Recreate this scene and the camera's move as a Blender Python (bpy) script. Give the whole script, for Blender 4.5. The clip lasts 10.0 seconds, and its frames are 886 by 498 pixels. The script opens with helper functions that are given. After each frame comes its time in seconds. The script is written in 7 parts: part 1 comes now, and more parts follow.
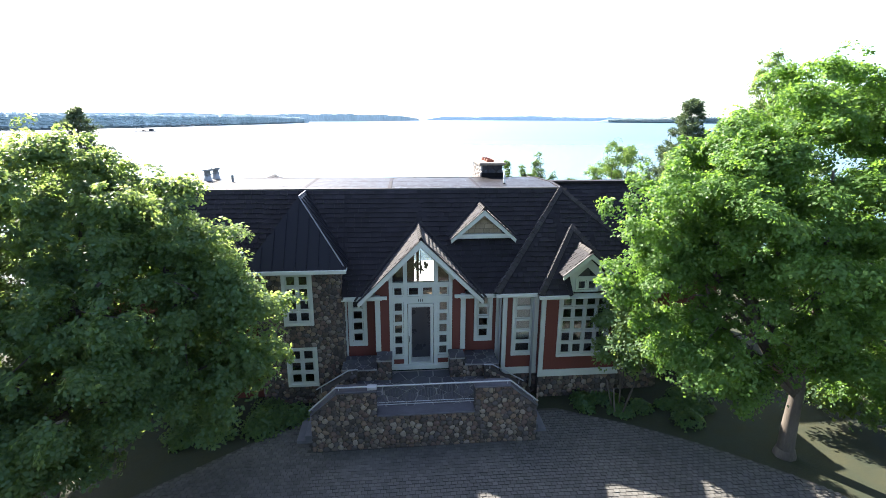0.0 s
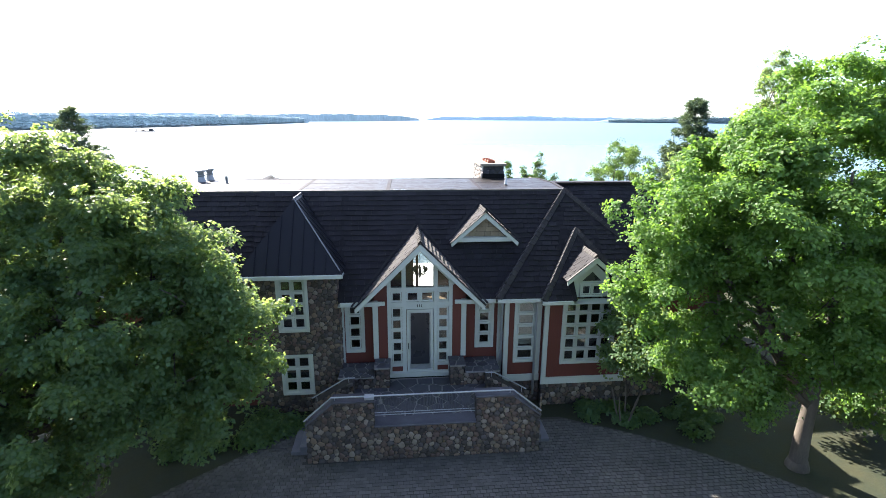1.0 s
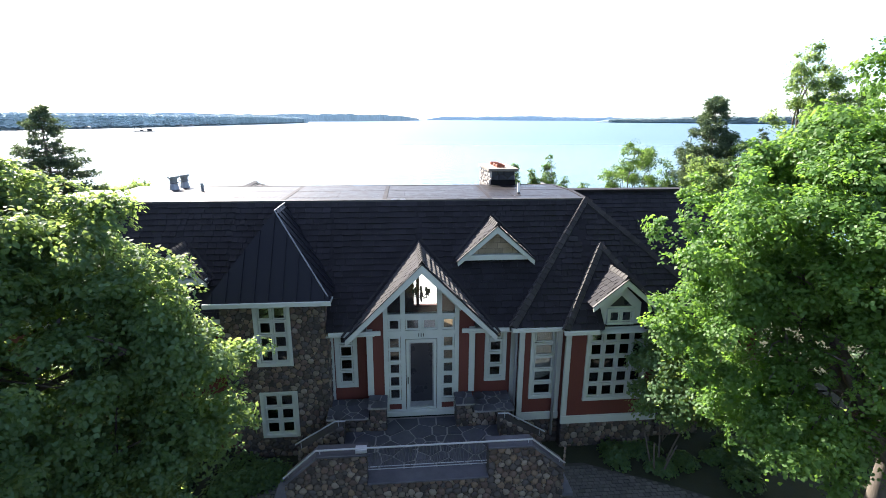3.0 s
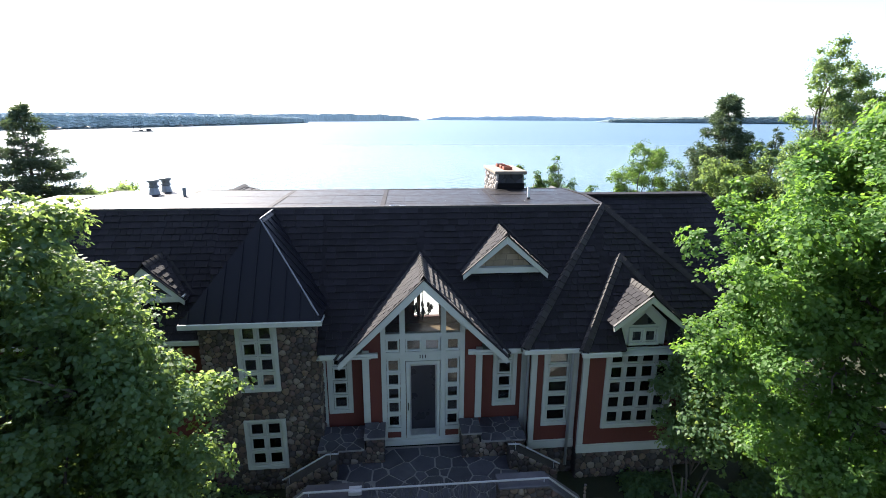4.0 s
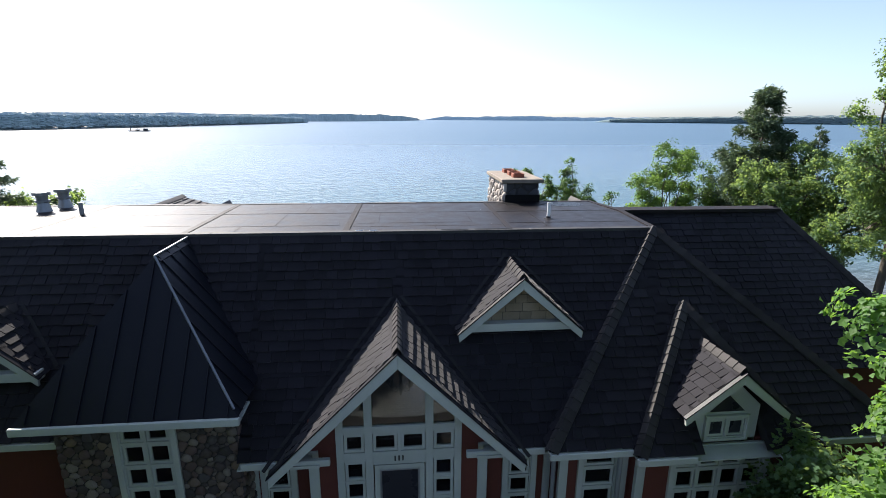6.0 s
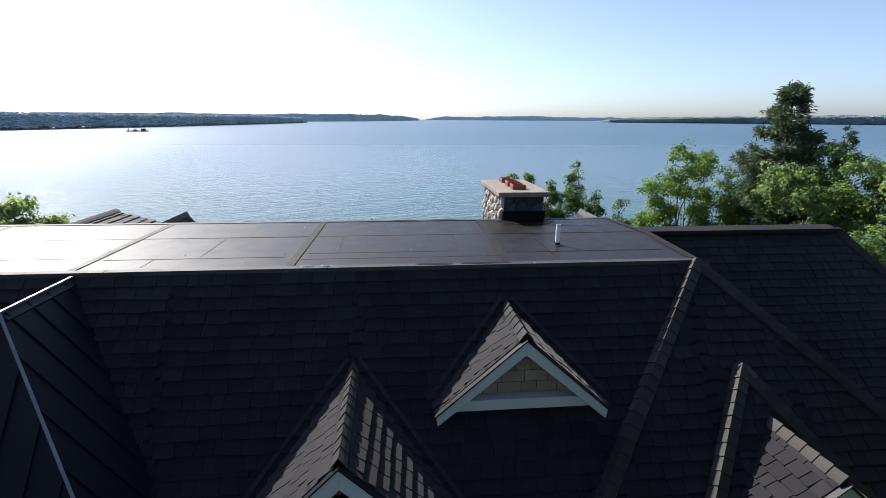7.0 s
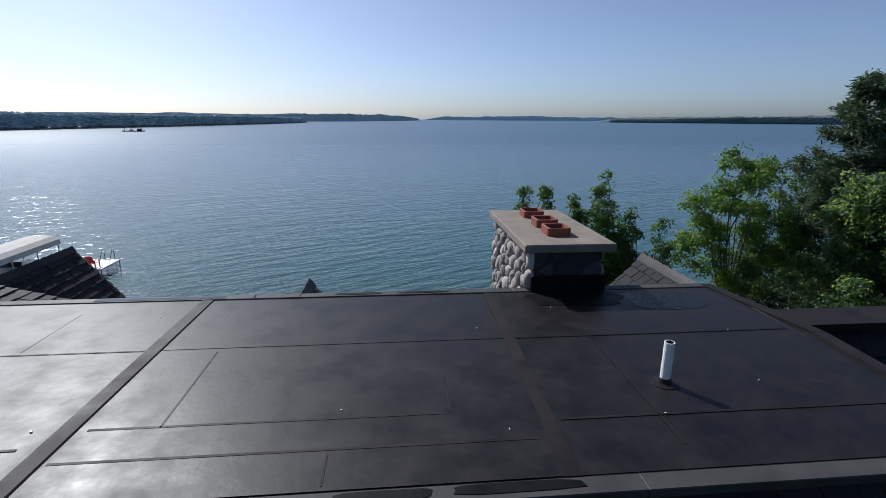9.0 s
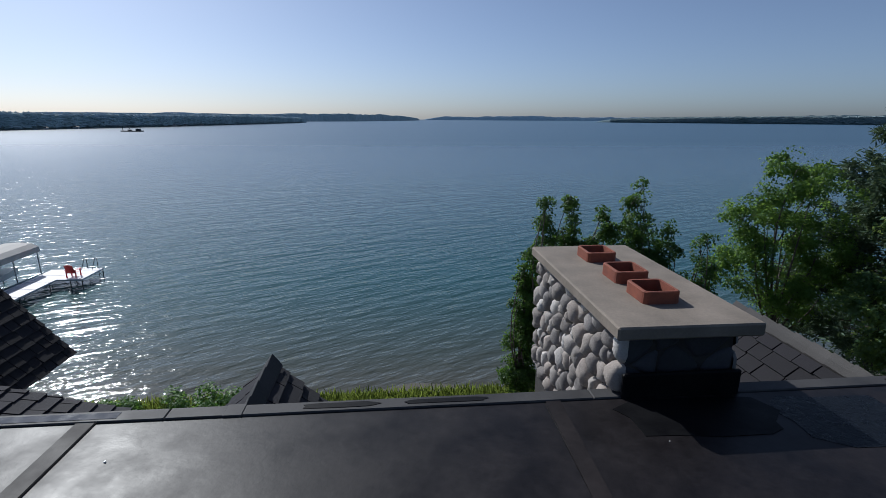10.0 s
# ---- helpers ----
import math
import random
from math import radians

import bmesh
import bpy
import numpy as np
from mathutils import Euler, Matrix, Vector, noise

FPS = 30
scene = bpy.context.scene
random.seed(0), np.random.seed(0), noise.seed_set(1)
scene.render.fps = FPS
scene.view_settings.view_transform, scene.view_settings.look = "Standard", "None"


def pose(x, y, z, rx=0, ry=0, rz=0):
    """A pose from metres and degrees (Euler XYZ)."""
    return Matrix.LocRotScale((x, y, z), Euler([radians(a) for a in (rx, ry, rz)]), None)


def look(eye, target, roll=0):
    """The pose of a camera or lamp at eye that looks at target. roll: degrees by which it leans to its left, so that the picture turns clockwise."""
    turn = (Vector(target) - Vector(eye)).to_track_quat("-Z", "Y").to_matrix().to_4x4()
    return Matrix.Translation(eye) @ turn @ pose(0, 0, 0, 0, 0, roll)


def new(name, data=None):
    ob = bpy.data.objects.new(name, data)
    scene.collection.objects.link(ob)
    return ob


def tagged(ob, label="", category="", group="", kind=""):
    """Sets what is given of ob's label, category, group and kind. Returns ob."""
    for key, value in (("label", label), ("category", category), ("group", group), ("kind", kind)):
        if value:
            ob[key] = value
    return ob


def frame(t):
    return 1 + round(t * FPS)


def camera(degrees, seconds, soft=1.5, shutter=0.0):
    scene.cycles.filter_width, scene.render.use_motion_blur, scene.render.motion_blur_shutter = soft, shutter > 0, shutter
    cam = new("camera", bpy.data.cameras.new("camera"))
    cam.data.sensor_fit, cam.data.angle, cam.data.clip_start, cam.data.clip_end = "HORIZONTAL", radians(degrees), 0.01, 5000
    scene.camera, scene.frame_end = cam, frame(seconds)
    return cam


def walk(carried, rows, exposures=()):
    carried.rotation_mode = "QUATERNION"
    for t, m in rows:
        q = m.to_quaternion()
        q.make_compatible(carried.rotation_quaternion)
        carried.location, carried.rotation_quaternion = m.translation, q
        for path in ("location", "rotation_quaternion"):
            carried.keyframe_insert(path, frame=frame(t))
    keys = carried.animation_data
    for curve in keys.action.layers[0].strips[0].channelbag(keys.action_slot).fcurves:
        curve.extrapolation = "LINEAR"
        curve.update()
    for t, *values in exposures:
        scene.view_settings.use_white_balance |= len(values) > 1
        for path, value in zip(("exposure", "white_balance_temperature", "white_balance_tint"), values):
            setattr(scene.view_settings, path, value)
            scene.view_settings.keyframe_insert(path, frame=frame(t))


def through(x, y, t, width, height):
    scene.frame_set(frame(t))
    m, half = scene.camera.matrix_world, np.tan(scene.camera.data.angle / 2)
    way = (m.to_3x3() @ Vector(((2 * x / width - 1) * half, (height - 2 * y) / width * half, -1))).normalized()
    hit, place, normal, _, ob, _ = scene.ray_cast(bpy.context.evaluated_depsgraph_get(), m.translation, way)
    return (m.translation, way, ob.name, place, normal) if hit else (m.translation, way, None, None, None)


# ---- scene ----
# camera: a level flight towards and over the house, turned and tilted alike all the way
cam = camera(84.18, 10.0, soft=0.5)
YAW, PITCH, ROLL = radians(-5.441), radians(-14.917), 0.355
AHEAD = Vector((-math.sin(YAW) * math.cos(PITCH), math.cos(YAW) * math.cos(PITCH), math.sin(PITCH)))
PATH = [
    (0, -0.739, -16.288, 8.743),
    (0.5, -0.723, -16.086, 8.733),
    (1, -0.683, -15.729, 8.728),
    (1.5, -0.642, -15.232, 8.729),
    (2, -0.630, -14.645, 8.731),
    (2.5, -0.618, -13.995, 8.714),
    (4, -0.583, -11.900, 8.659),
    (4.5, -0.500, -11.029, 8.596),
    (5, -0.380, -10.048, 8.551),
    (5.5, -0.197, -8.891, 8.479),
    (7, 0.696, -5.046, 8.420),
    (7.5, 0.962, -3.802, 8.403),
    (8, 1.161, -2.539, 8.375),
    (8.5, 1.315, -1.265, 8.338),
    (9, 1.399, 0.007, 8.338),
    (9.5, 1.407, 1.285, 8.329),
    (10, 1.351, 2.573, 8.321),
]
EXPOSURES = [(0.0, 2.95, 6600, 12), (2.5, 2.8, 6600, 12), (4.0, 2.4, 6550, 12), (5.5, 1.86, 6450, 12), (7.0, 1.28, 6200, 11), (8.5, 0.58, 5800, 10), (10.0, 0.02, 5650, 9)]
walk(cam, [(t, look((x, y, z), Vector((x, y, z)) + AHEAD, ROLL)) for t, x, y, z in PATH], EXPOSURES)

# world and sun: low morning sun over the lake, ahead and to the left
SUN_AZ, SUN_EL = radians(36.0), radians(38.6)
TO_SUN = Vector((-math.sin(SUN_AZ) * math.cos(SUN_EL), math.cos(SUN_AZ) * math.cos(SUN_EL), math.sin(SUN_EL)))
world = bpy.data.worlds.new("sky")
world.use_nodes = True
scene.world = world
wn = world.node_tree
sky = wn.nodes.new("ShaderNodeTexSky")
sky.sky_type, sky.sun_disc = "NISHITA", False
sky.sun_elevation, sky.sun_rotation = SUN_EL, -SUN_AZ
sky.air_density, sky.dust_density, sky.ozone_density = 0.7, 1.1, 3.5
wn.nodes["Background"].inputs["Strength"].default_value = 0.077
# morning haze: the sky's colours are pale
pale = wn.nodes.new("ShaderNodeHueSaturation")
pale.inputs["Saturation"].default_value = 0.82
wn.links.new(sky.outputs[0], pale.inputs["Color"])
wn.links.new(pale.outputs[0], wn.nodes["Background"].inputs["Color"])
sun = new("sun", bpy.data.lights.new("sun", "SUN"))
sun.data.energy, sun.data.angle, sun.data.color = 4.0, radians(0.6), (1.0, 0.93, 0.82)
sun.matrix_world = look(TO_SUN * 50, (0, 0, 0))


# ---- materials ----
def ramp_mix(nt, a, b, fac, mode="MIX"):
    n = nt.nodes.new("ShaderNodeMix")
    n.data_type, n.blend_type = "RGBA", mode
    for sock, v in ((n.inputs[0], fac), (n.inputs[6], a), (n.inputs[7], b)):
        if hasattr(v, "links"):
            nt.links.new(v, sock)
        elif isinstance(v, (int, float)):
            sock.default_value = v
        else:
            sock.default_value = (*v, 1)
    return n.outputs[2]


def math_node(nt, op, a, b=0.0, c=0.0):
    n = nt.nodes.new("ShaderNodeMath")
    n.operation = op
    for sock, v in zip(n.inputs, (a, b, c)):
        if hasattr(v, "links"):
            nt.links.new(v, sock)
        else:
            sock.default_value = v
    return n.outputs[0]


def noise_node(nt, vec, scale, detail=4.0, rough=0.6, stretch=None):
    if stretch:
        m = nt.nodes.new("ShaderNodeMapping")
        m.inputs["Scale"].default_value = stretch
        nt.links.new(vec, m.inputs["Vector"])
        vec = m.outputs[0]
    n = nt.nodes.new("ShaderNodeTexNoise")
    n.inputs["Scale"].default_value, n.inputs["Detail"].default_value, n.inputs["Roughness"].default_value = scale, detail, rough
    nt.links.new(vec, n.inputs["Vector"])
    return n.outputs[0]


def contrast(nt, fac, lo, hi):
    n = nt.nodes.new("ShaderNodeMapRange")
    nt.links.new(fac, n.inputs[0])
    n.inputs[1].default_value, n.inputs[2].default_value = lo, hi
    return n.outputs[0]


def surface(name, col, col2, rough=0.7, metal=0.0, big=0.7, fine=30.0, bump=0.2, grain=0.15, rand=0.0, island=0.0, stretch=None, spec=0.5, sheen=0.0, tints=()):
    """A weathered surface: two tones in large patches, fine grain, relief, and a tone of its own for each piece."""
    m = bpy.data.materials.new(name)
    m.use_nodes = True
    nt = m.node_tree
    p = nt.nodes["Principled BSDF"]
    pos = nt.nodes.new("ShaderNodeNewGeometry").outputs["Position"]
    patch = contrast(nt, noise_node(nt, pos, big, 5, 0.6, stretch), 0.32, 0.68)
    small = noise_node(nt, pos, fine, 5, 0.65, stretch)
    out = ramp_mix(nt, col, col2, patch)
    if tints:
        pick = nt.nodes.new("ShaderNodeValToRGB")
        pick.color_ramp.interpolation = "CONSTANT"
        while len(pick.color_ramp.elements) < len(tints):
            pick.color_ramp.elements.new(0.5)
        for i, (e, c) in enumerate(zip(pick.color_ramp.elements, tints)):
            e.position, e.color = i / len(tints), (*c, 1)
        both = math_node(nt, "FRACT", math_node(nt, "ADD", nt.nodes.new("ShaderNodeObjectInfo").outputs["Random"], nt.nodes.new("ShaderNodeNewGeometry").outputs["Random Per Island"]))
        nt.links.new(both, pick.inputs[0])
        out = ramp_mix(nt, out, pick.outputs[0], 0.7)
    p.inputs["Sheen Weight"].default_value = sheen
    tone = math_node(nt, "MULTIPLY_ADD", small, 2 * grain, 1 - grain)
    if rand:
        r = nt.nodes.new("ShaderNodeObjectInfo").outputs["Random"]
        tone = math_node(nt, "MULTIPLY", tone, math_node(nt, "MULTIPLY_ADD", r, 2 * rand, 1 - rand))
    if island:
        r = nt.nodes.new("ShaderNodeNewGeometry").outputs["Random Per Island"]
        tone = math_node(nt, "MULTIPLY", tone, math_node(nt, "MULTIPLY_ADD", r, 2 * island, 1 - island))
    hsv = nt.nodes.new("ShaderNodeHueSaturation")
    nt.links.new(out, hsv.inputs["Color"])
    nt.links.new(tone, hsv.inputs["Value"])
    nt.links.new(hsv.outputs[0], p.inputs["Base Color"])
    p.inputs["Metallic"].default_value = metal
    p.inputs["Specular IOR Level"].default_value = spec
    nt.links.new(math_node(nt, "MULTIPLY_ADD", patch, 0.16, rough - 0.08), p.inputs["Roughness"])
    b = nt.nodes.new("ShaderNodeBump")
    b.inputs["Strength"].default_value, b.inputs["Distance"].default_value = bump, 0.01
    nt.links.new(small, b.inputs["Height"])
    nt.links.new(b.outputs[0], p.inputs["Normal"])
    return m


def glass(name, tint=(1, 1, 1), rough=0.0):
    m = bpy.data.materials.new(name)
    m.use_nodes = True
    nt = m.node_tree
    nt.nodes.remove(nt.nodes["Principled BSDF"])
    tr, gl, mx, fr = (nt.nodes.new(k) for k in ("ShaderNodeBsdfTransparent", "ShaderNodeBsdfGlossy", "ShaderNodeMixShader", "ShaderNodeFresnel"))
    tr.inputs[0].default_value = (*tint, 1)
    gl.inputs["Roughness"].default_value = rough
    fr.inputs["IOR"].default_value = 1.8
    nt.links.new(fr.outputs[0], mx.inputs[0])
    nt.links.new(tr.outputs[0], mx.inputs[1])
    nt.links.new(gl.outputs[0], mx.inputs[2])
    nt.links.new(mx.outputs[0], nt.nodes["Material Output"].inputs[0])
    return m


def leafy(name, col, col2, through=(0.30, 0.42, 0.05), share=0.45, rough=0.5):
    """Leaves that let the sun through."""
    m = surface(name, col, col2, rough=rough, big=0.35, fine=6.0, bump=0.0, grain=0.1, island=0.4, spec=0.22)
    nt = m.node_tree
    tl, mx = nt.nodes.new("ShaderNodeBsdfTranslucent"), nt.nodes.new("ShaderNodeMixShader")
    r = nt.nodes.new("ShaderNodeNewGeometry").outputs["Random Per Island"]
    nt.links.new(ramp_mix(nt, through, tuple(0.55 * c for c in through), r), tl.inputs[0])
    mx.inputs[0].default_value = share
    nt.links.new(nt.nodes["Principled BSDF"].outputs[0], mx.inputs[1])
    nt.links.new(tl.outputs[0], mx.inputs[2])
    nt.links.new(mx.outputs[0], nt.nodes["Material Output"].inputs[0])
    return m


M = {
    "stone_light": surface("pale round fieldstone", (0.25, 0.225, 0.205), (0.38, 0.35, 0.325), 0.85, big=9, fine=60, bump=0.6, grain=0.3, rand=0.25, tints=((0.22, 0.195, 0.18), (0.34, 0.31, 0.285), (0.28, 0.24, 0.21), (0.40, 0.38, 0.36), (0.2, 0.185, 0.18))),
    "slate_flag": surface("dark flagstone", (0.035, 0.037, 0.048), (0.068, 0.07, 0.085), 0.55, big=3, fine=30, bump=0.3, rand=0.3),
    "joint": surface("pale flag joint", (0.17, 0.17, 0.165), (0.24, 0.235, 0.23), 0.9, big=4, fine=40),
    "bed": surface("sanded paver joint", (0.035, 0.033, 0.03), (0.05, 0.047, 0.045), 0.95, big=2, fine=40),
    "tar": surface("wet tar patch", (0.004, 0.004, 0.005), (0.008, 0.008, 0.009), 0.55, big=5, fine=14, bump=0.25, spec=0.1),
    "edge_metal": surface("grey roof edge metal", (0.04, 0.039, 0.04), (0.07, 0.068, 0.068), 0.62, big=2, bump=0.1, spec=0.2),
    "shingle": surface("charcoal shingle", (0.0114, 0.0107, 0.0140), (0.0208, 0.0194, 0.0246), 0.7, big=0.5, fine=60, bump=0.3, grain=0.4, rand=0.24, island=0.24, spec=0.09, sheen=0.13),
    # lighter copy of the shingle colour, as if the sun caught the caps
    "sunlit_cap": surface("charcoal cap shingle toned as sunlit", (0.021, 0.019, 0.0192), (0.035, 0.032, 0.0315), 0.55, big=0.8, fine=60, bump=0.3, grain=0.35, rand=0.25, spec=0.16, sheen=0.12),
    # darker copy of the chimney stone: the front's shade is in the colour
    "stone_shaded": surface("flat chimney stone in a shade tone", (0.028, 0.029, 0.036), (0.05, 0.05, 0.057), 0.8, big=5, fine=45, bump=0.4, grain=0.3, rand=0.35),
    "aspen": leafy("aspen leaves", (0.035, 0.08, 0.02), (0.055, 0.11, 0.025), (0.18, 0.32, 0.045), 0.45),
    # wet, and its base colour also darkened to deepen the chimney's shadow
    "wet_roof_shade": surface("wet membrane in a shadow tone", (0.004, 0.005, 0.007), (0.009, 0.011, 0.015), 0.32, big=14, fine=22, bump=0.8, grain=0.5, spec=0.12),
    "puddle": surface("standing water", (0.02, 0.024, 0.03), (0.03, 0.034, 0.04), 0.08, big=6, fine=20, bump=0.12, spec=0.5),
    "sealant": surface("black lap sealant", (0.006, 0.006, 0.007), (0.01, 0.01, 0.011), 0.9, big=6, fine=30, bump=0.1, spec=0.05),
    "underlay": surface("roof underlay", (0.012, 0.012, 0.012), (0.016, 0.016, 0.016), 0.85),
    "seam_metal": surface("dark standing seam metal", (0.006, 0.0068, 0.0115), (0.009, 0.010, 0.015), 0.5, metal=0.0, big=0.8, bump=0.05, grain=0.06, spec=0.22),
    "membrane": surface("rubber roof membrane", (0.0072, 0.0062, 0.0068), (0.0160, 0.0136, 0.0146), 0.45, big=2.6, fine=16, bump=0.12, grain=0.7, rand=0.08, spec=0.21),
    "membrane_strip": surface("membrane seam tape", (0.0115, 0.0096, 0.010), (0.024, 0.0198, 0.0202), 0.58, big=2.5, fine=14, grain=0.45, spec=0.14),
    "white": surface("white painted trim", (0.40, 0.435, 0.40), (0.47, 0.50, 0.46), 0.5, big=1.2, fine=40, bump=0.06, grain=0.05),
    "red": surface("red stained siding", (0.09, 0.022, 0.016), (0.125, 0.031, 0.022), 0.65, big=0.8, fine=35, bump=0.15, grain=0.15, stretch=(1, 1, 0.15)),
    "mortar": surface("grey mortar", (0.03, 0.027, 0.026), (0.05, 0.045, 0.042), 0.9, big=3, fine=50, bump=0.5),
    "stone": surface("round fieldstone", (0.07, 0.058, 0.05), (0.135, 0.112, 0.098), 0.8, big=7, fine=45, bump=0.5, grain=0.3, rand=0.25, tints=((0.05, 0.042, 0.04), (0.105, 0.085, 0.07), (0.165, 0.14, 0.112), (0.085, 0.052, 0.042), (0.052, 0.05, 0.055), (0.22, 0.19, 0.155), (0.10, 0.063, 0.052), (0.145, 0.102, 0.068), (0.034, 0.03, 0.031), (0.068, 0.05, 0.042))),
    "concrete": surface("weathered concrete", (0.158, 0.132, 0.105), (0.245, 0.206, 0.168), 0.85, big=2.5, fine=40, bump=0.25, grain=0.15),
    "concrete_pale": surface("pale concrete", (0.5, 0.49, 0.46), (0.6, 0.59, 0.56), 0.85, big=1.5, fine=40, bump=0.2),
    "clay": surface("fired clay", (0.16, 0.045, 0.026), (0.25, 0.075, 0.042), 0.8, big=8, fine=60, bump=0.2, grain=0.15),
    "slate": surface("blue slate flag", (0.075, 0.08, 0.1), (0.13, 0.13, 0.15), 0.6, big=2, fine=25, bump=0.25, rand=0.3),
    "paver": surface("concrete paver", (0.062, 0.062, 0.06), (0.098, 0.096, 0.09), 0.85, big=0.6, fine=50, bump=0.4, grain=0.25, rand=0.2, island=0.2),
    "grass": surface("lawn", (0.009, 0.016, 0.005), (0.023, 0.025, 0.009), 0.9, big=1.3, fine=18, bump=0.8, grain=0.55),
    "iron": surface("painted iron rail", (0.30, 0.32, 0.34), (0.38, 0.40, 0.42), 0.45, metal=0.3, bump=0.05),
    "dark": surface("dark metal", (0.03, 0.03, 0.032), (0.05, 0.05, 0.05), 0.45, metal=0.5, bump=0.05),
    "twig": surface("dull iron bar", (0.07, 0.075, 0.09), (0.11, 0.115, 0.13), 0.5, metal=0.2, bump=0.1),
    "galv": surface("galvanised steel", (0.35, 0.38, 0.4), (0.48, 0.5, 0.52), 0.4, metal=0.8, big=5, bump=0.1),
    "galv_dark": surface("dull grey flashing", (0.19, 0.2, 0.21), (0.27, 0.28, 0.29), 0.4, metal=0.6, big=3, bump=0.05),
    "pvc": surface("white plastic pipe", (0.72, 0.72, 0.70), (0.8, 0.8, 0.78), 0.4, big=8, bump=0.03, grain=0.05),
    "inner": surface("cream plaster", (0.20, 0.19, 0.17), (0.25, 0.24, 0.22), 0.8, bump=0.05, grain=0.05),
    "floor": surface("oak floor", (0.13, 0.085, 0.05), (0.18, 0.12, 0.07), 0.4, big=1.5, bump=0.1, stretch=(4, 1, 1)),
    "cedar": surface("cedar shingle panel", (0.22, 0.17, 0.11), (0.30, 0.24, 0.17), 0.8, big=3, fine=40, bump=0.3, rand=0.25),
    "bark": surface("grey bark", (0.06, 0.05, 0.042), (0.115, 0.098, 0.082), 0.9, big=4, fine=30, bump=0.9, grain=0.3, stretch=(1, 1, 0.3)),
    # distance haze is put into the base colours of hill, near_wood and far_hill
    "hill": surface("haze-toned far shore", (0.38, 0.46, 0.46), (0.56, 0.63, 0.62), 0.95, big=0.02, fine=0.14, bump=0.0, grain=0.6, spec=0.1),
    "near_wood": surface("haze-toned wooded bank", (0.15, 0.21, 0.22), (0.25, 0.31, 0.32), 0.95, big=0.02, fine=0.14, bump=0.0, grain=0.5, spec=0.05),
    "woods": surface("leafy woods", (0.03, 0.055, 0.025), (0.06, 0.09, 0.04), 0.9, big=0.3, fine=2.0, bump=0.5, grain=0.5, spec=0.1),
    "pebble": surface("wet shore pebbles", (0.05, 0.047, 0.038), (0.085, 0.078, 0.064), 0.8, big=1.2, fine=9, bump=0.8, grain=0.5),
    "far_hill": surface("haze-toned far ridge", (0.50, 0.61, 0.66), (0.55, 0.66, 0.71), 0.95, big=0.01, fine=0.05, bump=0.0, grain=0.2, spec=0.0),
    "deck": surface("pale aluminium decking", (0.55, 0.54, 0.55), (0.66, 0.65, 0.66), 0.55, big=2, fine=30, bump=0.1, stretch=(1, 6, 1)),
    "canvas": surface("grey canvas", (0.42, 0.40, 0.37), (0.52, 0.50, 0.46), 0.8, big=1, fine=40, bump=0.1),
    "red_plastic": surface("red plastic", (0.55, 0.015, 0.02), (0.62, 0.03, 0.03), 0.4, big=6, bump=0.03, grain=0.05),
    "glass": glass("window glass", (0.75, 0.8, 0.8)),
    "screen": surface("dark door screen", (0.02, 0.021, 0.028), (0.028, 0.029, 0.037), 0.3, big=2, bump=0.05),
    "maple": leafy("maple leaves", (0.055, 0.12, 0.035), (0.085, 0.155, 0.045), (0.32, 0.58, 0.08), 0.42),
    "grass_blade": leafy("sunlit grass", (0.07, 0.11, 0.03), (0.10, 0.13, 0.035), (0.40, 0.50, 0.09), 0.45),
    "maple_dark": leafy("blue-green maple leaves", (0.048, 0.10, 0.055), (0.078, 0.14, 0.07), (0.43, 0.59, 0.15), 0.49),
    "needle": leafy("conifer needles", (0.055, 0.095, 0.062), (0.085, 0.13, 0.08), (0.14, 0.20, 0.08), 0.28),
    "birch": leafy("birch leaves", (0.045, 0.10, 0.025), (0.07, 0.135, 0.03), (0.32, 0.5, 0.09), 0.48),
}


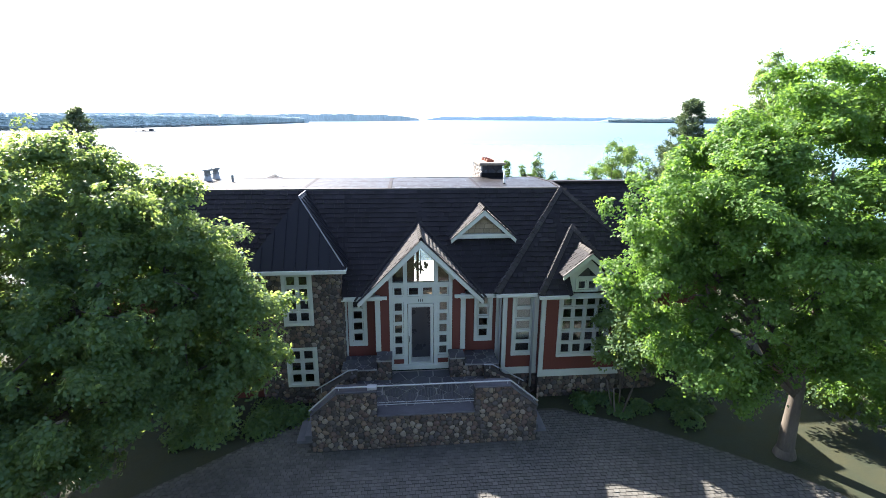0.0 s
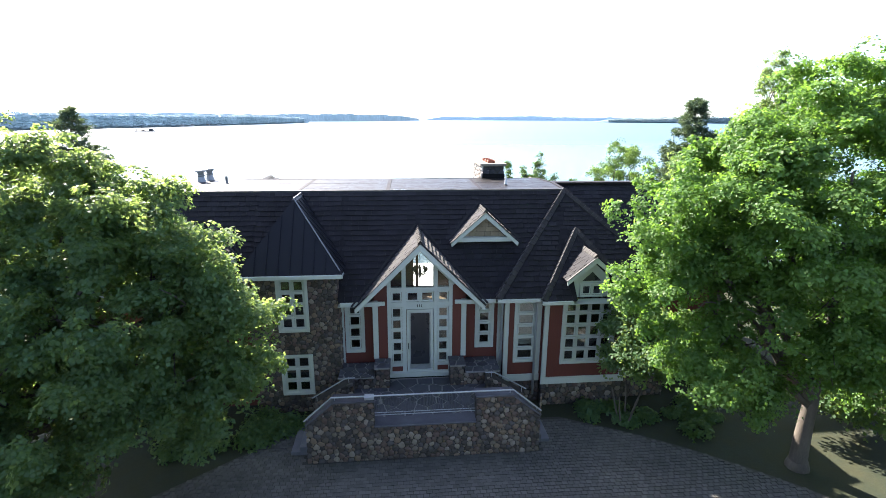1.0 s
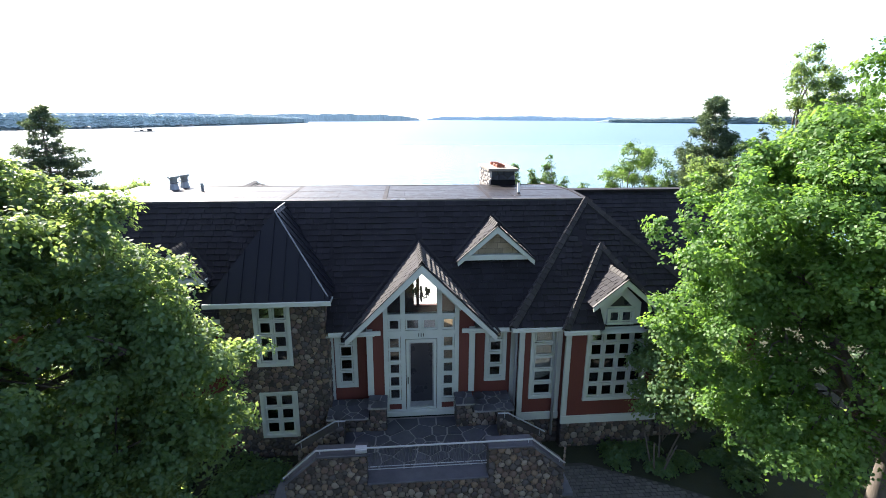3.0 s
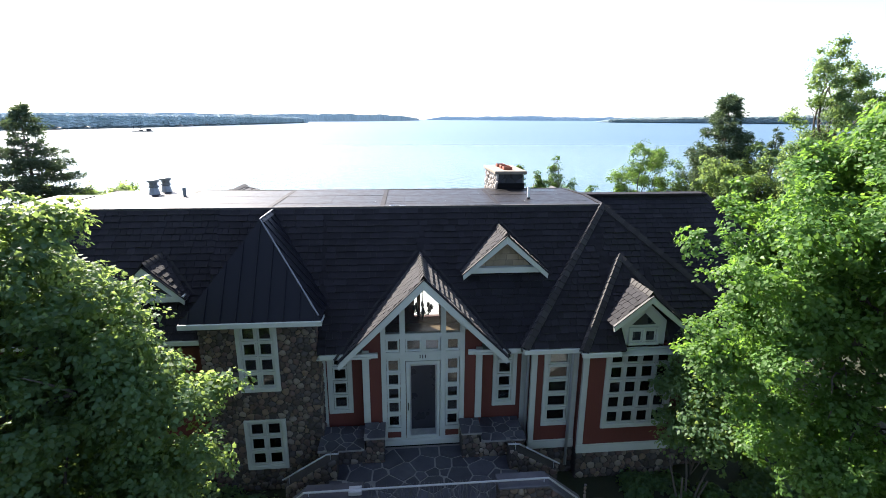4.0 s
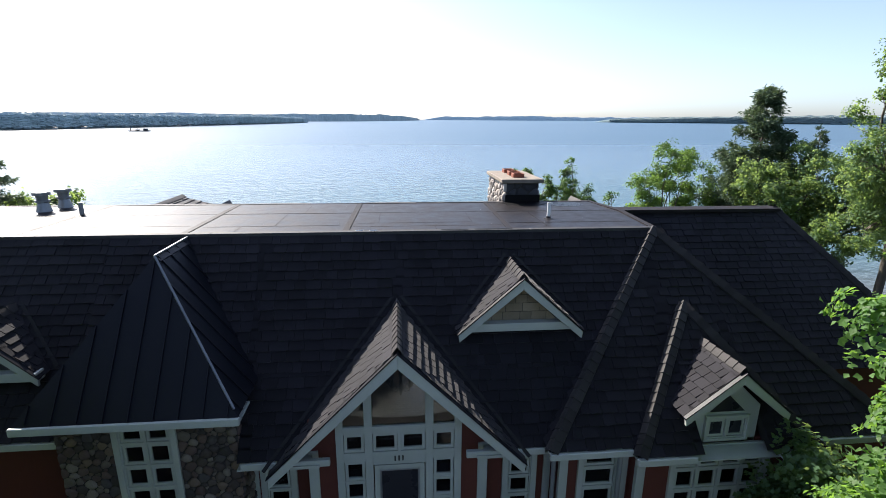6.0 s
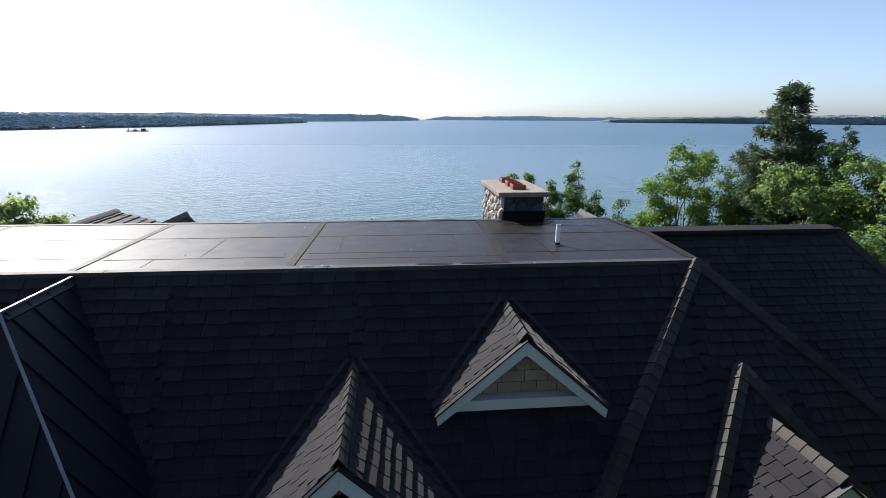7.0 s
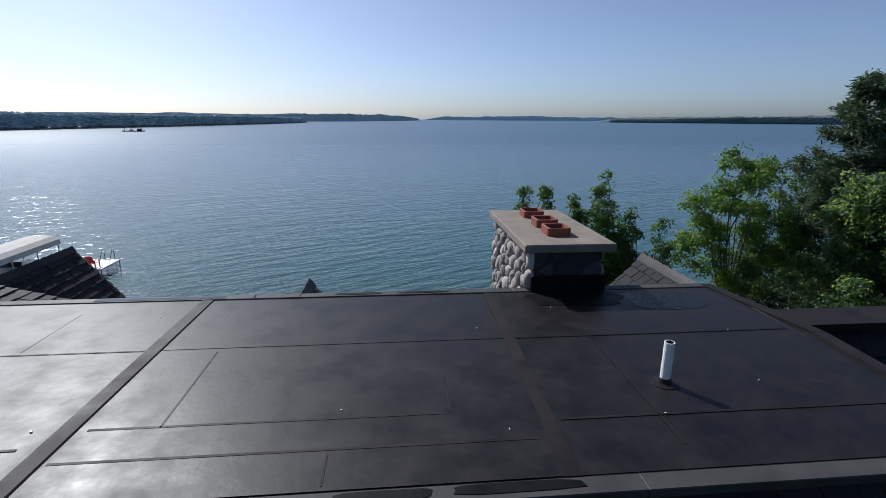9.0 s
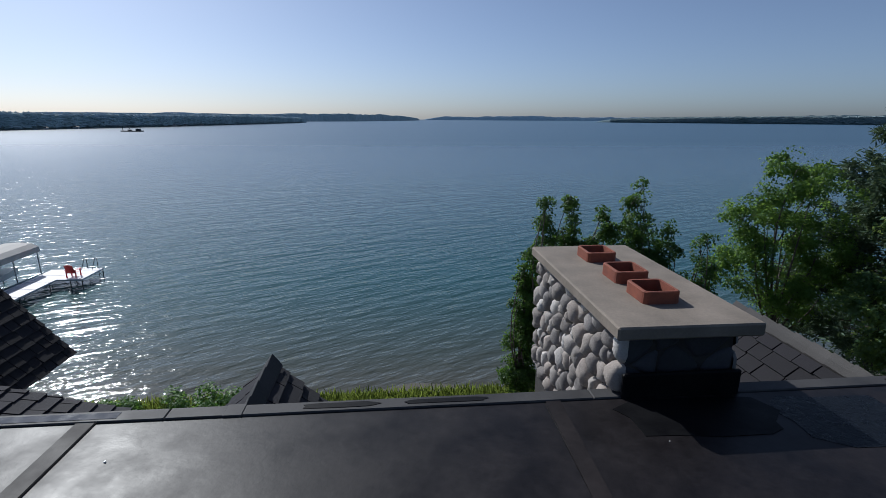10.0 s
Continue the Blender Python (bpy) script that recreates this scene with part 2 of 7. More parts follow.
def lake_material():
    m = bpy.data.materials.new("lake water")
    m.use_nodes = True
    nt = m.node_tree
    p = nt.nodes["Principled BSDF"]
    pos = nt.nodes.new("ShaderNodeNewGeometry").outputs["Position"]
    sep = nt.nodes.new("ShaderNodeSeparateXYZ")
    nt.links.new(pos, sep.inputs[0])
    shallow = contrast(nt, sep.outputs[1], 42.0, 23.0)
    shallow = math_node(nt, "POWER", shallow, 1.6)
    bed = ramp_mix(nt, (0.055, 0.055, 0.042), (0.095, 0.088, 0.07), noise_node(nt, pos, 2.2, 5, 0.7))
    drift = noise_node(nt, pos, 0.012, 4, 0.6, (0.25, 1, 1))
    deep = ramp_mix(nt, (0.015, 0.056, 0.098), (0.020, 0.070, 0.118), drift)
    green = ramp_mix(nt, deep, (0.020, 0.074, 0.080), contrast(nt, sep.outputs[1], 130.0, 40.0))
    nt.links.new(ramp_mix(nt, green, bed, shallow), p.inputs["Base Color"])
    p.inputs["IOR"].default_value = 1.33
    p.inputs["Specular IOR Level"].default_value = 0.5
    far = math_node(nt, "POWER", contrast(nt, sep.outputs[1], 24.0, 300.0), 0.5)
    nt.links.new(math_node(nt, "MULTIPLY_ADD", far, 0.23, 0.07), p.inputs["Roughness"])
    turned = nt.nodes.new("ShaderNodeMapping")
    turned.vector_type = "TEXTURE"
    turned.inputs["Rotation"].default_value = (0, 0, radians(27))
    turned.inputs["Scale"].default_value = (3.3, 1.0, 1.0)
    nt.links.new(pos, turned.inputs[0])
    swell = noise_node(nt, turned.outputs[0], 0.22, 2, 0.5)
    wave = math_node(nt, "MULTIPLY_ADD", swell, 0.7, noise_node(nt, turned.outputs[0], 1.0, 3, 0.55))
    ripple = noise_node(nt, turned.outputs[0], 3.2, 2, 0.5)
    cross = noise_node(nt, pos, 1.5, 3, 0.6)
    height = math_node(nt, "MULTIPLY_ADD", ripple, 0.14, math_node(nt, "MULTIPLY_ADD", cross, 0.22, wave))
    b = nt.nodes.new("ShaderNodeBump")
    b.inputs["Distance"].default_value = 0.23
    nt.links.new(math_node(nt, "MULTIPLY_ADD", far, -0.5, 1.0), b.inputs["Strength"])
    nt.links.new(height, b.inputs["Height"])
    nt.links.new(b.outputs[0], p.inputs["Normal"])
    return m


M["lake"] = lake_material()


# ---- building helpers ----
def box(bm, x0, x1, y0, y1, z0, z1):
    v = [bm.verts.new(c) for c in ((x0, y0, z0), (x1, y0, z0), (x1, y1, z0), (x0, y1, z0), (x0, y0, z1), (x1, y0, z1), (x1, y1, z1), (x0, y1, z1))]
    for f in ((3, 2, 1, 0), (4, 5, 6, 7), (0, 1, 5, 4), (1, 2, 6, 5), (2, 3, 7, 6), (3, 0, 4, 7)):
        bm.faces.new([v[i] for i in f])


def boxes(*some):
    bm = bmesh.new()
    for b in some:
        box(bm, *b)
    return bm


def prism(bm, pts, vec):
    """A polygon pushed along vec into a solid."""
    vec = Vector(vec)
    a = [bm.verts.new(p) for p in pts]
    b = [bm.verts.new(Vector(p) + vec) for p in pts]
    bm.faces.new(a), bm.faces.new(b[::-1])
    for i in range(len(a)):
        j = (i + 1) % len(a)
        bm.faces.new((a[j], a[i], b[i], b[j]))
    return bm


def beam(bm, a, b, w, h, up=(0, 0, 1)):
    """A bar of section w x h from a to b."""
    a, b = Vector(a), Vector(b)
    d = (b - a).normalized()
    s = d.cross(Vector(up)).normalized() * w / 2
    n = s.cross(d).normalized() * h / 2
    prism(bm, [a + s + n, a - s + n, a - s - n, a + s - n], b - a)


def tube(bm, pts, radii, sides=7, caps=True):
    """A round tapered tube along pts."""
    rings = []
    for i, p in enumerate(pts):
        d = (Vector(pts[min(i + 1, len(pts) - 1)]) - Vector(pts[max(i - 1, 0)])).normalized()
        s = d.orthogonal().normalized() if not rings else (side - d * side.dot(d)).normalized()
        side, t = s, d.cross(s)
        rings.append([bm.verts.new(Vector(p) + radii[i] * (math.cos(2 * math.pi * k / sides) * s + math.sin(2 * math.pi * k / sides) * t)) for k in range(sides)])
    for a, b in zip(rings, rings[1:]):
        for k in range(sides):
            bm.faces.new((a[k], a[(k + 1) % sides], b[(k + 1) % sides], b[k]))
    if caps:
        bm.faces.new(rings[0][::-1]), bm.faces.new(rings[-1])


def soften(bm, width=0.008):
    bmesh.ops.bevel(bm, geom=bm.edges[:], offset=width, segments=1, affect="EDGES", clamp_overlap=True)
    return bm


def mesh_of(name, bm, material, smooth=False):
    bmesh.ops.recalc_face_normals(bm, faces=bm.faces[:])
    me = bpy.data.meshes.new(name)
    bm.to_mesh(me)
    bm.free()
    me.materials.append(material)
    if smooth:
        me.polygons.foreach_set("use_smooth", [True] * len(me.polygons))
    return me


def part(name, bm, material, parent, label="", smooth=False):
    """One mesh object under a thing or a part; its coordinates are the world's."""
    ob = new(name, mesh_of(name, bm, material, smooth))
    ob.parent = parent
    if parent is not None and parent.type == "EMPTY":
        ob.matrix_parent_inverse = Matrix.Translation(-parent.location)
    return tagged(ob, label)


def thing(name, at, label, category, group="", kind=""):
    ob = new(name)
    ob.location, ob.empty_display_size = at, 0.2
    return tagged(ob, label, category, group, kind)


def single(name, bm, material, label, category, kind="", smooth=False):
    return tagged(part(name, bm, material, None, "", smooth), label, category, "", kind)


def wall_cells(bm, x0, x1, z0, z1, y0, y1, holes):
    """A wall along x with real openings (x0, x1, z0, z1), in one connected mesh."""
    xs = sorted({x0, x1, *(h[0] for h in holes), *(h[1] for h in holes)})
    zs = sorted({z0, z1, *(h[2] for h in holes), *(h[3] for h in holes)})
    verts = {}

    def at(i, j, y):
        if (i, j, y) not in verts:
            verts[i, j, y] = bm.verts.new((xs[i], y, zs[j]))
        return verts[i, j, y]

    def solid(i, j):
        if not (0 <= i < len(xs) - 1 and 0 <= j < len(zs) - 1):
            return False
        x, z = (xs[i] + xs[i + 1]) / 2, (zs[j] + zs[j + 1]) / 2
        return not any(h[0] < x < h[1] and h[2] < z < h[3] for h in holes)

    for i in range(len(xs) - 1):
        for j in range(len(zs) - 1):
            if not solid(i, j):
                continue
            for y in (y0, y1):
                bm.faces.new((at(i, j, y), at(i + 1, j, y), at(i + 1, j + 1, y), at(i, j + 1, y)))
            for di, dj, a, b in ((-1, 0, (i, j), (i, j + 1)), (1, 0, (i + 1, j), (i + 1, j + 1)), (0, -1, (i, j), (i + 1, j)), (0, 1, (i, j + 1), (i + 1, j + 1))):
                if not solid(i + di, j + dj):
                    bm.faces.new((at(*a, y0), at(*b, y0), at(*b, y1), at(*a, y1)))
    return bm

# ---- ground and lake ----
GROUND, WATER = -1.3, -4.2


def ground_height(x, y):
    """Level round the house, then down a bluff to the shore and on as the lake's bed."""
    if y < 9:
        return GROUND
    k = min((y - 9) / 14.2, 1.0)
    z = GROUND - 2.915 * (k * k * (3 - 2 * k))
    return z - max(0.0, y - 23.2) * 0.06


def build_ground():
    xs = [-4900, -1500, -400, -120, -60] + [-40 + 2 * i for i in range(41)] + [60, 120, 400, 1500, 4900]
    ys = [-4900, -1500, -400, -120, -50, -25, -12, 0, 9] + [9 + 1.0 * i for i in range(1, 32)] + [50, 80, 140]
    bm = bmesh.new()
    grid = []
    for y in ys:
        row = []
        for x in xs:
            n = noise.noise(Vector((x * 0.21, y * 0.21, 0.0)))
            shift = 0.7 * noise.noise(Vector((x * 0.08, 3.0, 0.0)))
            row.append(bm.verts.new((x, y, ground_height(x, y + shift) + (0.08 * n if 9 < y < 40 else 0.0))))
        grid.append(row)
    for a, b in zip(grid, grid[1:]):
        for i in range(len(xs) - 1):
            bm.faces.new((a[i], a[i + 1], b[i + 1], b[i]))
    single("ground", bm, M["grass"], "lawn falling over a grassy bluff to the shore", "ground", "structure", True)
    bm = bmesh.new()
    v = [bm.verts.new(p) for p in ((-4950, 21, WATER), (4950, 21, WATER), (4950, 4900, WATER), (-4950, 4900, WATER))]
    bm.faces.new(v)
    single("lake", bm, M["lake"], "wide blue-green lake with small wind ripples", "water", "structure")


build_ground()


def build_beach():
    bm = bmesh.new()
    rows = [[bm.verts.new((x, y, ground_height(x, y + 0.7 * noise.noise(Vector((x * 0.08, 3.0, 0.0)))) + 0.08 * noise.noise(Vector((x * 0.21, y * 0.21, 0.0))) + 0.035)) for x in [-40 + 1.5 * i for i in range(55)]] for y in [22.1 + 0.5 * j for j in range(12)]]
    for a, b in zip(rows, rows[1:]):
        for i in range(len(a) - 1):
            bm.faces.new((a[i], a[i + 1], b[i + 1], b[i]))
    single("beach", bm, M["pebble"], "narrow beach of wet grey pebbles", "beach", "structure", True)


build_beach()


def shore(name, label, line, top, material, depth, seed, jag):
    """A wooded shore: line of (x, y) along the water, trees of uneven height on it, rising inland."""
    rng = random.Random(seed)
    line = [(0.857 * x, 0.857 * y, 0.857 * h) for x, y, h in line]
    pts = []
    for (x0, y0, h0), (x1, y1, h1) in zip(line, line[1:]):
        n = max(2, int(math.hypot(x1 - x0, y1 - y0) / jag))
        for i in range(n):
            k = i / n
            pts.append((x0 + (x1 - x0) * k, y0 + (y1 - y0) * k, h0 + (h1 - h0) * k))
    pts.append(line[-1])
    bm = bmesh.new()
    rows = []
    for x, y, h in pts:
        d = Vector((x, y, 0)).normalized()
        col = []
        for back, frac in ((0, 0.0), (0.02, 0.55), (0.04, 0.85), (0.055, 1.0), (0.08, 0.0)):
            wob = 1 + (0.16 * (rng.random() - 0.5) if frac else 0) + 0.25 * noise.noise(Vector((x * 0.004, y * 0.004, seed)))
            z = WATER - 0.3 + h * frac * wob
            q = Vector((x, y, 0)) + d * depth * back
            col.append(bm.verts.new((q.x, q.y, z)))
        rows.append(col)
    for a, b in zip(rows, rows[1:]):
        for i in range(4):
            bm.faces.new((a[i], b[i], b[i + 1], a[i + 1]))
    single(name, bm, material, label, "shore", "structure")


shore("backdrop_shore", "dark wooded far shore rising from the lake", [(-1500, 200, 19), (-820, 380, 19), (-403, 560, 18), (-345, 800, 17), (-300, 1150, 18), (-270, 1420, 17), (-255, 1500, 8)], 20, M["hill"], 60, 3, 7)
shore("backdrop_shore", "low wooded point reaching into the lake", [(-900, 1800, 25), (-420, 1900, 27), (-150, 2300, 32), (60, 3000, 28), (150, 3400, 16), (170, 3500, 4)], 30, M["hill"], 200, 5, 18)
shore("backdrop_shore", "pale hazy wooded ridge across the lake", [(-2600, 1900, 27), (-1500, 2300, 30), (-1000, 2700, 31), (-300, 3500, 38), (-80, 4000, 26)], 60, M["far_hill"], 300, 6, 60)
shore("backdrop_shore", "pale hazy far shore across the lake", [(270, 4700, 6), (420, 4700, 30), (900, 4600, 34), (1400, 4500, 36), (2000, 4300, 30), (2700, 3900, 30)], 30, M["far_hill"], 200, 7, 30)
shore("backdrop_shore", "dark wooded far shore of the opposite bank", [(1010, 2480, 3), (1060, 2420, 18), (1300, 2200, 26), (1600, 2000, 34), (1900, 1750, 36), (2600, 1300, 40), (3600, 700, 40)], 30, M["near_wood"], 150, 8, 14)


def far_trees(label, line, count, tall, material, seed):
    """The wooded face of a far shore: many small uneven crowns standing along and up the bank."""
    rng = random.Random(seed)
    verts, faces = [], []
    octa = ((0, 1, 4), (1, 2, 4), (2, 3, 4), (3, 0, 4), (1, 0, 5), (2, 1, 5), (3, 2, 5), (0, 3, 5))
    for _ in range(count):
        (x0, y0, h0), (x1, y1, h1) = rng.choice(list(zip(line, line[1:])))
        k, up = rng.random(), rng.random() ** 0.8
        c = Vector((x0 + (x1 - x0) * k, y0 + (y1 - y0) * k, 0)) * 0.857
        d = c.normalized()
        c += d * (up * 3.5 - 3)
        h = 0.857 * (h0 + (h1 - h0) * k)
        r, t = tall * rng.uniform(0.4, 0.75), tall * rng.uniform(0.6, 1.05)
        c.z = WATER + 0.3 + up * (h - 0.55 * t) + 0.35 * t
        n, a = len(verts), rng.uniform(0, 1.6)
        for i in range(4):
            verts.append((c.x + r * math.cos(a + 1.57 * i) * rng.uniform(0.8, 1.2), c.y + r * math.sin(a + 1.57 * i) * rng.uniform(0.8, 1.2), c.z - 0.1 * t + rng.uniform(-0.1, 0.1) * t))
        verts += [(c.x + rng.uniform(-0.15, 0.15) * r, c.y, c.z + 0.42 * t), (c.x, c.y, c.z - 0.5 * t)]
        faces += [(n + p, n + q, n + w) for p, q, w in octa]
    me = bpy.data.meshes.new("far_trees")
    me.from_pydata(verts, [], faces)
    me.materials.append(material)
    tagged(new("far_trees", me), label, "trees", kind="stuff")


far_trees("dark trees along the haze-toned far shore", [(-820, 380, 19), (-403, 560, 18), (-345, 800, 17), (-300, 1150, 18), (-262, 1460, 13)], 6500, 6.0, M["hill"], 91)
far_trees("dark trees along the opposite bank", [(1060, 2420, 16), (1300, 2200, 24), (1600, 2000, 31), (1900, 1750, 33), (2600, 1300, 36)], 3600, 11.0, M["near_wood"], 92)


def lake_house(x, y, w, rise):
    """A small pale house on the far shore."""
    x, y = 0.857 * x, 0.857 * y
    z = WATER + 0.4
    ob = thing("lake_house", (x, y, z), "small pale house among trees on the far shore", "house", "houses on the far shore")
    part("wall", boxes((x - w, x + w, y - 1.6, y + 1.6, z, z + 1.5)), M["canvas"], ob)
    part("roof", prism(bmesh.new(), [(x - w - 0.3, y - 1.9, z + 1.5), (x + w + 0.3, y - 1.9, z + 1.5), (x, y - 1.9, z + 1.5 + rise)], (0, 3.8, 0)), M["concrete"], ob)


for q in ((-386, 602, 1.6, 0.9), (-377, 640, 2.4, 1.1), (-340, 815, 2.2, 1.0), (-336, 845, 1.8, 0.9), (-331, 900, 2.4, 1.1)):
    lake_house(q[0] + 7, q[1] - 9, q[2], q[3])


def woods():
    """Unseen woods added round the drive to cut low skylight, uneven along the top."""
    rng = random.Random(17)
    line = [(-62, 8), (-58, -14), (-40, -30), (-14, -37), (14, -38), (40, -31), (58, -14), (62, 8)]
    bm, last = bmesh.new(), None
    for (x0, y0), (x1, y1) in zip(line, line[1:]):
        for i in range(14):
            k = i / 14
            c = Vector((x0 + (x1 - x0) * k, y0 + (y1 - y0) * k, GROUND - 0.2))
            d = Vector((c.x, c.y, 0)).normalized()
            h = 11 + 3 * noise.noise(c * 0.09) + rng.uniform(-1.2, 1.2)
            col = [bm.verts.new(c + d * o * (1 + 0.3 * rng.random()) + Vector((0, 0, h * f))) for o, f in ((0, 0), (-0.8, 0.3), (-0.3, 0.7), (1.2, 1.0), (5, 0.9), (6, 0))]
            if last:
                for a in range(5):
                    bm.faces.new((last[a], col[a], col[a + 1], last[a + 1]))
            last = col
    single("backdrop_woods", bm, M["woods"], "unseen dark woods added to cut low sky light on the house", "woods", "structure")


woods()

# ---- house ----
house = thing("house", (0, 0, GROUND), "red and fieldstone lake house under dark shingle roofs", "house")
SLOPE, EDGE_Y, FLAT = 1.2, 2.422, 6.13
REAR_Y = 6.03
EAVE_Y, EAVE_Z = -0.32, 2.84


def main_z(y):
    return FLAT - SLOPE * (EDGE_Y - y)


def slab(name, pts, thick, material, parent, label=""):
    """A roof plane with thickness below its top face."""
    a, b, c = (Vector(p) for p in pts[:3])
    n = (b - a).cross(c - a).normalized()
    if n.z < 0:
        n = -n
    return part(name, prism(bmesh.new(), pts, -n * thick), material, parent, label)


ROOF_FACES = {}


def roof(key, pts, label, material="underlay", lift=0.0):
    ob = slab("roof", pts, 0.12, M[material], house, label)
    ROOF_FACES[key] = (ob, [Vector(p) for p in pts])
    return ob


LEFT_END = -10.3
def sloped(*pts):
    return [(x, y, main_z(y)) for x, y in pts]


# the main slope, cut round the tower and the entry
roof("main", sloped((0.86, 0.62), (5.9, 0.62), (5.9, EDGE_Y), (0.03, EDGE_Y), (0.03, 1.37)), "steep dark shingle roof slope")
roof("main_centre", sloped((-2.68, 0.62), (-0.8, 0.62), (0.03, 1.37), (0.03, EDGE_Y), (-2.68, EDGE_Y)), "steep dark shingle roof slope")
roof("main_low_left", sloped((-2.68, EAVE_Y), (-1.88, EAVE_Y), (-0.8, 0.62), (-2.68, 0.62)), "foot of the steep dark shingle slope")
roof("main_low_right", sloped((1.94, EAVE_Y), (5.0, EAVE_Y), (5.0, 0.62), (0.86, 0.62)), "foot of the steep dark shingle slope")
roof("main_mid", sloped((-5.58, 0.62), (-2.68, 0.62), (-2.68, EDGE_Y), (-5.58, EDGE_Y)), "dark roof slope behind the tower")
roof("main_left", sloped((LEFT_END - 2.3, 0.0), (-5.58, 0.0), (-5.58, EDGE_Y), (LEFT_END, EDGE_Y)), "steep dark shingle roof slope")
roof("left_end", [(LEFT_END - 2.6, 8.6, EAVE_Z), (LEFT_END - 2.6, 0.0, EAVE_Z), (LEFT_END - 2.3, 0.0, EAVE_Z + 0.388), (LEFT_END, EDGE_Y, FLAT), (LEFT_END, REAR_Y, FLAT)], "dark shingle hip end")
roof("rear", [(10.0, 8.8, 2.9), (LEFT_END - 2.6, 8.6, EAVE_Z), (LEFT_END, REAR_Y, FLAT), (5.7, REAR_Y, FLAT)], "dark shingle rear slope")
# the two hipped bays, one stepped out of the other
HIP_A, HIP_B = Vector((5.64, 2.38, 6.1175)), Vector((5.74, 1.08, 4.87))
A0, A1 = Vector((2.62, -0.62, 2.93)), Vector((9.26, -0.62, 2.93))
B0, B1 = Vector((4.1, -0.85, 2.9)), Vector((7.4, -0.85, 2.9))
zb = lambda y: 2.9 + 1.02 * (y + 0.85)
za = lambda y: 2.93 + 1.0625 * (y + 0.62)
roof("bay_a", [(5.2, 0.35, za(0.35)), (6.55, 0.35, za(0.35)), (6.55, 1.7, za(1.7)), HIP_A, (5.2, 1.94, za(1.94))], "dark shingle front of the hipped bay")
roof("bay_a_low", [A0, (5.2, -0.62, 2.93), (5.2, 1.94, za(1.94))], "dark shingle front of the hipped bay")
roof("bay_a_end", [(6.55, -0.62, 2.93), A1, (6.55, 1.7, za(1.7))], "dark shingle front of the hipped bay")
roof("bay_a_left", [(2.62, 2.6, 2.93), A0, HIP_A], "narrow dark shingle side of the hipped bay")
roof("bay_a_right", [A1, (9.26, 6.0, 2.93), (5.68, 6.0, 6.16), HIP_A], "dark shingle side of the hipped bay")
roof("bay_b", [(5.08, 0.3, zb(0.3)), (6.41, 0.3, zb(0.3)), HIP_B], "dark shingle front of the small hipped bay")
roof("bay_b_low", [B0, (5.25, -0.85, 2.9), (5.25, 0.3, zb(0.3)), (5.08, 0.3, zb(0.3))], "dark shingle front of the small hipped bay")
roof("bay_b_end", [(6.49, -0.85, 2.9), B1, (6.49, 0.21, zb(0.21))], "dark shingle front of the small hipped bay")
roof("bay_b_fill", [(5.25, -0.03, zb(-0.03)), (5.62, 0.3, zb(0.3)), (5.25, 0.3, zb(0.3))], "dark shingle strip beside the wall dormer")
roof("bay_b_rest", [(6.12, 0.3, zb(0.3)), (6.49, -0.03, zb(-0.03)), (6.49, 0.21, zb(0.21)), (6.41, 0.3, zb(0.3))], "dark shingle strip beside the wall dormer")
roof("bay_b_left", [(4.1, 2.6, 2.9), B0, HIP_B], "narrow dark shingle side of the small bay")
roof("bay_b_right", [B1, (7.4, 3.0, 2.9), HIP_B], "dark shingle side of the small bay")
# right wing
roof("wing", [(5.9, 2.07, 2.7), (13.35, 2.07, 2.7), (10.5, 4.9, 6.07), (5.9, 4.9, 6.07)], "dark shingle slope of the side wing")
roof("wing_end", [(13.35, 2.07, 2.7), (13.35, 7.73, 2.7), (10.5, 4.9, 6.07)], "dark shingle hip end of the side wing")
roof("wing_rear", [(13.35, 7.73, 2.7), (5.9, 7.73, 2.7), (5.9, 4.9, 6.07), (10.5, 4.9, 6.07)], "dark shingle rear slope of the side wing")
# metal tower roof
T_L, T_R, T_Y, T_Z = -5.79, -2.47, -0.63, 3.9
T_TOP = Vector((-4.13, 0.97, 6.09))
T_BACK = Vector((-4.13, 2.40, 6.09))
roof("tower_front", [(T_L, T_Y, T_Z), (T_R, T_Y, T_Z), T_TOP], "dark standing-seam metal tower roof", "seam_metal")
roof("tower_right", [(T_R, T_Y, T_Z), (T_R, 1.2, T_Z), T_BACK, T_TOP], "dark standing-seam metal side of the tower roof", "seam_metal")
roof("tower_left", [(T_L, 1.2, T_Z), (T_L, T_Y, T_Z), T_TOP, T_BACK], "dark standing-seam metal side of the tower roof", "seam_metal")
# flat roof
flat = part("flat_roof", prism(bmesh.new(), [(LEFT_END, EDGE_Y - 0.03, FLAT + 0.01), (5.72, EDGE_Y - 0.03, FLAT + 0.01), (5.88, 4.45, FLAT + 0.01), (5.62, REAR_Y + 0.03, FLAT + 0.01), (LEFT_END, REAR_Y + 0.03, FLAT + 0.01)], (0, 0, -0.1)), M["membrane"], house, "weathered flat roof of grey rubber membrane")


def gable(key, cx, y0, y1, half, tip_z, apex_z, back_y=None, rise=0.0):
    """A gable roof along y: two slopes from the tips to the ridge, whose back end dies into the slope behind."""
    back_y = y1 if back_y is None else back_y
    for s, side in ((-1, "l"), (1, "r")):
        roof(key + side, [(cx + s * half, y0, tip_z), (cx, y0, apex_z), (cx, back_y, apex_z + rise), (cx + s * half, y1, tip_z)][::s], "shingled slope of a small gable")


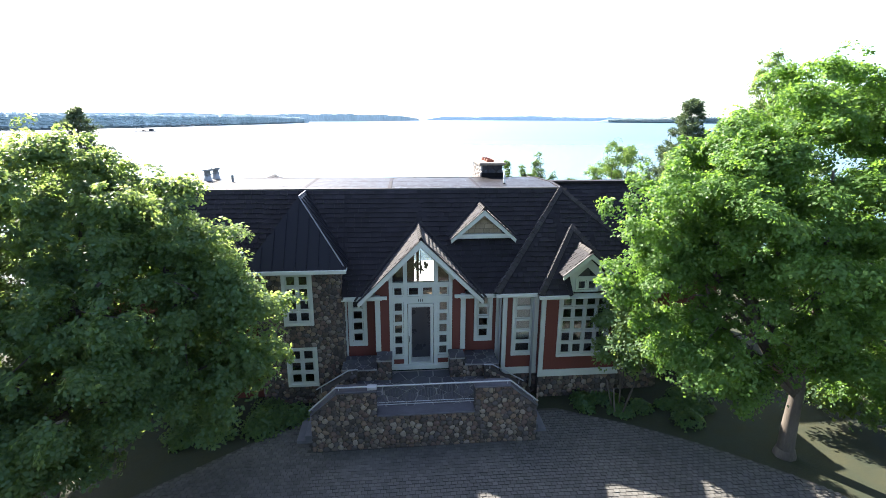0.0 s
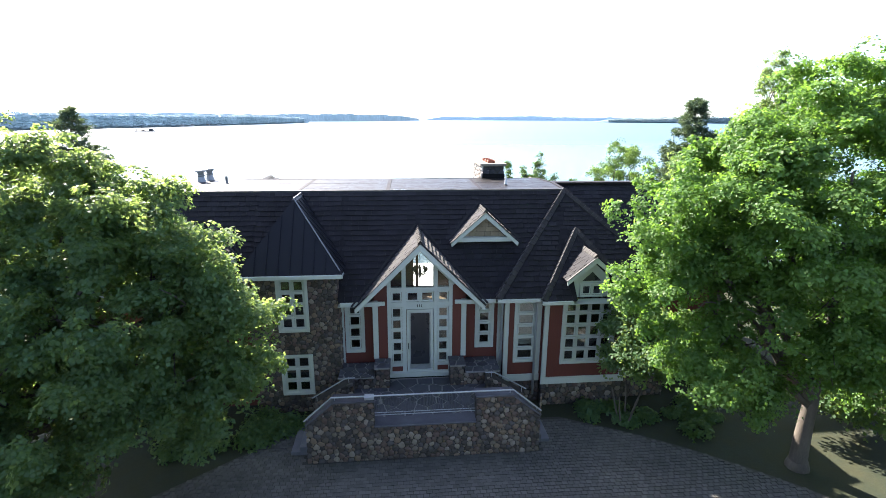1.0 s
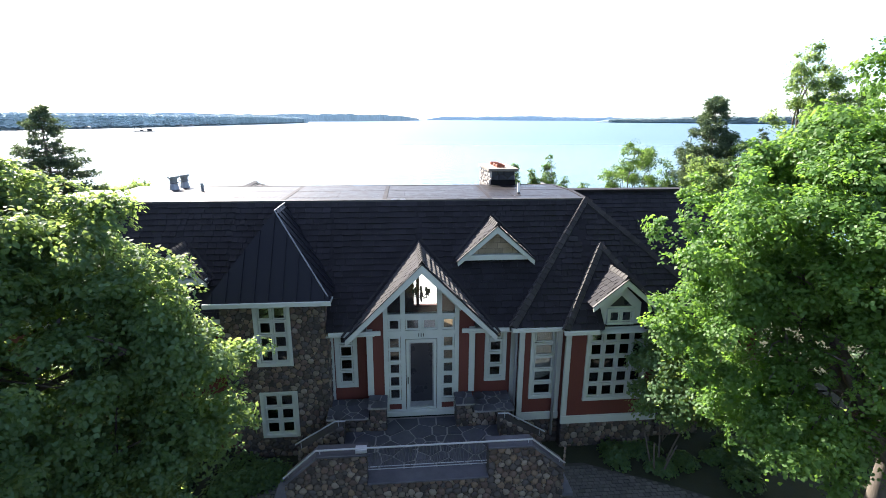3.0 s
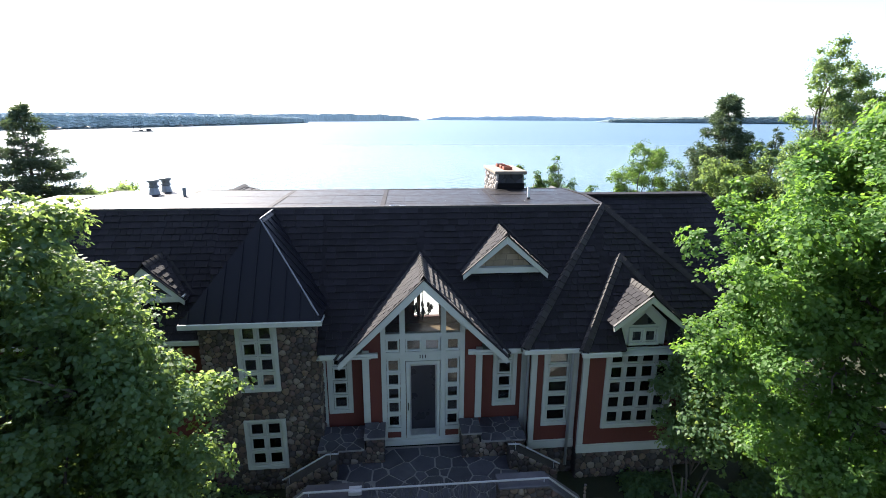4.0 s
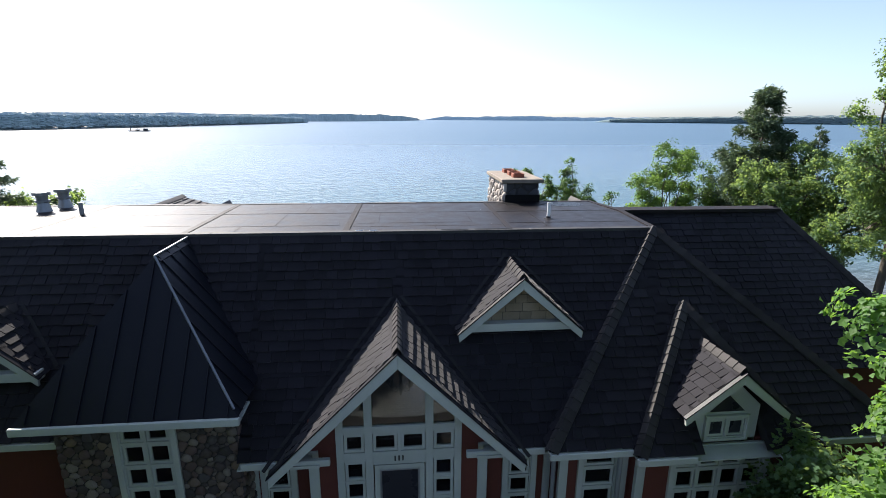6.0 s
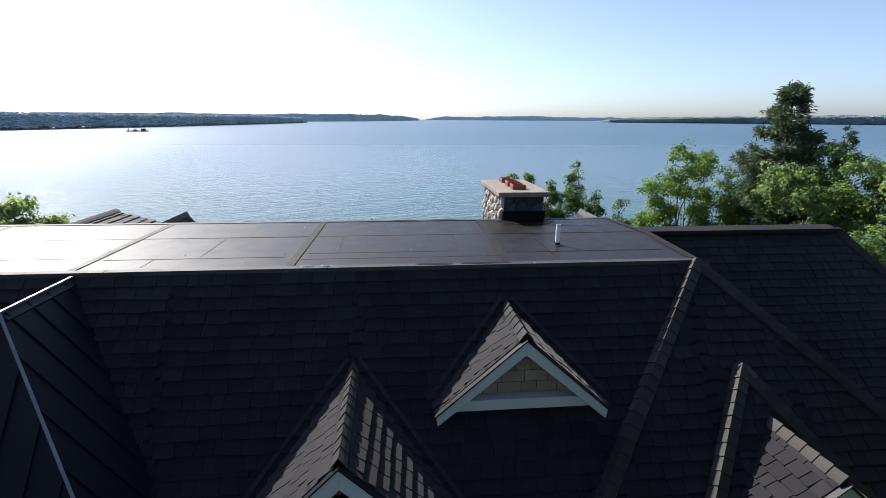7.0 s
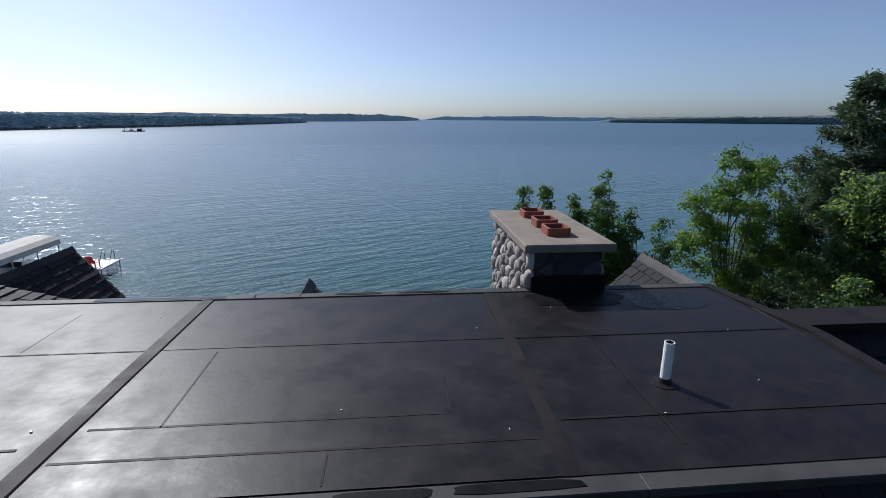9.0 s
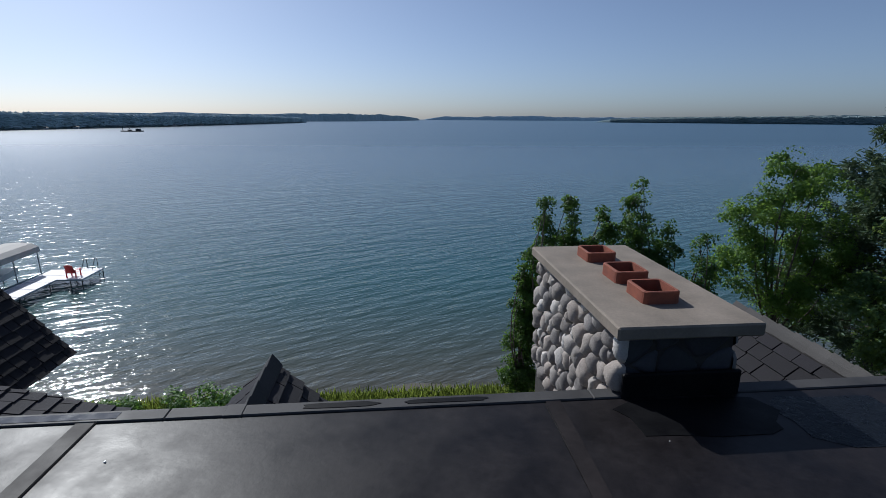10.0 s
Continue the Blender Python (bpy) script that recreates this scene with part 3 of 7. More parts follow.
def rake(cx, y, half, tip_z, apex_z, wide=0.17, thick=0.06):
    """The white boards under the edge of a gable."""
    for s in (-1, 1):
        d = Vector((s * half, 0, tip_z - apex_z)).normalized()
        n = Vector((-d.z * s, 0, d.x * s)) * -1
        a, b = Vector((cx, y, apex_z)), Vector((cx + s * half, y, tip_z))
        drop = Vector((0, 0, -wide / abs(d.x)))
        bm = prism(bmesh.new(), [a, b, b + Vector((-s * 0.02, 0, -wide * 0.9)), a + drop], (0, -thick, 0))
        lip = prism(bmesh.new(), [a + Vector((0, 0, 0.028)), b + Vector((s * 0.02, 0, 0.028)), b + Vector((s * 0.02, 0, 0.002)), a + Vector((0, 0, 0.002))], (0, -thick - 0.02, 0))
        part("drip_edge", lip, M["seam_metal"], house, "dark metal drip edge")
        part("rake_board", soften(bm, 0.006), M["white"], house, "white rake board")


gable("entry", 0.03, -0.53, 0.05, 2.17, 2.69, 4.87, 1.47, 0.08)
rake(0.03, -0.535, 2.17, 2.67, 4.85, 0.18)
gable("dormer", 2.37, 0.8, 1.1, 1.2, 4.53, 5.61, 2.02)
rake(2.37, 0.795, 1.2, 4.51, 5.59, 0.15)
gable("dormer_left", -6.95, 0.48, 0.7, 0.92, 4.15, 5.04, 1.52)
rake(-6.95, 0.475, 0.92, 4.13, 5.02, 0.15)
gable("wall_dormer", 5.87, -0.66, -0.2, 0.96, 3.52, 4.33, 0.56)
rake(5.87, -0.665, 0.96, 3.50, 4.31, 0.15)
gable("rear_right", 5.97, 5.6, 8.5, 2.6, 3.3, 5.83)
gable("rear_dormer", 0.04, 6.0, 7.33, 1.0, 4.9, 5.86)
gable("rear_left", -6.63, 5.6, 8.34, 5.0, 4.65, 6.0)
gable("rear_far", -6.57, 8.5, 12.47, 1.25, 3.6, 5.16)

# walls
def wall(bm, material, label):
    return part("wall", bm, M[material], house, label)


TOWER_HOLES = [(-4.6, -3.78, 1.85, 3.6), (-4.62, -3.74, -0.5, 0.85)]
wall_tower = wall(wall_cells(bmesh.new(), -5.6, -2.7, GROUND, 3.8, -0.1, 0.2, TOWER_HOLES), "mortar", "fieldstone tower front")
wall(boxes((-5.6, -5.35, 0.2, 2.2, GROUND, 3.8)), "mortar", "fieldstone tower side")
wall_tower_side = wall(boxes((-2.95, -2.7, 0.2, 2.2, GROUND, 3.8)), "mortar", "fieldstone tower side")
MAIN_HOLES = [(-2.45, -2.01, 0.77, 2.5), (2.12, 2.57, 0.85, 2.55)]
wall(wall_cells(bmesh.new(), -2.7, -1.55, -0.15, 2.9, 0.45, 0.65, MAIN_HOLES[:1]), "red", "red stained board wall")
wall(wall_cells(bmesh.new(), 1.6, 3.0, -0.15, 2.9, 0.35, 0.55, MAIN_HOLES[1:]), "red", "red stained board wall")
wall(wall_cells(bmesh.new(), -12.4, -5.6, GROUND, 2.8, 0.45, 0.65, []), "red", "red stained board wall of the far wing")
# the entry bay: red strips either side of the white window wall
for b in ((-1.55, -1.08, 0.0, 0.2, 0.0, 3.35), (1.15, 1.62, 0.0, 0.2, 0.0, 3.35)):
    wall(boxes(b), "red", "red strip beside the entry")
for b in ((-1.55, -1.4, 0.2, 0.45, 0.0, 2.8), (1.45, 1.62, 0.2, 0.45, 0.0, 2.8)):
    wall(boxes(b), "red", "red return of the entry bay")
# bay a and bay b
wall(wall_cells(bmesh.new(), 3.0, 4.4, -0.42, 2.9, -0.12, 0.08, [(3.42, 4.05, 0.42, 2.62)]), "red", "red stained bay wall")
wall(boxes((3.0, 3.2, 0.08, 0.4, -0.42, 2.9)), "red", "red return of the bay")
wall(wall_cells(bmesh.new(), 4.33, 7.3, -0.42, 2.85, -0.42, -0.22, [(5.03, 6.75, 0.45, 2.72)]), "red", "red stained bay wall")
for b in ((4.33, 4.53, -0.22, 0.0, -0.42, 2.9), (7.1, 7.3, -0.22, 0.0, -0.42, 2.9)):
    wall(boxes(b), "red", "red return of the bay")
wall(wall_cells(bmesh.new(), 7.3, 9.1, -0.42, 2.9, -0.12, 0.08, [(7.75, 8.45, 0.42, 2.62)]), "red", "red stained bay wall")
for b in ((8.9, 9.1, 0.08, 2.6, -0.42, 2.9), (9.1, 13.0, 2.6, 2.8, GROUND, 2.75), (12.8, 13.0, 2.8, 7.2, GROUND, 2.75)):
    wall(boxes(b), "red", "red wall of the side wing")
stone_base = [wall(boxes(b), "mortar", "fieldstone base of the bay") for b in ((3.0, 4.33, -0.08, 0.1, GROUND, -0.42), (4.33, 7.3, -0.38, 0.1, GROUND, -0.42), (7.3, 9.1, -0.08, 0.1, GROUND, -0.42))]
wall(boxes((-12.4, -12.2, 0.65, 8.0, GROUND, 2.8)), "red", "red end wall")
wall(wall_cells(bmesh.new(), -12.4, 13.0, GROUND, 2.9, 8.0, 8.2, [(0.08, 0.2, 0.3, 2.6), (0.33, 1.15, 0.3, 2.6)]), "red", "red rear wall towards the lake")
part("floor", boxes((-12.2, 12.8, 0.55, 8.0, -0.12, 0.0), (-1.5, 1.6, 0.2, 0.55, -0.12, 0.0), (3.2, 8.9, -0.1, 0.55, -0.12, 0)), M["floor"], house, "oak floor seen through the entry glass")
for x in (-3.1, 3.0):
    part("inner_wall", prism(bmesh.new(), [(x, 0.7, 0.0), (x, 7.9, 0.0), (x, 7.9, 2.7), (x, 5.8, 5.9), (x, 2.5, 5.9), (x, 0.7, 3.8)], (0.1, 0, 0)), M["inner"], house, "cream inner wall")
# pale slab added behind the house so the entry glass shows bright
part("terrace", soften(boxes((-8.0, 8.0, 8.25, 14.5, GROUND - 0.1, -0.25)), 0.02), M["concrete_pale"], house, "added pale slab that shows bright through the entry glass")
part("ceiling", boxes((-12.0, 5.8, 2.5, 5.8, 6.0, 6.06)), M["inner"], house, "plain ceiling")


# ---- windows and door ----
def window(x0, x1, z0, z1, y, cols, rows, label, casing=0.1, proud=0.035):
    """White window: casing on the wall, a grid of small square sashes, each with its own frame and pane."""
    outer = boxes((x0 - casing, x0, y - proud, y + 0.05, z0 - casing, z1 + 0.06), (x1, x1 + casing, y - proud, y + 0.05, z0 - casing, z1 + 0.06),
                  (x0, x1, y - proud, y + 0.05, z1, z1 + 0.06), (x0, x1, y - proud, y + 0.05, z0 - casing, z0))
    win = part("window", soften(outer, 0.005), M["white"], house, label)
    grid = bmesh.new()
    bar, sash = 0.04, 0.04
    w, h = (x1 - x0) / cols, (z1 - z0) / rows
    for i in range(cols + 1):
        c = x0 + i * w
        box(grid, max(c - bar / 2, x0), min(c + bar / 2, x1), y - 0.005, y + 0.07, z0, z1)
    for j in range(rows + 1):
        c = z0 + j * h
        for i in range(cols):
            box(grid, x0 + i * w + (bar / 2), x0 + (i + 1) * w - bar / 2, y - 0.005, y + 0.07, max(c - bar / 2, z0), min(c + bar / 2, z1))
    part("muntin_grid", grid, M["white"], win)
    for i in range(cols):
        for j in range(rows):
            a, b, c, d = x0 + i * w + bar / 2 + 0.012, x0 + (i + 1) * w - bar / 2 - 0.012, z0 + j * h + bar / 2 + 0.012, z0 + (j + 1) * h - bar / 2 - 0.012
            part("sash", boxes((a, a + sash, y + 0.012, y + 0.06, c, d), (b - sash, b, y + 0.012, y + 0.06, c, d), (a + sash, b - sash, y + 0.012, y + 0.06, c, c + sash), (a + sash, b - sash, y + 0.012, y + 0.06, d - sash, d)), M["white"], win)
            pane = part("pane", boxes((a + sash, b - sash, y + 0.035, y + 0.041, c + sash, d - sash)), M["glass"], win)
            pane.visible_shadow = False
    return win


window(*TOWER_HOLES[0], -0.12, 2, 4, "tall white eight-pane window in the stone tower")
window(*TOWER_HOLES[1], -0.12, 2, 3, "white six-pane window in the stone tower")
window(*MAIN_HOLES[0], 0.43, 1, 4, "narrow white window with a column of square panes", 0.115)
window(*MAIN_HOLES[1], 0.33, 1, 4, "narrow white window with a column of square panes", 0.115)
window(3.42, 4.05, 0.42, 2.62, -0.14, 1, 5, "narrow white window with five square panes")
part("blind", boxes((3.44, 4.03, 0.0, 0.01, 0.95, 2.6)), M["canvas"], house, "pale roller blind behind the glass")
window(5.03, 6.75, 0.45, 2.72, -0.44, 4, 5, "large white window of twenty square panes")
window(7.75, 8.45, 0.42, 2.62, -0.14, 1, 5, "narrow white window with five square panes")


def entry_front():
    y0, y1 = -0.05, 0.12
    top = lambda x: 4.55 - 1.04 * abs(x - 0.03)
    xs = (-1.08, -0.95, -0.58, -0.44, 0.50, 0.64, 1.02, 1.15)
    frame_ = bmesh.new()
    # posts up to the slope of the gable
    for a, b in ((xs[0], xs[1]), (xs[2], xs[3]), (xs[4], xs[5]), (xs[6], xs[7])):
        prism(frame_, [(a, y0, 0.0), (b, y0, 0.0), (b, y0, top(b)), (a, y0, top(a))], (0, y1 - y0, 0))
    rails = [(xs[1], xs[2]), (xs[5], xs[6])]
    for a, b in rails:
        box(frame_, a, b, y0 + 0.01, y1, 2.50, 2.68)
        box(frame_, a, b, y0 + 0.01, y1, 3.06, 3.20)
        box(frame_, a, b, y0 + 0.01, y1, 0.0, 0.08)
        box(frame_, a, b, y0 + 0.01, y1, 0.28, 0.40)
    a, b = xs[3], xs[4]
    box(frame_, a, b, y0 + 0.01, y1, 2.42, 2.68)
    box(frame_, a, b, y0 + 0.01, y1, 3.06, 3.20)
    box(frame_, 0.0, 0.06, y0 + 0.01, y1, 2.68, 3.06)
    win = part("window", frame_, M["white"], house, "white entry window wall rising into the gable")
    for a, b in rails:
        part("red_panel", boxes((a, b, y0 + 0.04, y1, 0.08, 0.28)), M["red"], win)

    def pane(a, b, c, d, sash=0.05):
        part("sash", boxes((a, a + sash, y0 + 0.03, y0 + 0.09, c, d), (b - sash, b, y0 + 0.03, y0 + 0.09, c, d), (a + sash, b - sash, y0 + 0.03, y0 + 0.09, c, c + sash), (a + sash, b - sash, y0 + 0.03, y0 + 0.09, d - sash, d)), M["white"], win)
        g = part("pane", boxes((a + sash, b - sash, y0 + 0.055, y0 + 0.061, c + sash, d - sash)), M["glass"], win)
        g.visible_shadow = False

    for a, b in rails:
        for j in range(5):
            z = 0.40 + j * 0.42
            pane(a + 0.01, b - 0.01, z + 0.015, z + 0.405)
            if j:
                part("muntin", boxes((a, b, y0 + 0.02, y0 + 0.1, z - 0.013, z + 0.013)), M["white"], win)
        pane(a + 0.01, b - 0.01, 2.69, 3.05)
    pane(xs[3] + 0.01, -0.005, 2.69, 3.05)
    pane(0.065, xs[4] - 0.01, 2.69, 3.05)
    # tall lights under the gable
    for a, b in ((xs[1], xs[2]), (xs[3], 0.03), (0.03, xs[4]), (xs[5], xs[6])):
        g = part("pane", prism(bmesh.new(), [(a, 0.0, 3.2), (b, 0.0, 3.2), (b, 0.0, top(b) - 0.03), (a, 0.0, top(a) - 0.03)], (0, 0.006, 0)), M["glass"], win)
        g.visible_shadow = False
    for s in (-1, 1):
        bm = bmesh.new()
        beam(bm, (0.03, 0.02, 4.56), (0.03 + s * 1.2, 0.02, 4.56 - 1.2 * 1.04), 0.14, 0.1, (0, 1, 0))
        part("head_trim", bm, M["white"], win)
    # door
    door = part("door", boxes((-0.42, -0.33, -0.04, 0.02, 0.06, 2.40), (0.40, 0.48, -0.04, 0.02, 0.06, 2.40), (-0.33, 0.40, -0.04, 0.02, 2.31, 2.40), (-0.33, 0.40, -0.04, 0.02, 0.06, 0.14)), M["white"], house, "white framed glass storm door, closed")
    part("screen", boxes((-0.33, 0.40, -0.02, -0.01, 0.14, 2.31)), M["screen"], door, "dark glass")
    part("inner_frame", boxes((-0.33, -0.29, -0.03, -0.021, 0.14, 2.31), (0.36, 0.40, -0.03, -0.021, 0.14, 2.31), (-0.29, 0.36, -0.03, -0.021, 0.14, 0.34), (-0.29, 0.36, -0.03, -0.021, 2.27, 2.31)), M["galv"], door)
    bm = bmesh.new()
    tube(bm, [(-0.375, -0.05, 0.95), (-0.375, -0.1, 0.98), (-0.375, -0.1, 1.14), (-0.375, -0.05, 1.17)], [0.014] * 4)
    part("handle", bm, M["dark"], door, "dark lever handle")
    part("sill", soften(boxes((-1.15, 1.22, -0.14, 0.0, -0.1, 0.055)), 0.01), M["white"], house, "white sill under the entry")


entry_front()


def trims():
    for x0, x1, y, z0, z1 in ((-1.58, -1.40, -0.03, 0.6, 2.75), (1.46, 1.64, -0.03, 0.6, 2.75), (-2.72, -2.6, 0.42, -0.15, 2.8), (2.97, 3.13, -0.16, -0.42, 2.85),
                              (4.30, 4.46, -0.46, -0.42, 2.8), (4.15, 4.29, -0.15, -0.42, 2.85), (2.82, 2.96, 0.31, -0.15, 2.85), (7.16, 7.33, -0.46, -0.42, 2.8)):
        part("corner_board", soften(boxes((x0, x1, y, y + 0.1, z0, z1)), 0.006), M["white"], house, "white corner board")
    for x0, x1, y, z0, z1 in ((3.0, 4.3, -0.17, -0.42, -0.16), (4.28, 7.35, -0.47, -0.42, -0.16), (7.36, 9.1, -0.17, -0.42, -0.16)):
        part("skirt_board", soften(boxes((x0, x1, y, y + 0.05, z0, z1)), 0.006), M["white"], house, "white skirt board")
    # gutters and fascias along the eaves
    for x0, x1, y, z in ((-2.62, -1.15, EAVE_Y, EAVE_Z), (1.2, 2.6, EAVE_Y, EAVE_Z), (-12.6, -5.6, 0.0, 3.22), (2.6, 4.08, -0.64, 2.93), (4.06, 5.1, -0.88, 2.9), (6.65, 7.4, -0.88, 2.9), (7.4, 9.3, -0.64, 2.93)):
        part("gutter", soften(boxes((x0, x1, y - 0.05, y + 0.04, z - 0.14, z - 0.015)), 0.01), M["white"], house, "white eave gutter")
    part("gutter", soften(boxes((T_L - 0.02, T_R + 0.02, T_Y - 0.05, T_Y + 0.03, T_Z - 0.13, T_Z + 0.0)), 0.01), M["white"], house, "white tower fascia")
    for b in ((T_L, T_R, T_Y, 0.0, T_Z - 0.13, T_Z - 0.1), (-2.7, -1.5, EAVE_Y, 0.5, 2.66, 2.69), (1.55, 3.0, EAVE_Y, 0.4, 2.66, 2.69), (2.65, 4.3, -0.6, 0.0, 2.76, 2.79), (4.12, 7.38, -0.85, -0.2, 2.74, 2.76)):
        part("soffit", boxes(b), M["white"], house, "white soffit")
    # small trims under the gable feet
    for b in ((-1.95, -1.32, -0.4, -0.3, 2.7, 2.755), (1.38, 2.0, -0.4, -0.3, 2.7, 2.755)):
        part("foot_return", boxes(b), M["white"], house, "white gable foot")
    for x, y in ((3.07, 0.0), (4.22, -0.28)):
        bm = bmesh.new()
        tube(bm, [(x - 0.16, y - 0.02, 2.75), (x - 0.16, y, 2.6), (x - 0.16, y, -0.9)], [0.045] * 3, 8)
        part("downpipe", bm, M["iron"], house, "pale grey downpipe", True)


trims()


def dormer_fronts():
    # shingled triangle of the upper dormer
    for cx, y, half, z0, z1, name, mat_ in ((2.37, 1.0, 0.78, 4.69, 5.38, "panel", "cedar"), (-6.95, 0.6, 0.62, 4.24, 4.84, "pane", "screen")):
        panel = part(name, prism(bmesh.new(), [(cx - half, y, z0), (cx + half, y, z0), (cx, y, z1)], (0, 0.03, 0)), M["mortar" if name == "panel" else mat_], house, "triangular infill of the dormer")
        if name == "panel":
            rng, rows = random.Random(3), 4
            for r in range(rows):
                a, b = z0 + (z1 - z0) * r / rows + 0.006, z0 + (z1 - z0) * (r + 1) / rows - 0.004
                reach = lambda z: half * (z1 - z) / (z1 - z0) - 0.012
                x = -reach(a)
                while x < reach(a) - 0.05:
                    w = min(rng.uniform(0.2, 0.34), reach(a) - x)
                    c = [(max(-reach(z), min(reach(z), q)), z) for q, z in ((x, a), (x + w - 0.01, a), (x + w - 0.01, b), (x, b))]
                    part("shake", prism(bmesh.new(), [(cx + q, y - rng.uniform(0.006, 0.012), z) for q, z in c], (0, 0.006, 0)), M["cedar"], panel)
                    x += w
        part("dormer_sill", soften(boxes((cx - half - 0.28, cx + half + 0.28, y - 0.17, y + 0.03, z0 - 0.16, z0)), 0.006), M["white"], house, "white dormer sill board")
    # wall dormer over the large window
    cx, y = 5.87, -0.42
    front = prism(bmesh.new(), [(cx - 0.62, y, 2.78), (cx + 0.62, y, 2.78), (cx + 0.62, y, 3.52), (cx, y, 4.1), (cx - 0.62, y, 3.52)], (0, 0.1, 0))
    part("dormer_front", front, M["white"], house, "white dormer front")
    part("dormer_side", boxes((cx - 0.62, cx - 0.56, y + 0.1, 0.6, 2.8, 3.5), (cx + 0.56, cx + 0.62, y + 0.1, 0.6, 2.8, 3.5)), M["white"], house)
    win = window(cx - 0.36, cx + 0.38, 2.9, 3.3, y - 0.03, 2, 1, "white two-pane dormer window", 0.05)
    part("pane", prism(bmesh.new(), [(cx - 0.33, y - 0.012, 3.42), (cx + 0.33, y - 0.012, 3.42), (cx, y - 0.012, 3.74)], (0, 0.01, 0)), M["screen"], win)
    part("backing", boxes((cx - 0.34, cx + 0.36, y - 0.006, y - 0.002, 2.92, 3.28)), M["screen"], win)


dormer_fronts()

# ---- chimney, vents ----
chimney = thing("chimney", (3.62, 7.15, FLAT), "wide fieldstone chimney with a concrete cap", "chimney")
chimney_core = part("core", boxes((3.16, 4.07, 6.02, 8.35, 2.8, 6.72)), M["mortar"], chimney)
part("cap", soften(boxes((3.0, 4.2, 5.85, 8.3, 6.69, 6.8)), 0.014), M["concrete"], chimney, "stained concrete cap")
part("flashing", soften(boxes((3.12, 4.12, 5.92, 5.965, FLAT, 6.36)), 0.012), M["tar"], chimney, "black tarred flashing at the chimney foot")


def rounded(cx, cy, hx, hy, r, z):
    """A rectangle with round corners, as a ring of points."""
    return [(cx + sx * (hx - r) + r * math.cos(a), cy + sy * (hy - r) + r * math.sin(a), z) for sx, sy, a0 in ((1, 1, 0), (-1, 1, 90), (-1, -1, 180), (1, -1, 270)) for a in (radians(a0), radians(a0 + 30), radians(a0 + 60), radians(a0 + 90))]


for fy, lean in ((6.48, 0.0), (7.02, 0.006), (7.74, -0.004)):
    bm = bmesh.new()
    rings = [[bm.verts.new(p) for p in rounded(3.585, fy, hx, hy, r, z)] for hx, hy, r, z in ((0.165, 0.18, 0.045, 6.795), (0.165, 0.18, 0.045, 6.905 + lean), (0.155, 0.17, 0.04, 6.913 + lean), (0.135, 0.15, 0.03, 6.911 + lean), (0.132, 0.147, 0.03, 6.80))]
    for a, b in zip(rings, rings[1:]):
        for k in range(16):
            bm.faces.new((a[k], a[(k + 1) % 16], b[(k + 1) % 16], b[k]))
    flue = part("flue", bm, M["clay"], chimney, "round-cornered red clay flue")
    part("flue_throat", boxes((3.46, 3.71, fy - 0.14, fy + 0.14, 6.801, 6.806)), M["tar"], flue, "black plate in the throat of the flue")


def round_stack(name, label, x, y, profile, material, group=""):
    st = thing(name, (x, y, FLAT), label, "vent", group)
    bm = bmesh.new()
    tube(bm, [(x, y, FLAT + z) for z, r in profile], [r for z, r in profile], 16)
    part("pipe", bm, M[material], st, smooth=False)
    return st


pipe = thing("vent_pipe", (3.665, 3.6, FLAT), "white plastic vent pipe standing on the flat roof", "vent pipe")
bm = bmesh.new()
tube(bm, [(3.665, 3.6, FLAT), (3.665, 3.6, FLAT + 0.4), (3.665, 3.6, FLAT + 0.4), (3.665, 3.6, FLAT + 0.2)], [0.043, 0.043, 0.034, 0.034], 20, False)
part("tube", bm, M["pvc"], pipe, smooth=False)
bm = bmesh.new()
tube(bm, [(3.665, 3.6, FLAT + 0.01), (3.665, 3.6, FLAT + 0.022), (3.665, 3.6, FLAT + 0.03), (3.665, 3.6, FLAT + 0.07)], [0.12, 0.115, 0.06, 0.047], 20)
part("flashing", bm, M["membrane"], pipe)
round_stack("vent_stack", "short grey vent pipe on the flat roof", -7.48, 4.75, [(0, 0.05), (0.31, 0.05)], "galv_dark")
for vx, vy in ((-8.64, 5.24), (-8.5, 5.82)):
    round_stack("roof_ventilator", "galvanised roof ventilator with a stepped cap", vx, vy, [(0, 0.2), (0.03, 0.17), (0.24, 0.12), (0.26, 0.16), (0.3, 0.16), (0.31, 0.12), (0.42, 0.13), (0.43, 0.19), (0.5, 0.19), (0.54, 0.1)], "galv_dark", "roof ventilators")


# ---- entry stairs ----
stairs = thing("entry_stairs", (0, -1.8, GROUND), "raised stone entry landing with side stairs and parapets", "stairs")
PY0, PY1 = -2.92, -2.5
PROFILE = [(-3.48, GROUND), (3.58, GROUND), (3.52, -0.02), (2.68, 0.70), (1.58, 0.70), (1.58, -0.14), (-1.47, -0.14), (-1.47, 0.70), (-2.66, 0.70), (-3.42, 0.0)]
parapet = part("parapet", prism(bmesh.new(), [(x, PY0 + 0.04, z) for x, z in PROFILE], (0, PY1 - PY0 - 0.08, 0)), M["mortar"], stairs, "fieldstone parapet wall")
landing = part("landing", boxes((-2.4, 2.4, PY1, -0.1, GROUND, -0.16)), M["joint"], stairs, "slate flagged landing with pale joints")
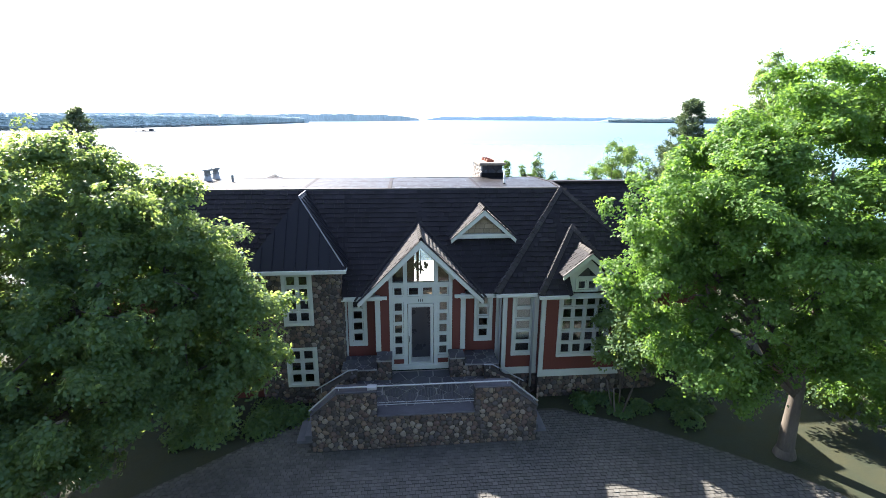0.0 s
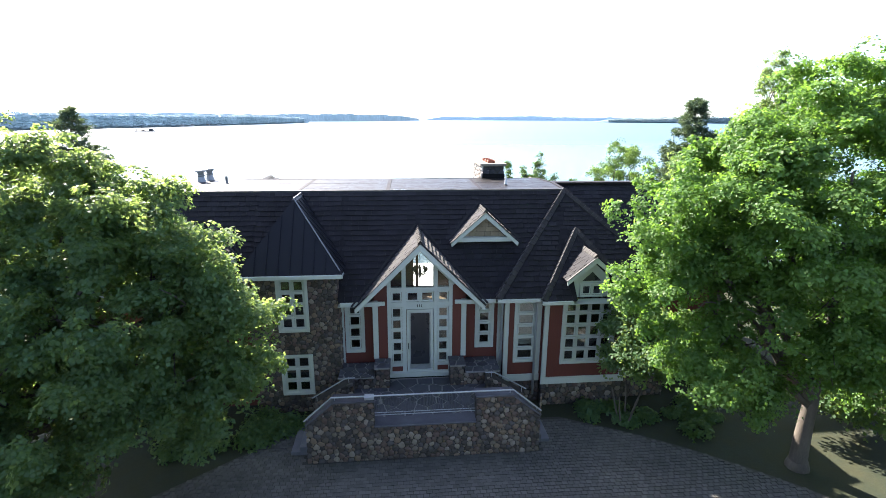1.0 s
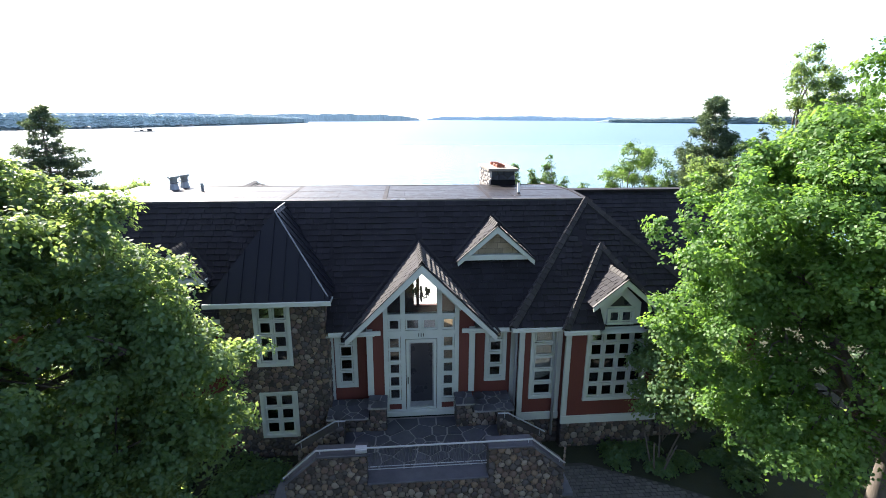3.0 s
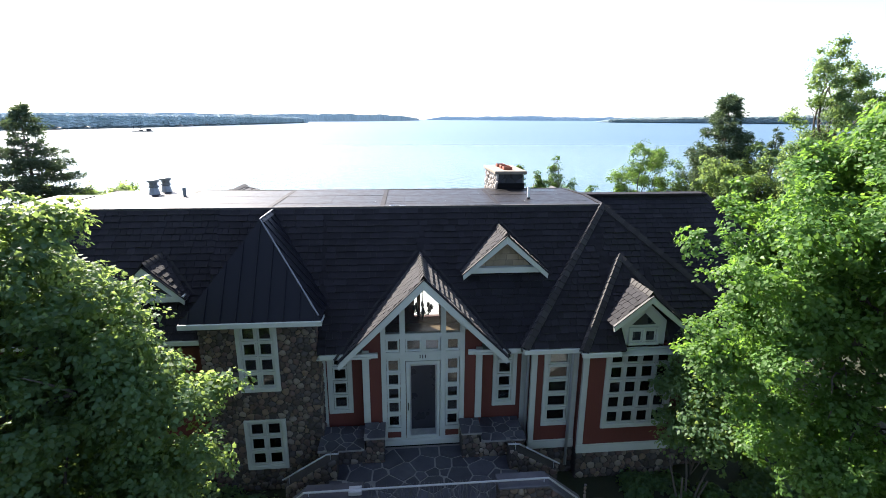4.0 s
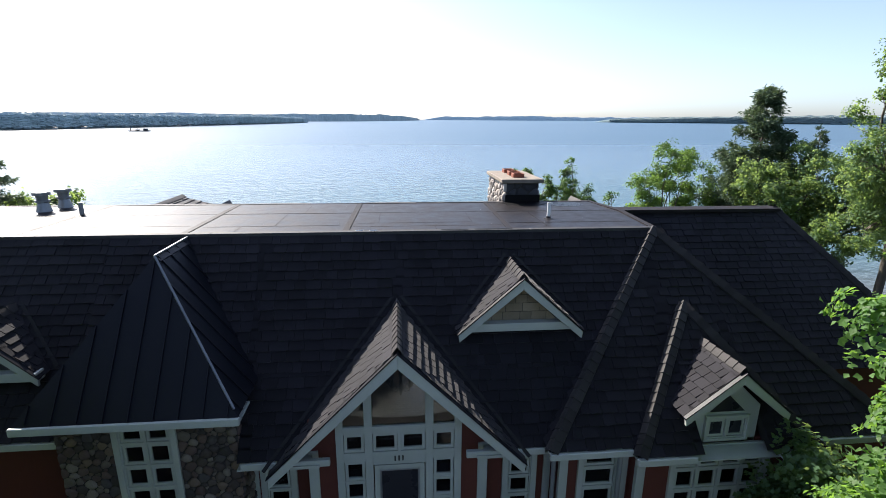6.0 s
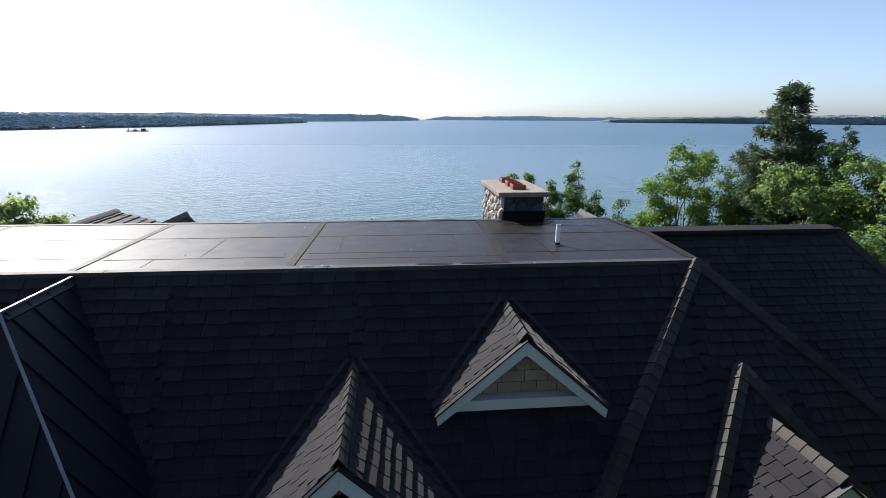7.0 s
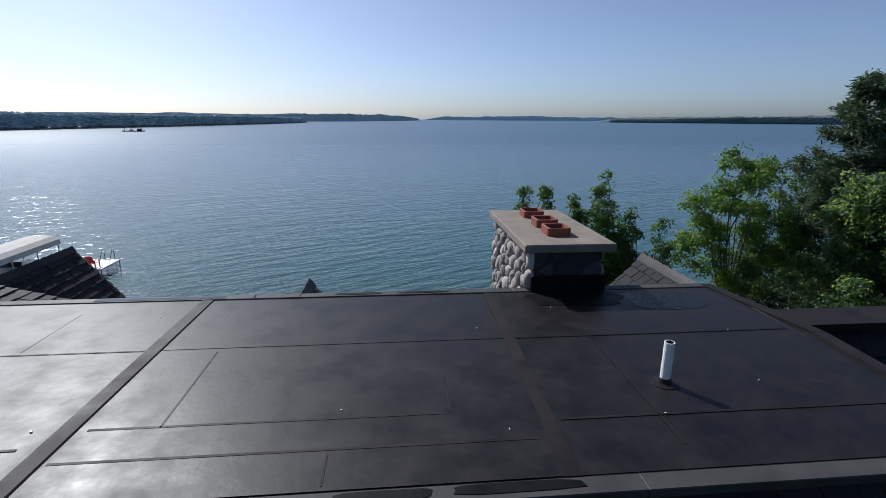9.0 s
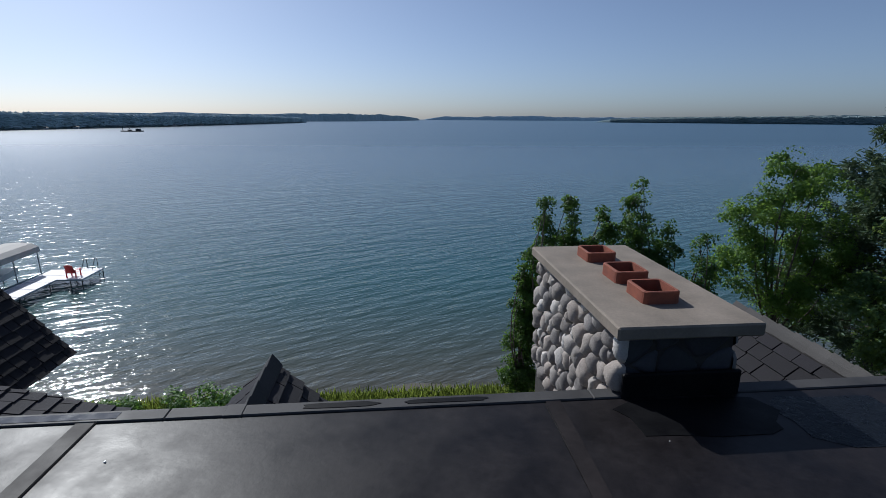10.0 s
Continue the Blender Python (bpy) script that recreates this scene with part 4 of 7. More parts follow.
for s in (-1, 1):
    for i in range(6):
        z1 = -0.16 - 0.165 * (i + 1)
        x = 2.4 + 0.27 * i
        part("step", soften(boxes((min(s * x, s * (x + 0.29)), max(s * x, s * (x + 0.29)), PY1, -1.25, GROUND, z1)), 0.01), M["slate"], stairs)
    back = [(2.2 * s, GROUND), (3.5 * s, GROUND), (3.5 * s, -0.3), (2.3 * s, 0.42), (2.2 * s, 0.42)]
    part("rear_parapet", prism(bmesh.new(), [(x, -1.25, z) for x, z in back], (0, 0.35, 0)), M["mortar"], stairs, "fieldstone parapet beside the stairs")
    part("pillar", boxes((min(s * 1.03, s * 1.5), max(s * 1.03, s * 1.5), -0.7, -0.1, -0.16, 0.56)), M["mortar"], stairs, "fieldstone pillar beside the door")
    part("bench_wall", boxes((min(s * 1.5, s * 2.7), max(s * 1.5, s * 2.7), -0.7, 0.3, GROUND, 0.24 if s < 0 else 0.3)), M["mortar"], stairs, "low fieldstone wall")


# ---- trees ----
LEAF = np.array([(0, 0, 0), (0.43, 0.42, 0.09), (0, 1.0, -0.08), (-0.43, 0.42, 0.09)])
LEAF_TRIS = [(0, 1, 2), (0, 2, 3)]


def leaves_mesh(name, at, normal, size, material, seed, wide=1.0, along=None):
    """One mesh of many folded leaves: places, the way each faces, and its size."""
    rng = np.random.default_rng(seed)
    n = len(at)
    normal = normal / np.linalg.norm(normal, axis=1)[:, None]
    t = rng.normal(size=(n, 3)) if along is None else along
    d = t - (t * normal).sum(1)[:, None] * normal
    d /= np.linalg.norm(d, axis=1)[:, None]
    s = np.cross(d, normal)
    sz = np.asarray(size)[:, None, None]
    v = at[:, None] + sz * (wide * LEAF[None, :, 0, None] * s[:, None] + LEAF[None, :, 1, None] * d[:, None] + LEAF[None, :, 2, None] * normal[:, None])
    k, q = len(LEAF), len(LEAF_TRIS)
    tris = (np.arange(n)[:, None, None] * k + np.array(LEAF_TRIS)[None]).reshape(-1)
    me = bpy.data.meshes.new(name)
    me.vertices.add(n * k)
    me.vertices.foreach_set("co", v.reshape(-1))
    me.loops.add(n * q * 3)
    me.loops.foreach_set("vertex_index", tris)
    me.polygons.add(n * q)
    me.polygons.foreach_set("loop_start", np.arange(0, n * q * 3, 3))
    me.polygons.foreach_set("loop_total", np.full(n * q, 3))
    me.update()
    me.validate()
    me.materials.append(material)
    return me


def limb(bm, a, b, r0, r1, rng, bend=0.12, steps=5, sides=6):
    a, b = Vector(a), Vector(b)
    l = (b - a).length
    off = Vector((rng.uniform(-1, 1), rng.uniform(-1, 1), rng.uniform(-0.2, 0.8))) * bend * l
    pts = [a.lerp(b, i / steps) + off * math.sin(math.pi * i / steps) for i in range(steps + 1)]
    tube(bm, pts, [r0 + (r1 - r0) * i / steps for i in range(steps + 1)], sides)
    return pts


def broadleaf(name, label, base, fork, radius, blobs, sprays, per, leaf, material, seed, spread=0.55, flat=0.25, limbs=14, stems=1, droop=0.35, bough=0.85, bough_rate=1.25, shoots=0.12):
    """A leafy tree: tapered trunk, limbs into each lobe of the crown, and sprays of leaves on the lobes with gaps between."""
    rng, nrng = random.Random(seed), np.random.default_rng(seed)
    base = Vector(base)
    tree = thing(name, base, label, "tree")
    wood = bmesh.new()
    fork_at = base + Vector((0, 0, fork))
    for k in range(stems):
        a = 2 * math.pi * k / stems
        foot = base + Vector((math.cos(a), math.sin(a), 0)) * (0.12 if stems > 1 else 0)
        up = fork_at + Vector((math.cos(a), math.sin(a), 0)) * (0.5 if stems > 1 else 0)
        pts = limb(wood, foot - Vector((0, 0, 0.15)), up, radius, radius * 0.7, rng, 0.03, 6, 10)
        if stems == 1:
            tube(wood, [foot - Vector((0, 0, 0.2)), foot + Vector((0, 0, 0.25))], [radius * 1.5, radius * 1.02], 10)
    vol = np.array([b[3] * b[4] + b[3] * b[5] + b[4] * b[5] for b in blobs])
    tips = []
    for i in range(limbs):
        b = blobs[i % len(blobs)]
        end = Vector(b[:3]) + Vector((rng.uniform(-0.5, 0.5) * b[3], rng.uniform(-0.5, 0.5) * b[4], rng.uniform(-0.3, 0.5) * b[5]))
        start = fork_at + Vector((0, 0, rng.uniform(-0.2, 0.25) * fork))
        pts = limb(wood, start, end, radius * rng.uniform(0.35, 0.55), radius * 0.12, rng)
        tips += pts[2:]
    for i in range(limbs * 5):
        p = rng.choice(tips)
        b = min(blobs, key=lambda q: (Vector(q[:3]) - p).length)
        d = Vector((rng.gauss(0, 1), rng.gauss(0, 1), rng.gauss(0.2, 0.8))).normalized()
        end = Vector(b[:3]) + Vector((d.x * b[3], d.y * b[4], d.z * b[5])) * 0.85
        limb(wood, p, end, radius * 0.1, radius * 0.03, rng, 0.1, 3, 4)
    part("trunk", wood, M["bark"], tree, "grey-brown trunk and limbs", True)
    # sprays of leaves
    boughs = []
    for b, share in zip(blobs, vol):
        for _ in range(max(3, int(share * bough_rate))):
            q = nrng.normal(size=3)
            q[2] += 0.1
            q /= np.linalg.norm(q)
            r = bough * nrng.uniform(0.6, 1.25)
            boughs.append((*(np.array(b[:3]) + q * np.array(b[3:6]) * nrng.uniform(0.5, 1.0)), r, r, r * 0.42))
    boughs = np.array(boughs)
    weight = boughs[:, 3] ** 2
    which = nrng.choice(len(boughs), sprays, p=weight / weight.sum())
    bl = boughs[which]
    mid = np.array([b[:3] for b in blobs]).mean(0)
    d = nrng.normal(size=(sprays, 3))
    d[:, 2] += 0.45
    d += 0.5 * (bl[:, :3] - mid) / np.linalg.norm(bl[:, :3] - mid, axis=1)[:, None]
    d /= np.linalg.norm(d, axis=1)[:, None]
    lump = np.array([noise.noise(Vector(v * 2.6) + Vector((seed, k, 0))) for v, k in zip(d, which)])
    rad = (0.3 + 0.8 * nrng.random(sprays) ** 0.6) * (1 + 0.3 * lump)
    at = bl[:, :3] + d * rad[:, None] * bl[:, 3:6]
    out = d / bl[:, 3:6]
    out /= np.linalg.norm(out, axis=1)[:, None]
    # some sprays stand up and out on young shoots, which breaks the outline
    lone = nrng.random(sprays) < shoots
    reach = bough * (0.25 + 0.75 * nrng.random(sprays))
    at[lone] += (out[lone] * 0.6 + np.array([0, 0, 0.55])) * reach[lone, None] * 0.8
    face = out * 0.7 + np.array([0, 0, 0.7]) + 0.35 * nrng.normal(size=(sprays, 3))
    face /= np.linalg.norm(face, axis=1)[:, None]
    # leaves in a drooping disc round each spray
    t = nrng.normal(size=(sprays, per, 3))
    t -= (t * face[:, None]).sum(2)[..., None] * face[:, None]
    t /= np.linalg.norm(t, axis=2)[..., None]
    r = spread * np.sqrt(nrng.random((sprays, per))) * (0.5 + 0.9 * nrng.random((sprays, 1)))
    pos = at[:, None] + t * r[..., None] + face[:, None] * (flat * spread * nrng.normal(size=(sprays, per)))[..., None]
    pos[..., 2] -= droop * r * r / spread
    nor = face[:, None] + 0.45 * t + 0.38 * nrng.normal(size=(sprays, per, 3))
    size = leaf * (0.6 + 0.75 * nrng.random(sprays * per))
    along = (t + 0.5 * nrng.normal(size=t.shape)).reshape(-1, 3)
    me = leaves_mesh("crown", pos.reshape(-1, 3), nor.reshape(-1, 3), size, M[material], seed, along=along)
    crown = new("crown", me)
    crown.parent = tree
    crown.matrix_parent_inverse = Matrix.Translation(-tree.location)
    return tree


def conifer(name, label, base, height, radius, seed, whorls=30, needle=0.15, bare=0.05, shape=0.9, rise=(-0.35, 0.25), tuft=False, ragged=0.25):
    """A conifer: straight trunk, whorls of boughs with side twigs, and needles along each twig. tuft: needles in round tufts at the twigs' ends, with bare inner boughs."""
    rng, nrng = random.Random(seed), np.random.default_rng(seed)
    base = Vector(base)
    tree = thing(name, base, label, "tree")
    wood = bmesh.new()
    tube(wood, [base - Vector((0, 0, 0.2)), base + Vector((0, 0, height * 0.5)), base + Vector((0, 0, height))], [0.016 * height + 0.03, 0.009 * height + 0.02, 0.012], 8)
    at, nor, size, way = [], [], [], []

    def needles(a, b, count, wide):
        """Needles on both sides of the twig from a to b."""
        d = np.array((b - a).normalized())
        f = nrng.random((count, 1))
        at.append(np.array(a) + f * np.array(b - a) + wide * nrng.normal(size=(count, 3)))
        nor.append(nrng.normal(size=(count, 3)) * 0.6 + np.array([0, 0, 0.8]))
        way.append(d * 0.9 + 0.75 * nrng.normal(size=(count, 3)))
        size.append(needle * (0.6 + 0.8 * nrng.random(count)))

    for w in range(whorls):
        k = bare + (1 - bare) * (w + 0.7 * rng.random()) / whorls
        reach = radius * (1 - k) ** shape + 0.1
        turn = rng.uniform(0, 6.3)
        for j in range(rng.randint(4, 6) if tuft else rng.randint(5, 7)):
            z = base.z + height * k + rng.uniform(-0.9, 0.9) * height / whorls
            a = turn + j * 1.1 + rng.uniform(-0.35, 0.35)
            l = reach * rng.uniform(1 - ragged, 1 + ragged * 0.5)
            lift = rise[0] + (rise[1] - rise[0]) * k + (rng.uniform(-0.25, 0.25) if tuft else rng.uniform(-0.08, 0.08))
            ahead, side = Vector((math.cos(a), math.sin(a), 0)), Vector((-math.sin(a), math.cos(a), 0))
            root = Vector((base.x, base.y, z))
            mid = root + ahead * 0.6 * l + Vector((0, 0, lift * 0.6 * l - 0.04 * l))
            tip = root + ahead * l + Vector((0, 0, lift * l + 0.05 * l))
            tube(wood, [root, mid, tip], [0.012 + 0.012 * l, 0.012, 0.005], 4)
            n = max(4, int(l * (5.5 if tuft else 7.5)))
            for i in range(n):
                f = (0.42 if tuft else 0.16) + (0.58 if tuft else 0.84) * (i + rng.random()) / n
                p = root.lerp(mid, f / 0.6) if f < 0.6 else mid.lerp(tip, (f - 0.6) / 0.4)
                tw = (0.16 + 0.34 * l * (1.05 - f)) * rng.uniform(0.6, 1.2)
                s = 1 if i % 2 else -1
                end = p + (ahead * 0.75 + side * s * rng.uniform(0.5, 1.1) + Vector((0, 0, rng.uniform(-0.4, 0.9) if tuft else rng.uniform(-0.4, 0.0)))) * tw
                if tuft:
                    needles(p.lerp(end, 0.3), end, 34, 0.12)
                else:
                    needles(p, end, max(8, int(28 * tw)), 0.045)
            needles(mid, tip, 22, 0.05)
    part("trunk", wood, M["bark"], tree, "dark straight trunk with boughs", True)
    me = leaves_mesh("crown", np.concatenate(at), np.concatenate(nor), np.concatenate(size), M["needle"], seed, 0.32, along=np.concatenate(way))
    crown = new("crown", me)
    crown.parent = tree
    crown.matrix_parent_inverse = Matrix.Translation(-tree.location)
    return tree


broadleaf("maple_tree", "large maple in full leaf at the edge of the drive", (-10.4, -4.2, GROUND), 2.3, 0.27,
          [(-9.6, -4.2, 6.0, 2.9, 2.8, 2.3), (-7.5, -4.6, 4.5, 2.4, 2.4, 2.1), (-6.1, -4.3, 3.1, 1.7, 1.9, 1.6), (-7.8, -4.4, 6.0, 1.8, 1.9, 1.4), (-11.5, -4.6, 3.8, 2.8, 2.8, 2.6), (-8.3, -6.4, 3.0, 2.3, 1.8, 1.9), (-8.0, -3.0, 2.0, 2.2, 1.8, 1.6), (-6.9, -4.4, 5.3, 1.6, 1.8, 1.4), (-11.5, -6.0, 2.2, 2.6, 2.2, 2.0), (-9.5, -5.2, 1.4, 2.4, 2.0, 1.2), (-5.9, -4.4, 4.6, 1.1, 1.4, 1.1), (-5.7, -4.5, 1.9, 1.2, 1.4, 1.4), (-6.0, -3.8, 5.6, 0.75, 0.9, 0.7), (-5.6, -3.7, 3.9, 0.8, 0.9, 0.8),
           (-8.9, -4.2, 7.4, 1.6, 1.8, 1.1), (-7.3, -4.2, 6.9, 1.0, 1.2, 0.8), (-11.2, -4.4, 7.0, 1.9, 1.9, 1.4), (-6.5, -4.4, 6.6, 1.0, 1.2, 0.9), (-5.4, -4.4, 6.1, 0.7, 0.9, 0.6), (-4.8, -4.4, 4.5, 0.7, 0.9, 0.8), (-4.7, -4.3, 3.3, 0.7, 0.9, 0.9), (-5.2, -4.4, 5.2, 0.6, 0.8, 0.6), (-4.5, -4.4, 2.4, 0.7, 0.8, 0.8), (-4.8, -4.4, 5.3, 0.6, 0.7, 0.5), (-4.6, -4.4, 4.8, 0.55, 0.7, 0.5), (-4.6, -4.3, 3.9, 0.65, 0.8, 0.7)],
          6000, 56, 0.086, "maple_dark", 11, spread=0.25, bough=0.46, bough_rate=3.7, flat=0.14)
broadleaf("maple_tree", "large bright green maple beside the drive", (11.1, -4.25, GROUND), 2.4, 0.26,
          [(10.5, -4.2, 7.6, 2.8, 2.8, 2.6), (8.1, -4.2, 6.3, 2.2, 2.4, 2.1), (7.3, -4.0, 4.3, 1.6, 2.2, 1.8), (8.6, -5.0, 3.0, 2.2, 2.0, 1.8), (9.4, -4.0, 8.5, 1.3, 1.5, 1.2), (12.6, -4.6, 5.2, 3.0, 3.0, 2.8), (10.4, -6.0, 5.0, 2.4, 1.8, 2.2), (7.1, -3.4, 5.5, 1.1, 1.3, 1.3), (7.6, -3.8, 6.6, 1.2, 1.3, 1.2), (7.9, -4.0, 5.2, 1.5, 1.6, 1.3), (8.3, -4.2, 2.1, 1.4, 1.4, 1.2), (13.0, -5.2, 2.7, 2.4, 1.9, 1.9),
           (6.5, -3.8, 6.5, 1.2, 1.4, 0.9), (6.5, -3.7, 5.5, 1.1, 1.3, 0.9), (7.4, -3.9, 7.3, 1.0, 1.3, 0.8), (5.9, -3.7, 4.6, 0.8, 1.0, 0.8), (8.4, -4.0, 8.0, 1.1, 1.3, 0.95), (11.6, -4.2, 9.3, 1.9, 2.0, 1.3), (13.4, -4.4, 8.3, 2.2, 2.2, 1.9)],
          5800, 60, 0.084, "maple", 12, spread=0.25, bough=0.54, bough_rate=2.6, flat=0.16)
broadleaf("maple_tree", "broad leafy maple beyond the far end of the house", (-19.5, 6.0, GROUND), 3.0, 0.22,
          [(-19.5, 6.0, 7.0, 3.0, 2.8, 2.6), (-17.4, 5.0, 4.6, 2.4, 2.4, 2.2), (-21.5, 5.5, 4.2, 2.8, 2.6, 2.6), (-19.0, 3.8, 2.6, 2.6, 2.2, 1.8)], 1500, 24, 0.15, "maple_dark", 55, spread=0.36, bough=0.7, bough_rate=1.6)
broadleaf("ornamental_tree", "small multi-stemmed tree against the red bay", (6.9, -1.7, GROUND), 1.2, 0.032,
          [(6.3, -2.0, 2.0, 1.0, 0.8, 0.9), (7.4, -1.8, 2.1, 1.1, 0.8, 0.9), (6.8, -2.1, 1.3, 1.2, 0.8, 0.6), (6.9, -1.6, 2.6, 0.8, 0.7, 0.6)],
          1000, 24, 0.095, "maple_dark", 13, spread=0.22, limbs=8, stems=5, bough=0.38, bough_rate=4, shoots=0.25)


broadleaf("maple_tree", "dense low dark maple beyond the drive", (15.2, -1.4, GROUND), 1.4, 0.16,
          [(15.0, -1.5, 3.0, 2.4, 2.2, 2.6), (14.2, -2.8, 1.0, 2.2, 1.6, 1.6), (17.4, -2.4, 2.4, 2.4, 2.0, 2.4), (16.5, -3.8, 0.8, 2.2, 1.4, 1.5)], 2400, 30, 0.11, "maple_dark", 54, spread=0.3, bough=0.55, bough_rate=2.6)


def on_ground(x, y):
    return (x, y, ground_height(x, y) - 0.1)


conifer("pine_tree", "tall ragged white pine on the bluff", on_ground(21.4, 19.9), 10.1 - ground_height(0, 19.9), 4.8, 21, 27, 0.25, 0.2, 0.8, (-0.05, 0.5), True, 0.5)
conifer("spruce_tree", "dark pointed spruce beyond the house", on_ground(-20.4, 17.0), 9.35 - ground_height(0, 17), 5.4, 22, 44, 0.22, 0.04, 0.85, (-0.42, 0.15), False, 0.4)
conifer("spruce_tree", "slim dark spruce beside the pine", on_ground(25.6, 20.5), 8.0 - ground_height(0, 20.5), 2.6, 23, 24, 0.2, 0.04, 0.9, (-0.35, 0.25))
broadleaf("birch_tree", "slender open-crowned birch on the bluff", on_ground(16.0, 19.2), 4.0, 0.11,
          [(15.8, 19.0, 6.2, 1.2, 1.2, 1.1), (16.9, 19.1, 5.4, 1.1, 1.2, 1.1), (14.6, 19.0, 4.6, 1.3, 1.2, 1.0), (15.8, 19.3, 4.4, 1.2, 1.2, 1.0), (17.4, 19.2, 3.7, 1.5, 1.3, 1.2), (14.2, 19.0, 2.8, 1.4, 1.2, 1.1), (16.2, 19.0, 2.2, 2.2, 1.6, 1.2)], 1700, 20, 0.095, "birch", 31, limbs=14, spread=0.24, bough=0.34, bough_rate=4.5, shoots=0.3)
for bx, by, top_, wide_, s in ((9.15, 17.8, 6.5, 1.2, 41), (11.35, 17.2, 4.75, 0.7, 42), (7.0, 17.9, 6.05, 0.62, 43), (8.05, 17.7, 5.65, 0.7, 44), (10.2, 17.4, 4.9, 0.8, 45), (6.15, 17.9, 5.95, 0.58, 46), (5.45, 17.6, 4.0, 0.42, 47)):
    g = ground_height(bx, by)
    h = top_ - g
    broadleaf("aspen_tree", "narrow young aspen rising behind the roof", on_ground(bx, by), h * 0.5, 0.07,
              [(bx + 0.3 * wide_ * math.sin(s * 7.1 + 2.4 * k) * min(1, k / 3), by + 0.25 * wide_ * math.cos(s + 2.0 * k), top_ - 0.25 - 0.4 * k, wide_ * (0.06 + 0.13 * k), wide_ * (0.06 + 0.13 * k), 0.4) for k in range(12)], int(170 + 860 * wide_), 24, 0.082, "aspen", s, spread=0.17, limbs=16, bough=0.19, bough_rate=18, shoots=0.35)
broadleaf("maple_tree", "dense dark maple behind the side wing", on_ground(20.6, 16.5), 4.0, 0.2,
          [(20.4, 16.5, 4.4, 2.8, 2.4, 2.4), (22.8, 17.0, 5.0, 2.6, 2.4, 2.2), (18.6, 16.0, 2.0, 2.4, 2.2, 2.2), (25.5, 15.0, 4.2, 3.0, 2.6, 3.0), (21.5, 16.5, 1.6, 3.4, 2.4, 2.2)], 3200, 30, 0.12, "maple_dark", 51, spread=0.3, bough=0.5, bough_rate=2.6)
broadleaf("poplar_tree", "tall light-leaved poplar beyond the side wing", on_ground(21.5, 11.6), 7.0, 0.2,
          [(20.8, 11.5, 10.6, 1.3, 1.4, 1.8), (20.4, 11.5, 8.2, 1.6, 1.6, 1.8), (22.4, 11.6, 8.6, 2.0, 1.8, 2.6), (21.6, 11.6, 5.6, 2.2, 2.0, 2.0), (20.3, 11.5, 6.2, 1.7, 1.6, 1.8), (20.6, 11.8, 4.0, 1.8, 1.6, 1.6)], 3000, 22, 0.095, "maple_dark", 52, spread=0.22, bough=0.34, bough_rate=4.0, shoots=0.4)
broadleaf("maple_tree", "round leafy tree beyond the far end of the roof", on_ground(-18.5, 18.0), 3.0, 0.18,
          [(-17.5, 18.5, 3.2, 2.0, 2.0, 1.8), (-15.8, 18.5, 3.0, 1.5, 1.5, 1.5), (-20.5, 18.0, 2.6, 2.6, 2.2, 2.2)], 1200, 24, 0.14, "maple_dark", 53, spread=0.3, bough=0.5, bough_rate=2.6)


# ---- roof pieces ----
def span(poly, v):
    """The stretch of u inside a convex polygon at height v."""
    us = []
    for (u0, v0), (u1, v1) in zip(poly, poly[1:] + poly[:1]):
        if (v0 - v) * (v1 - v) <= 0 and abs(v1 - v0) > 1e-9:
            us.append(u0 + (u1 - u0) * (v - v0) / (v1 - v0))
    return (min(us), max(us)) if len(us) >= 2 else None


TABS = {}


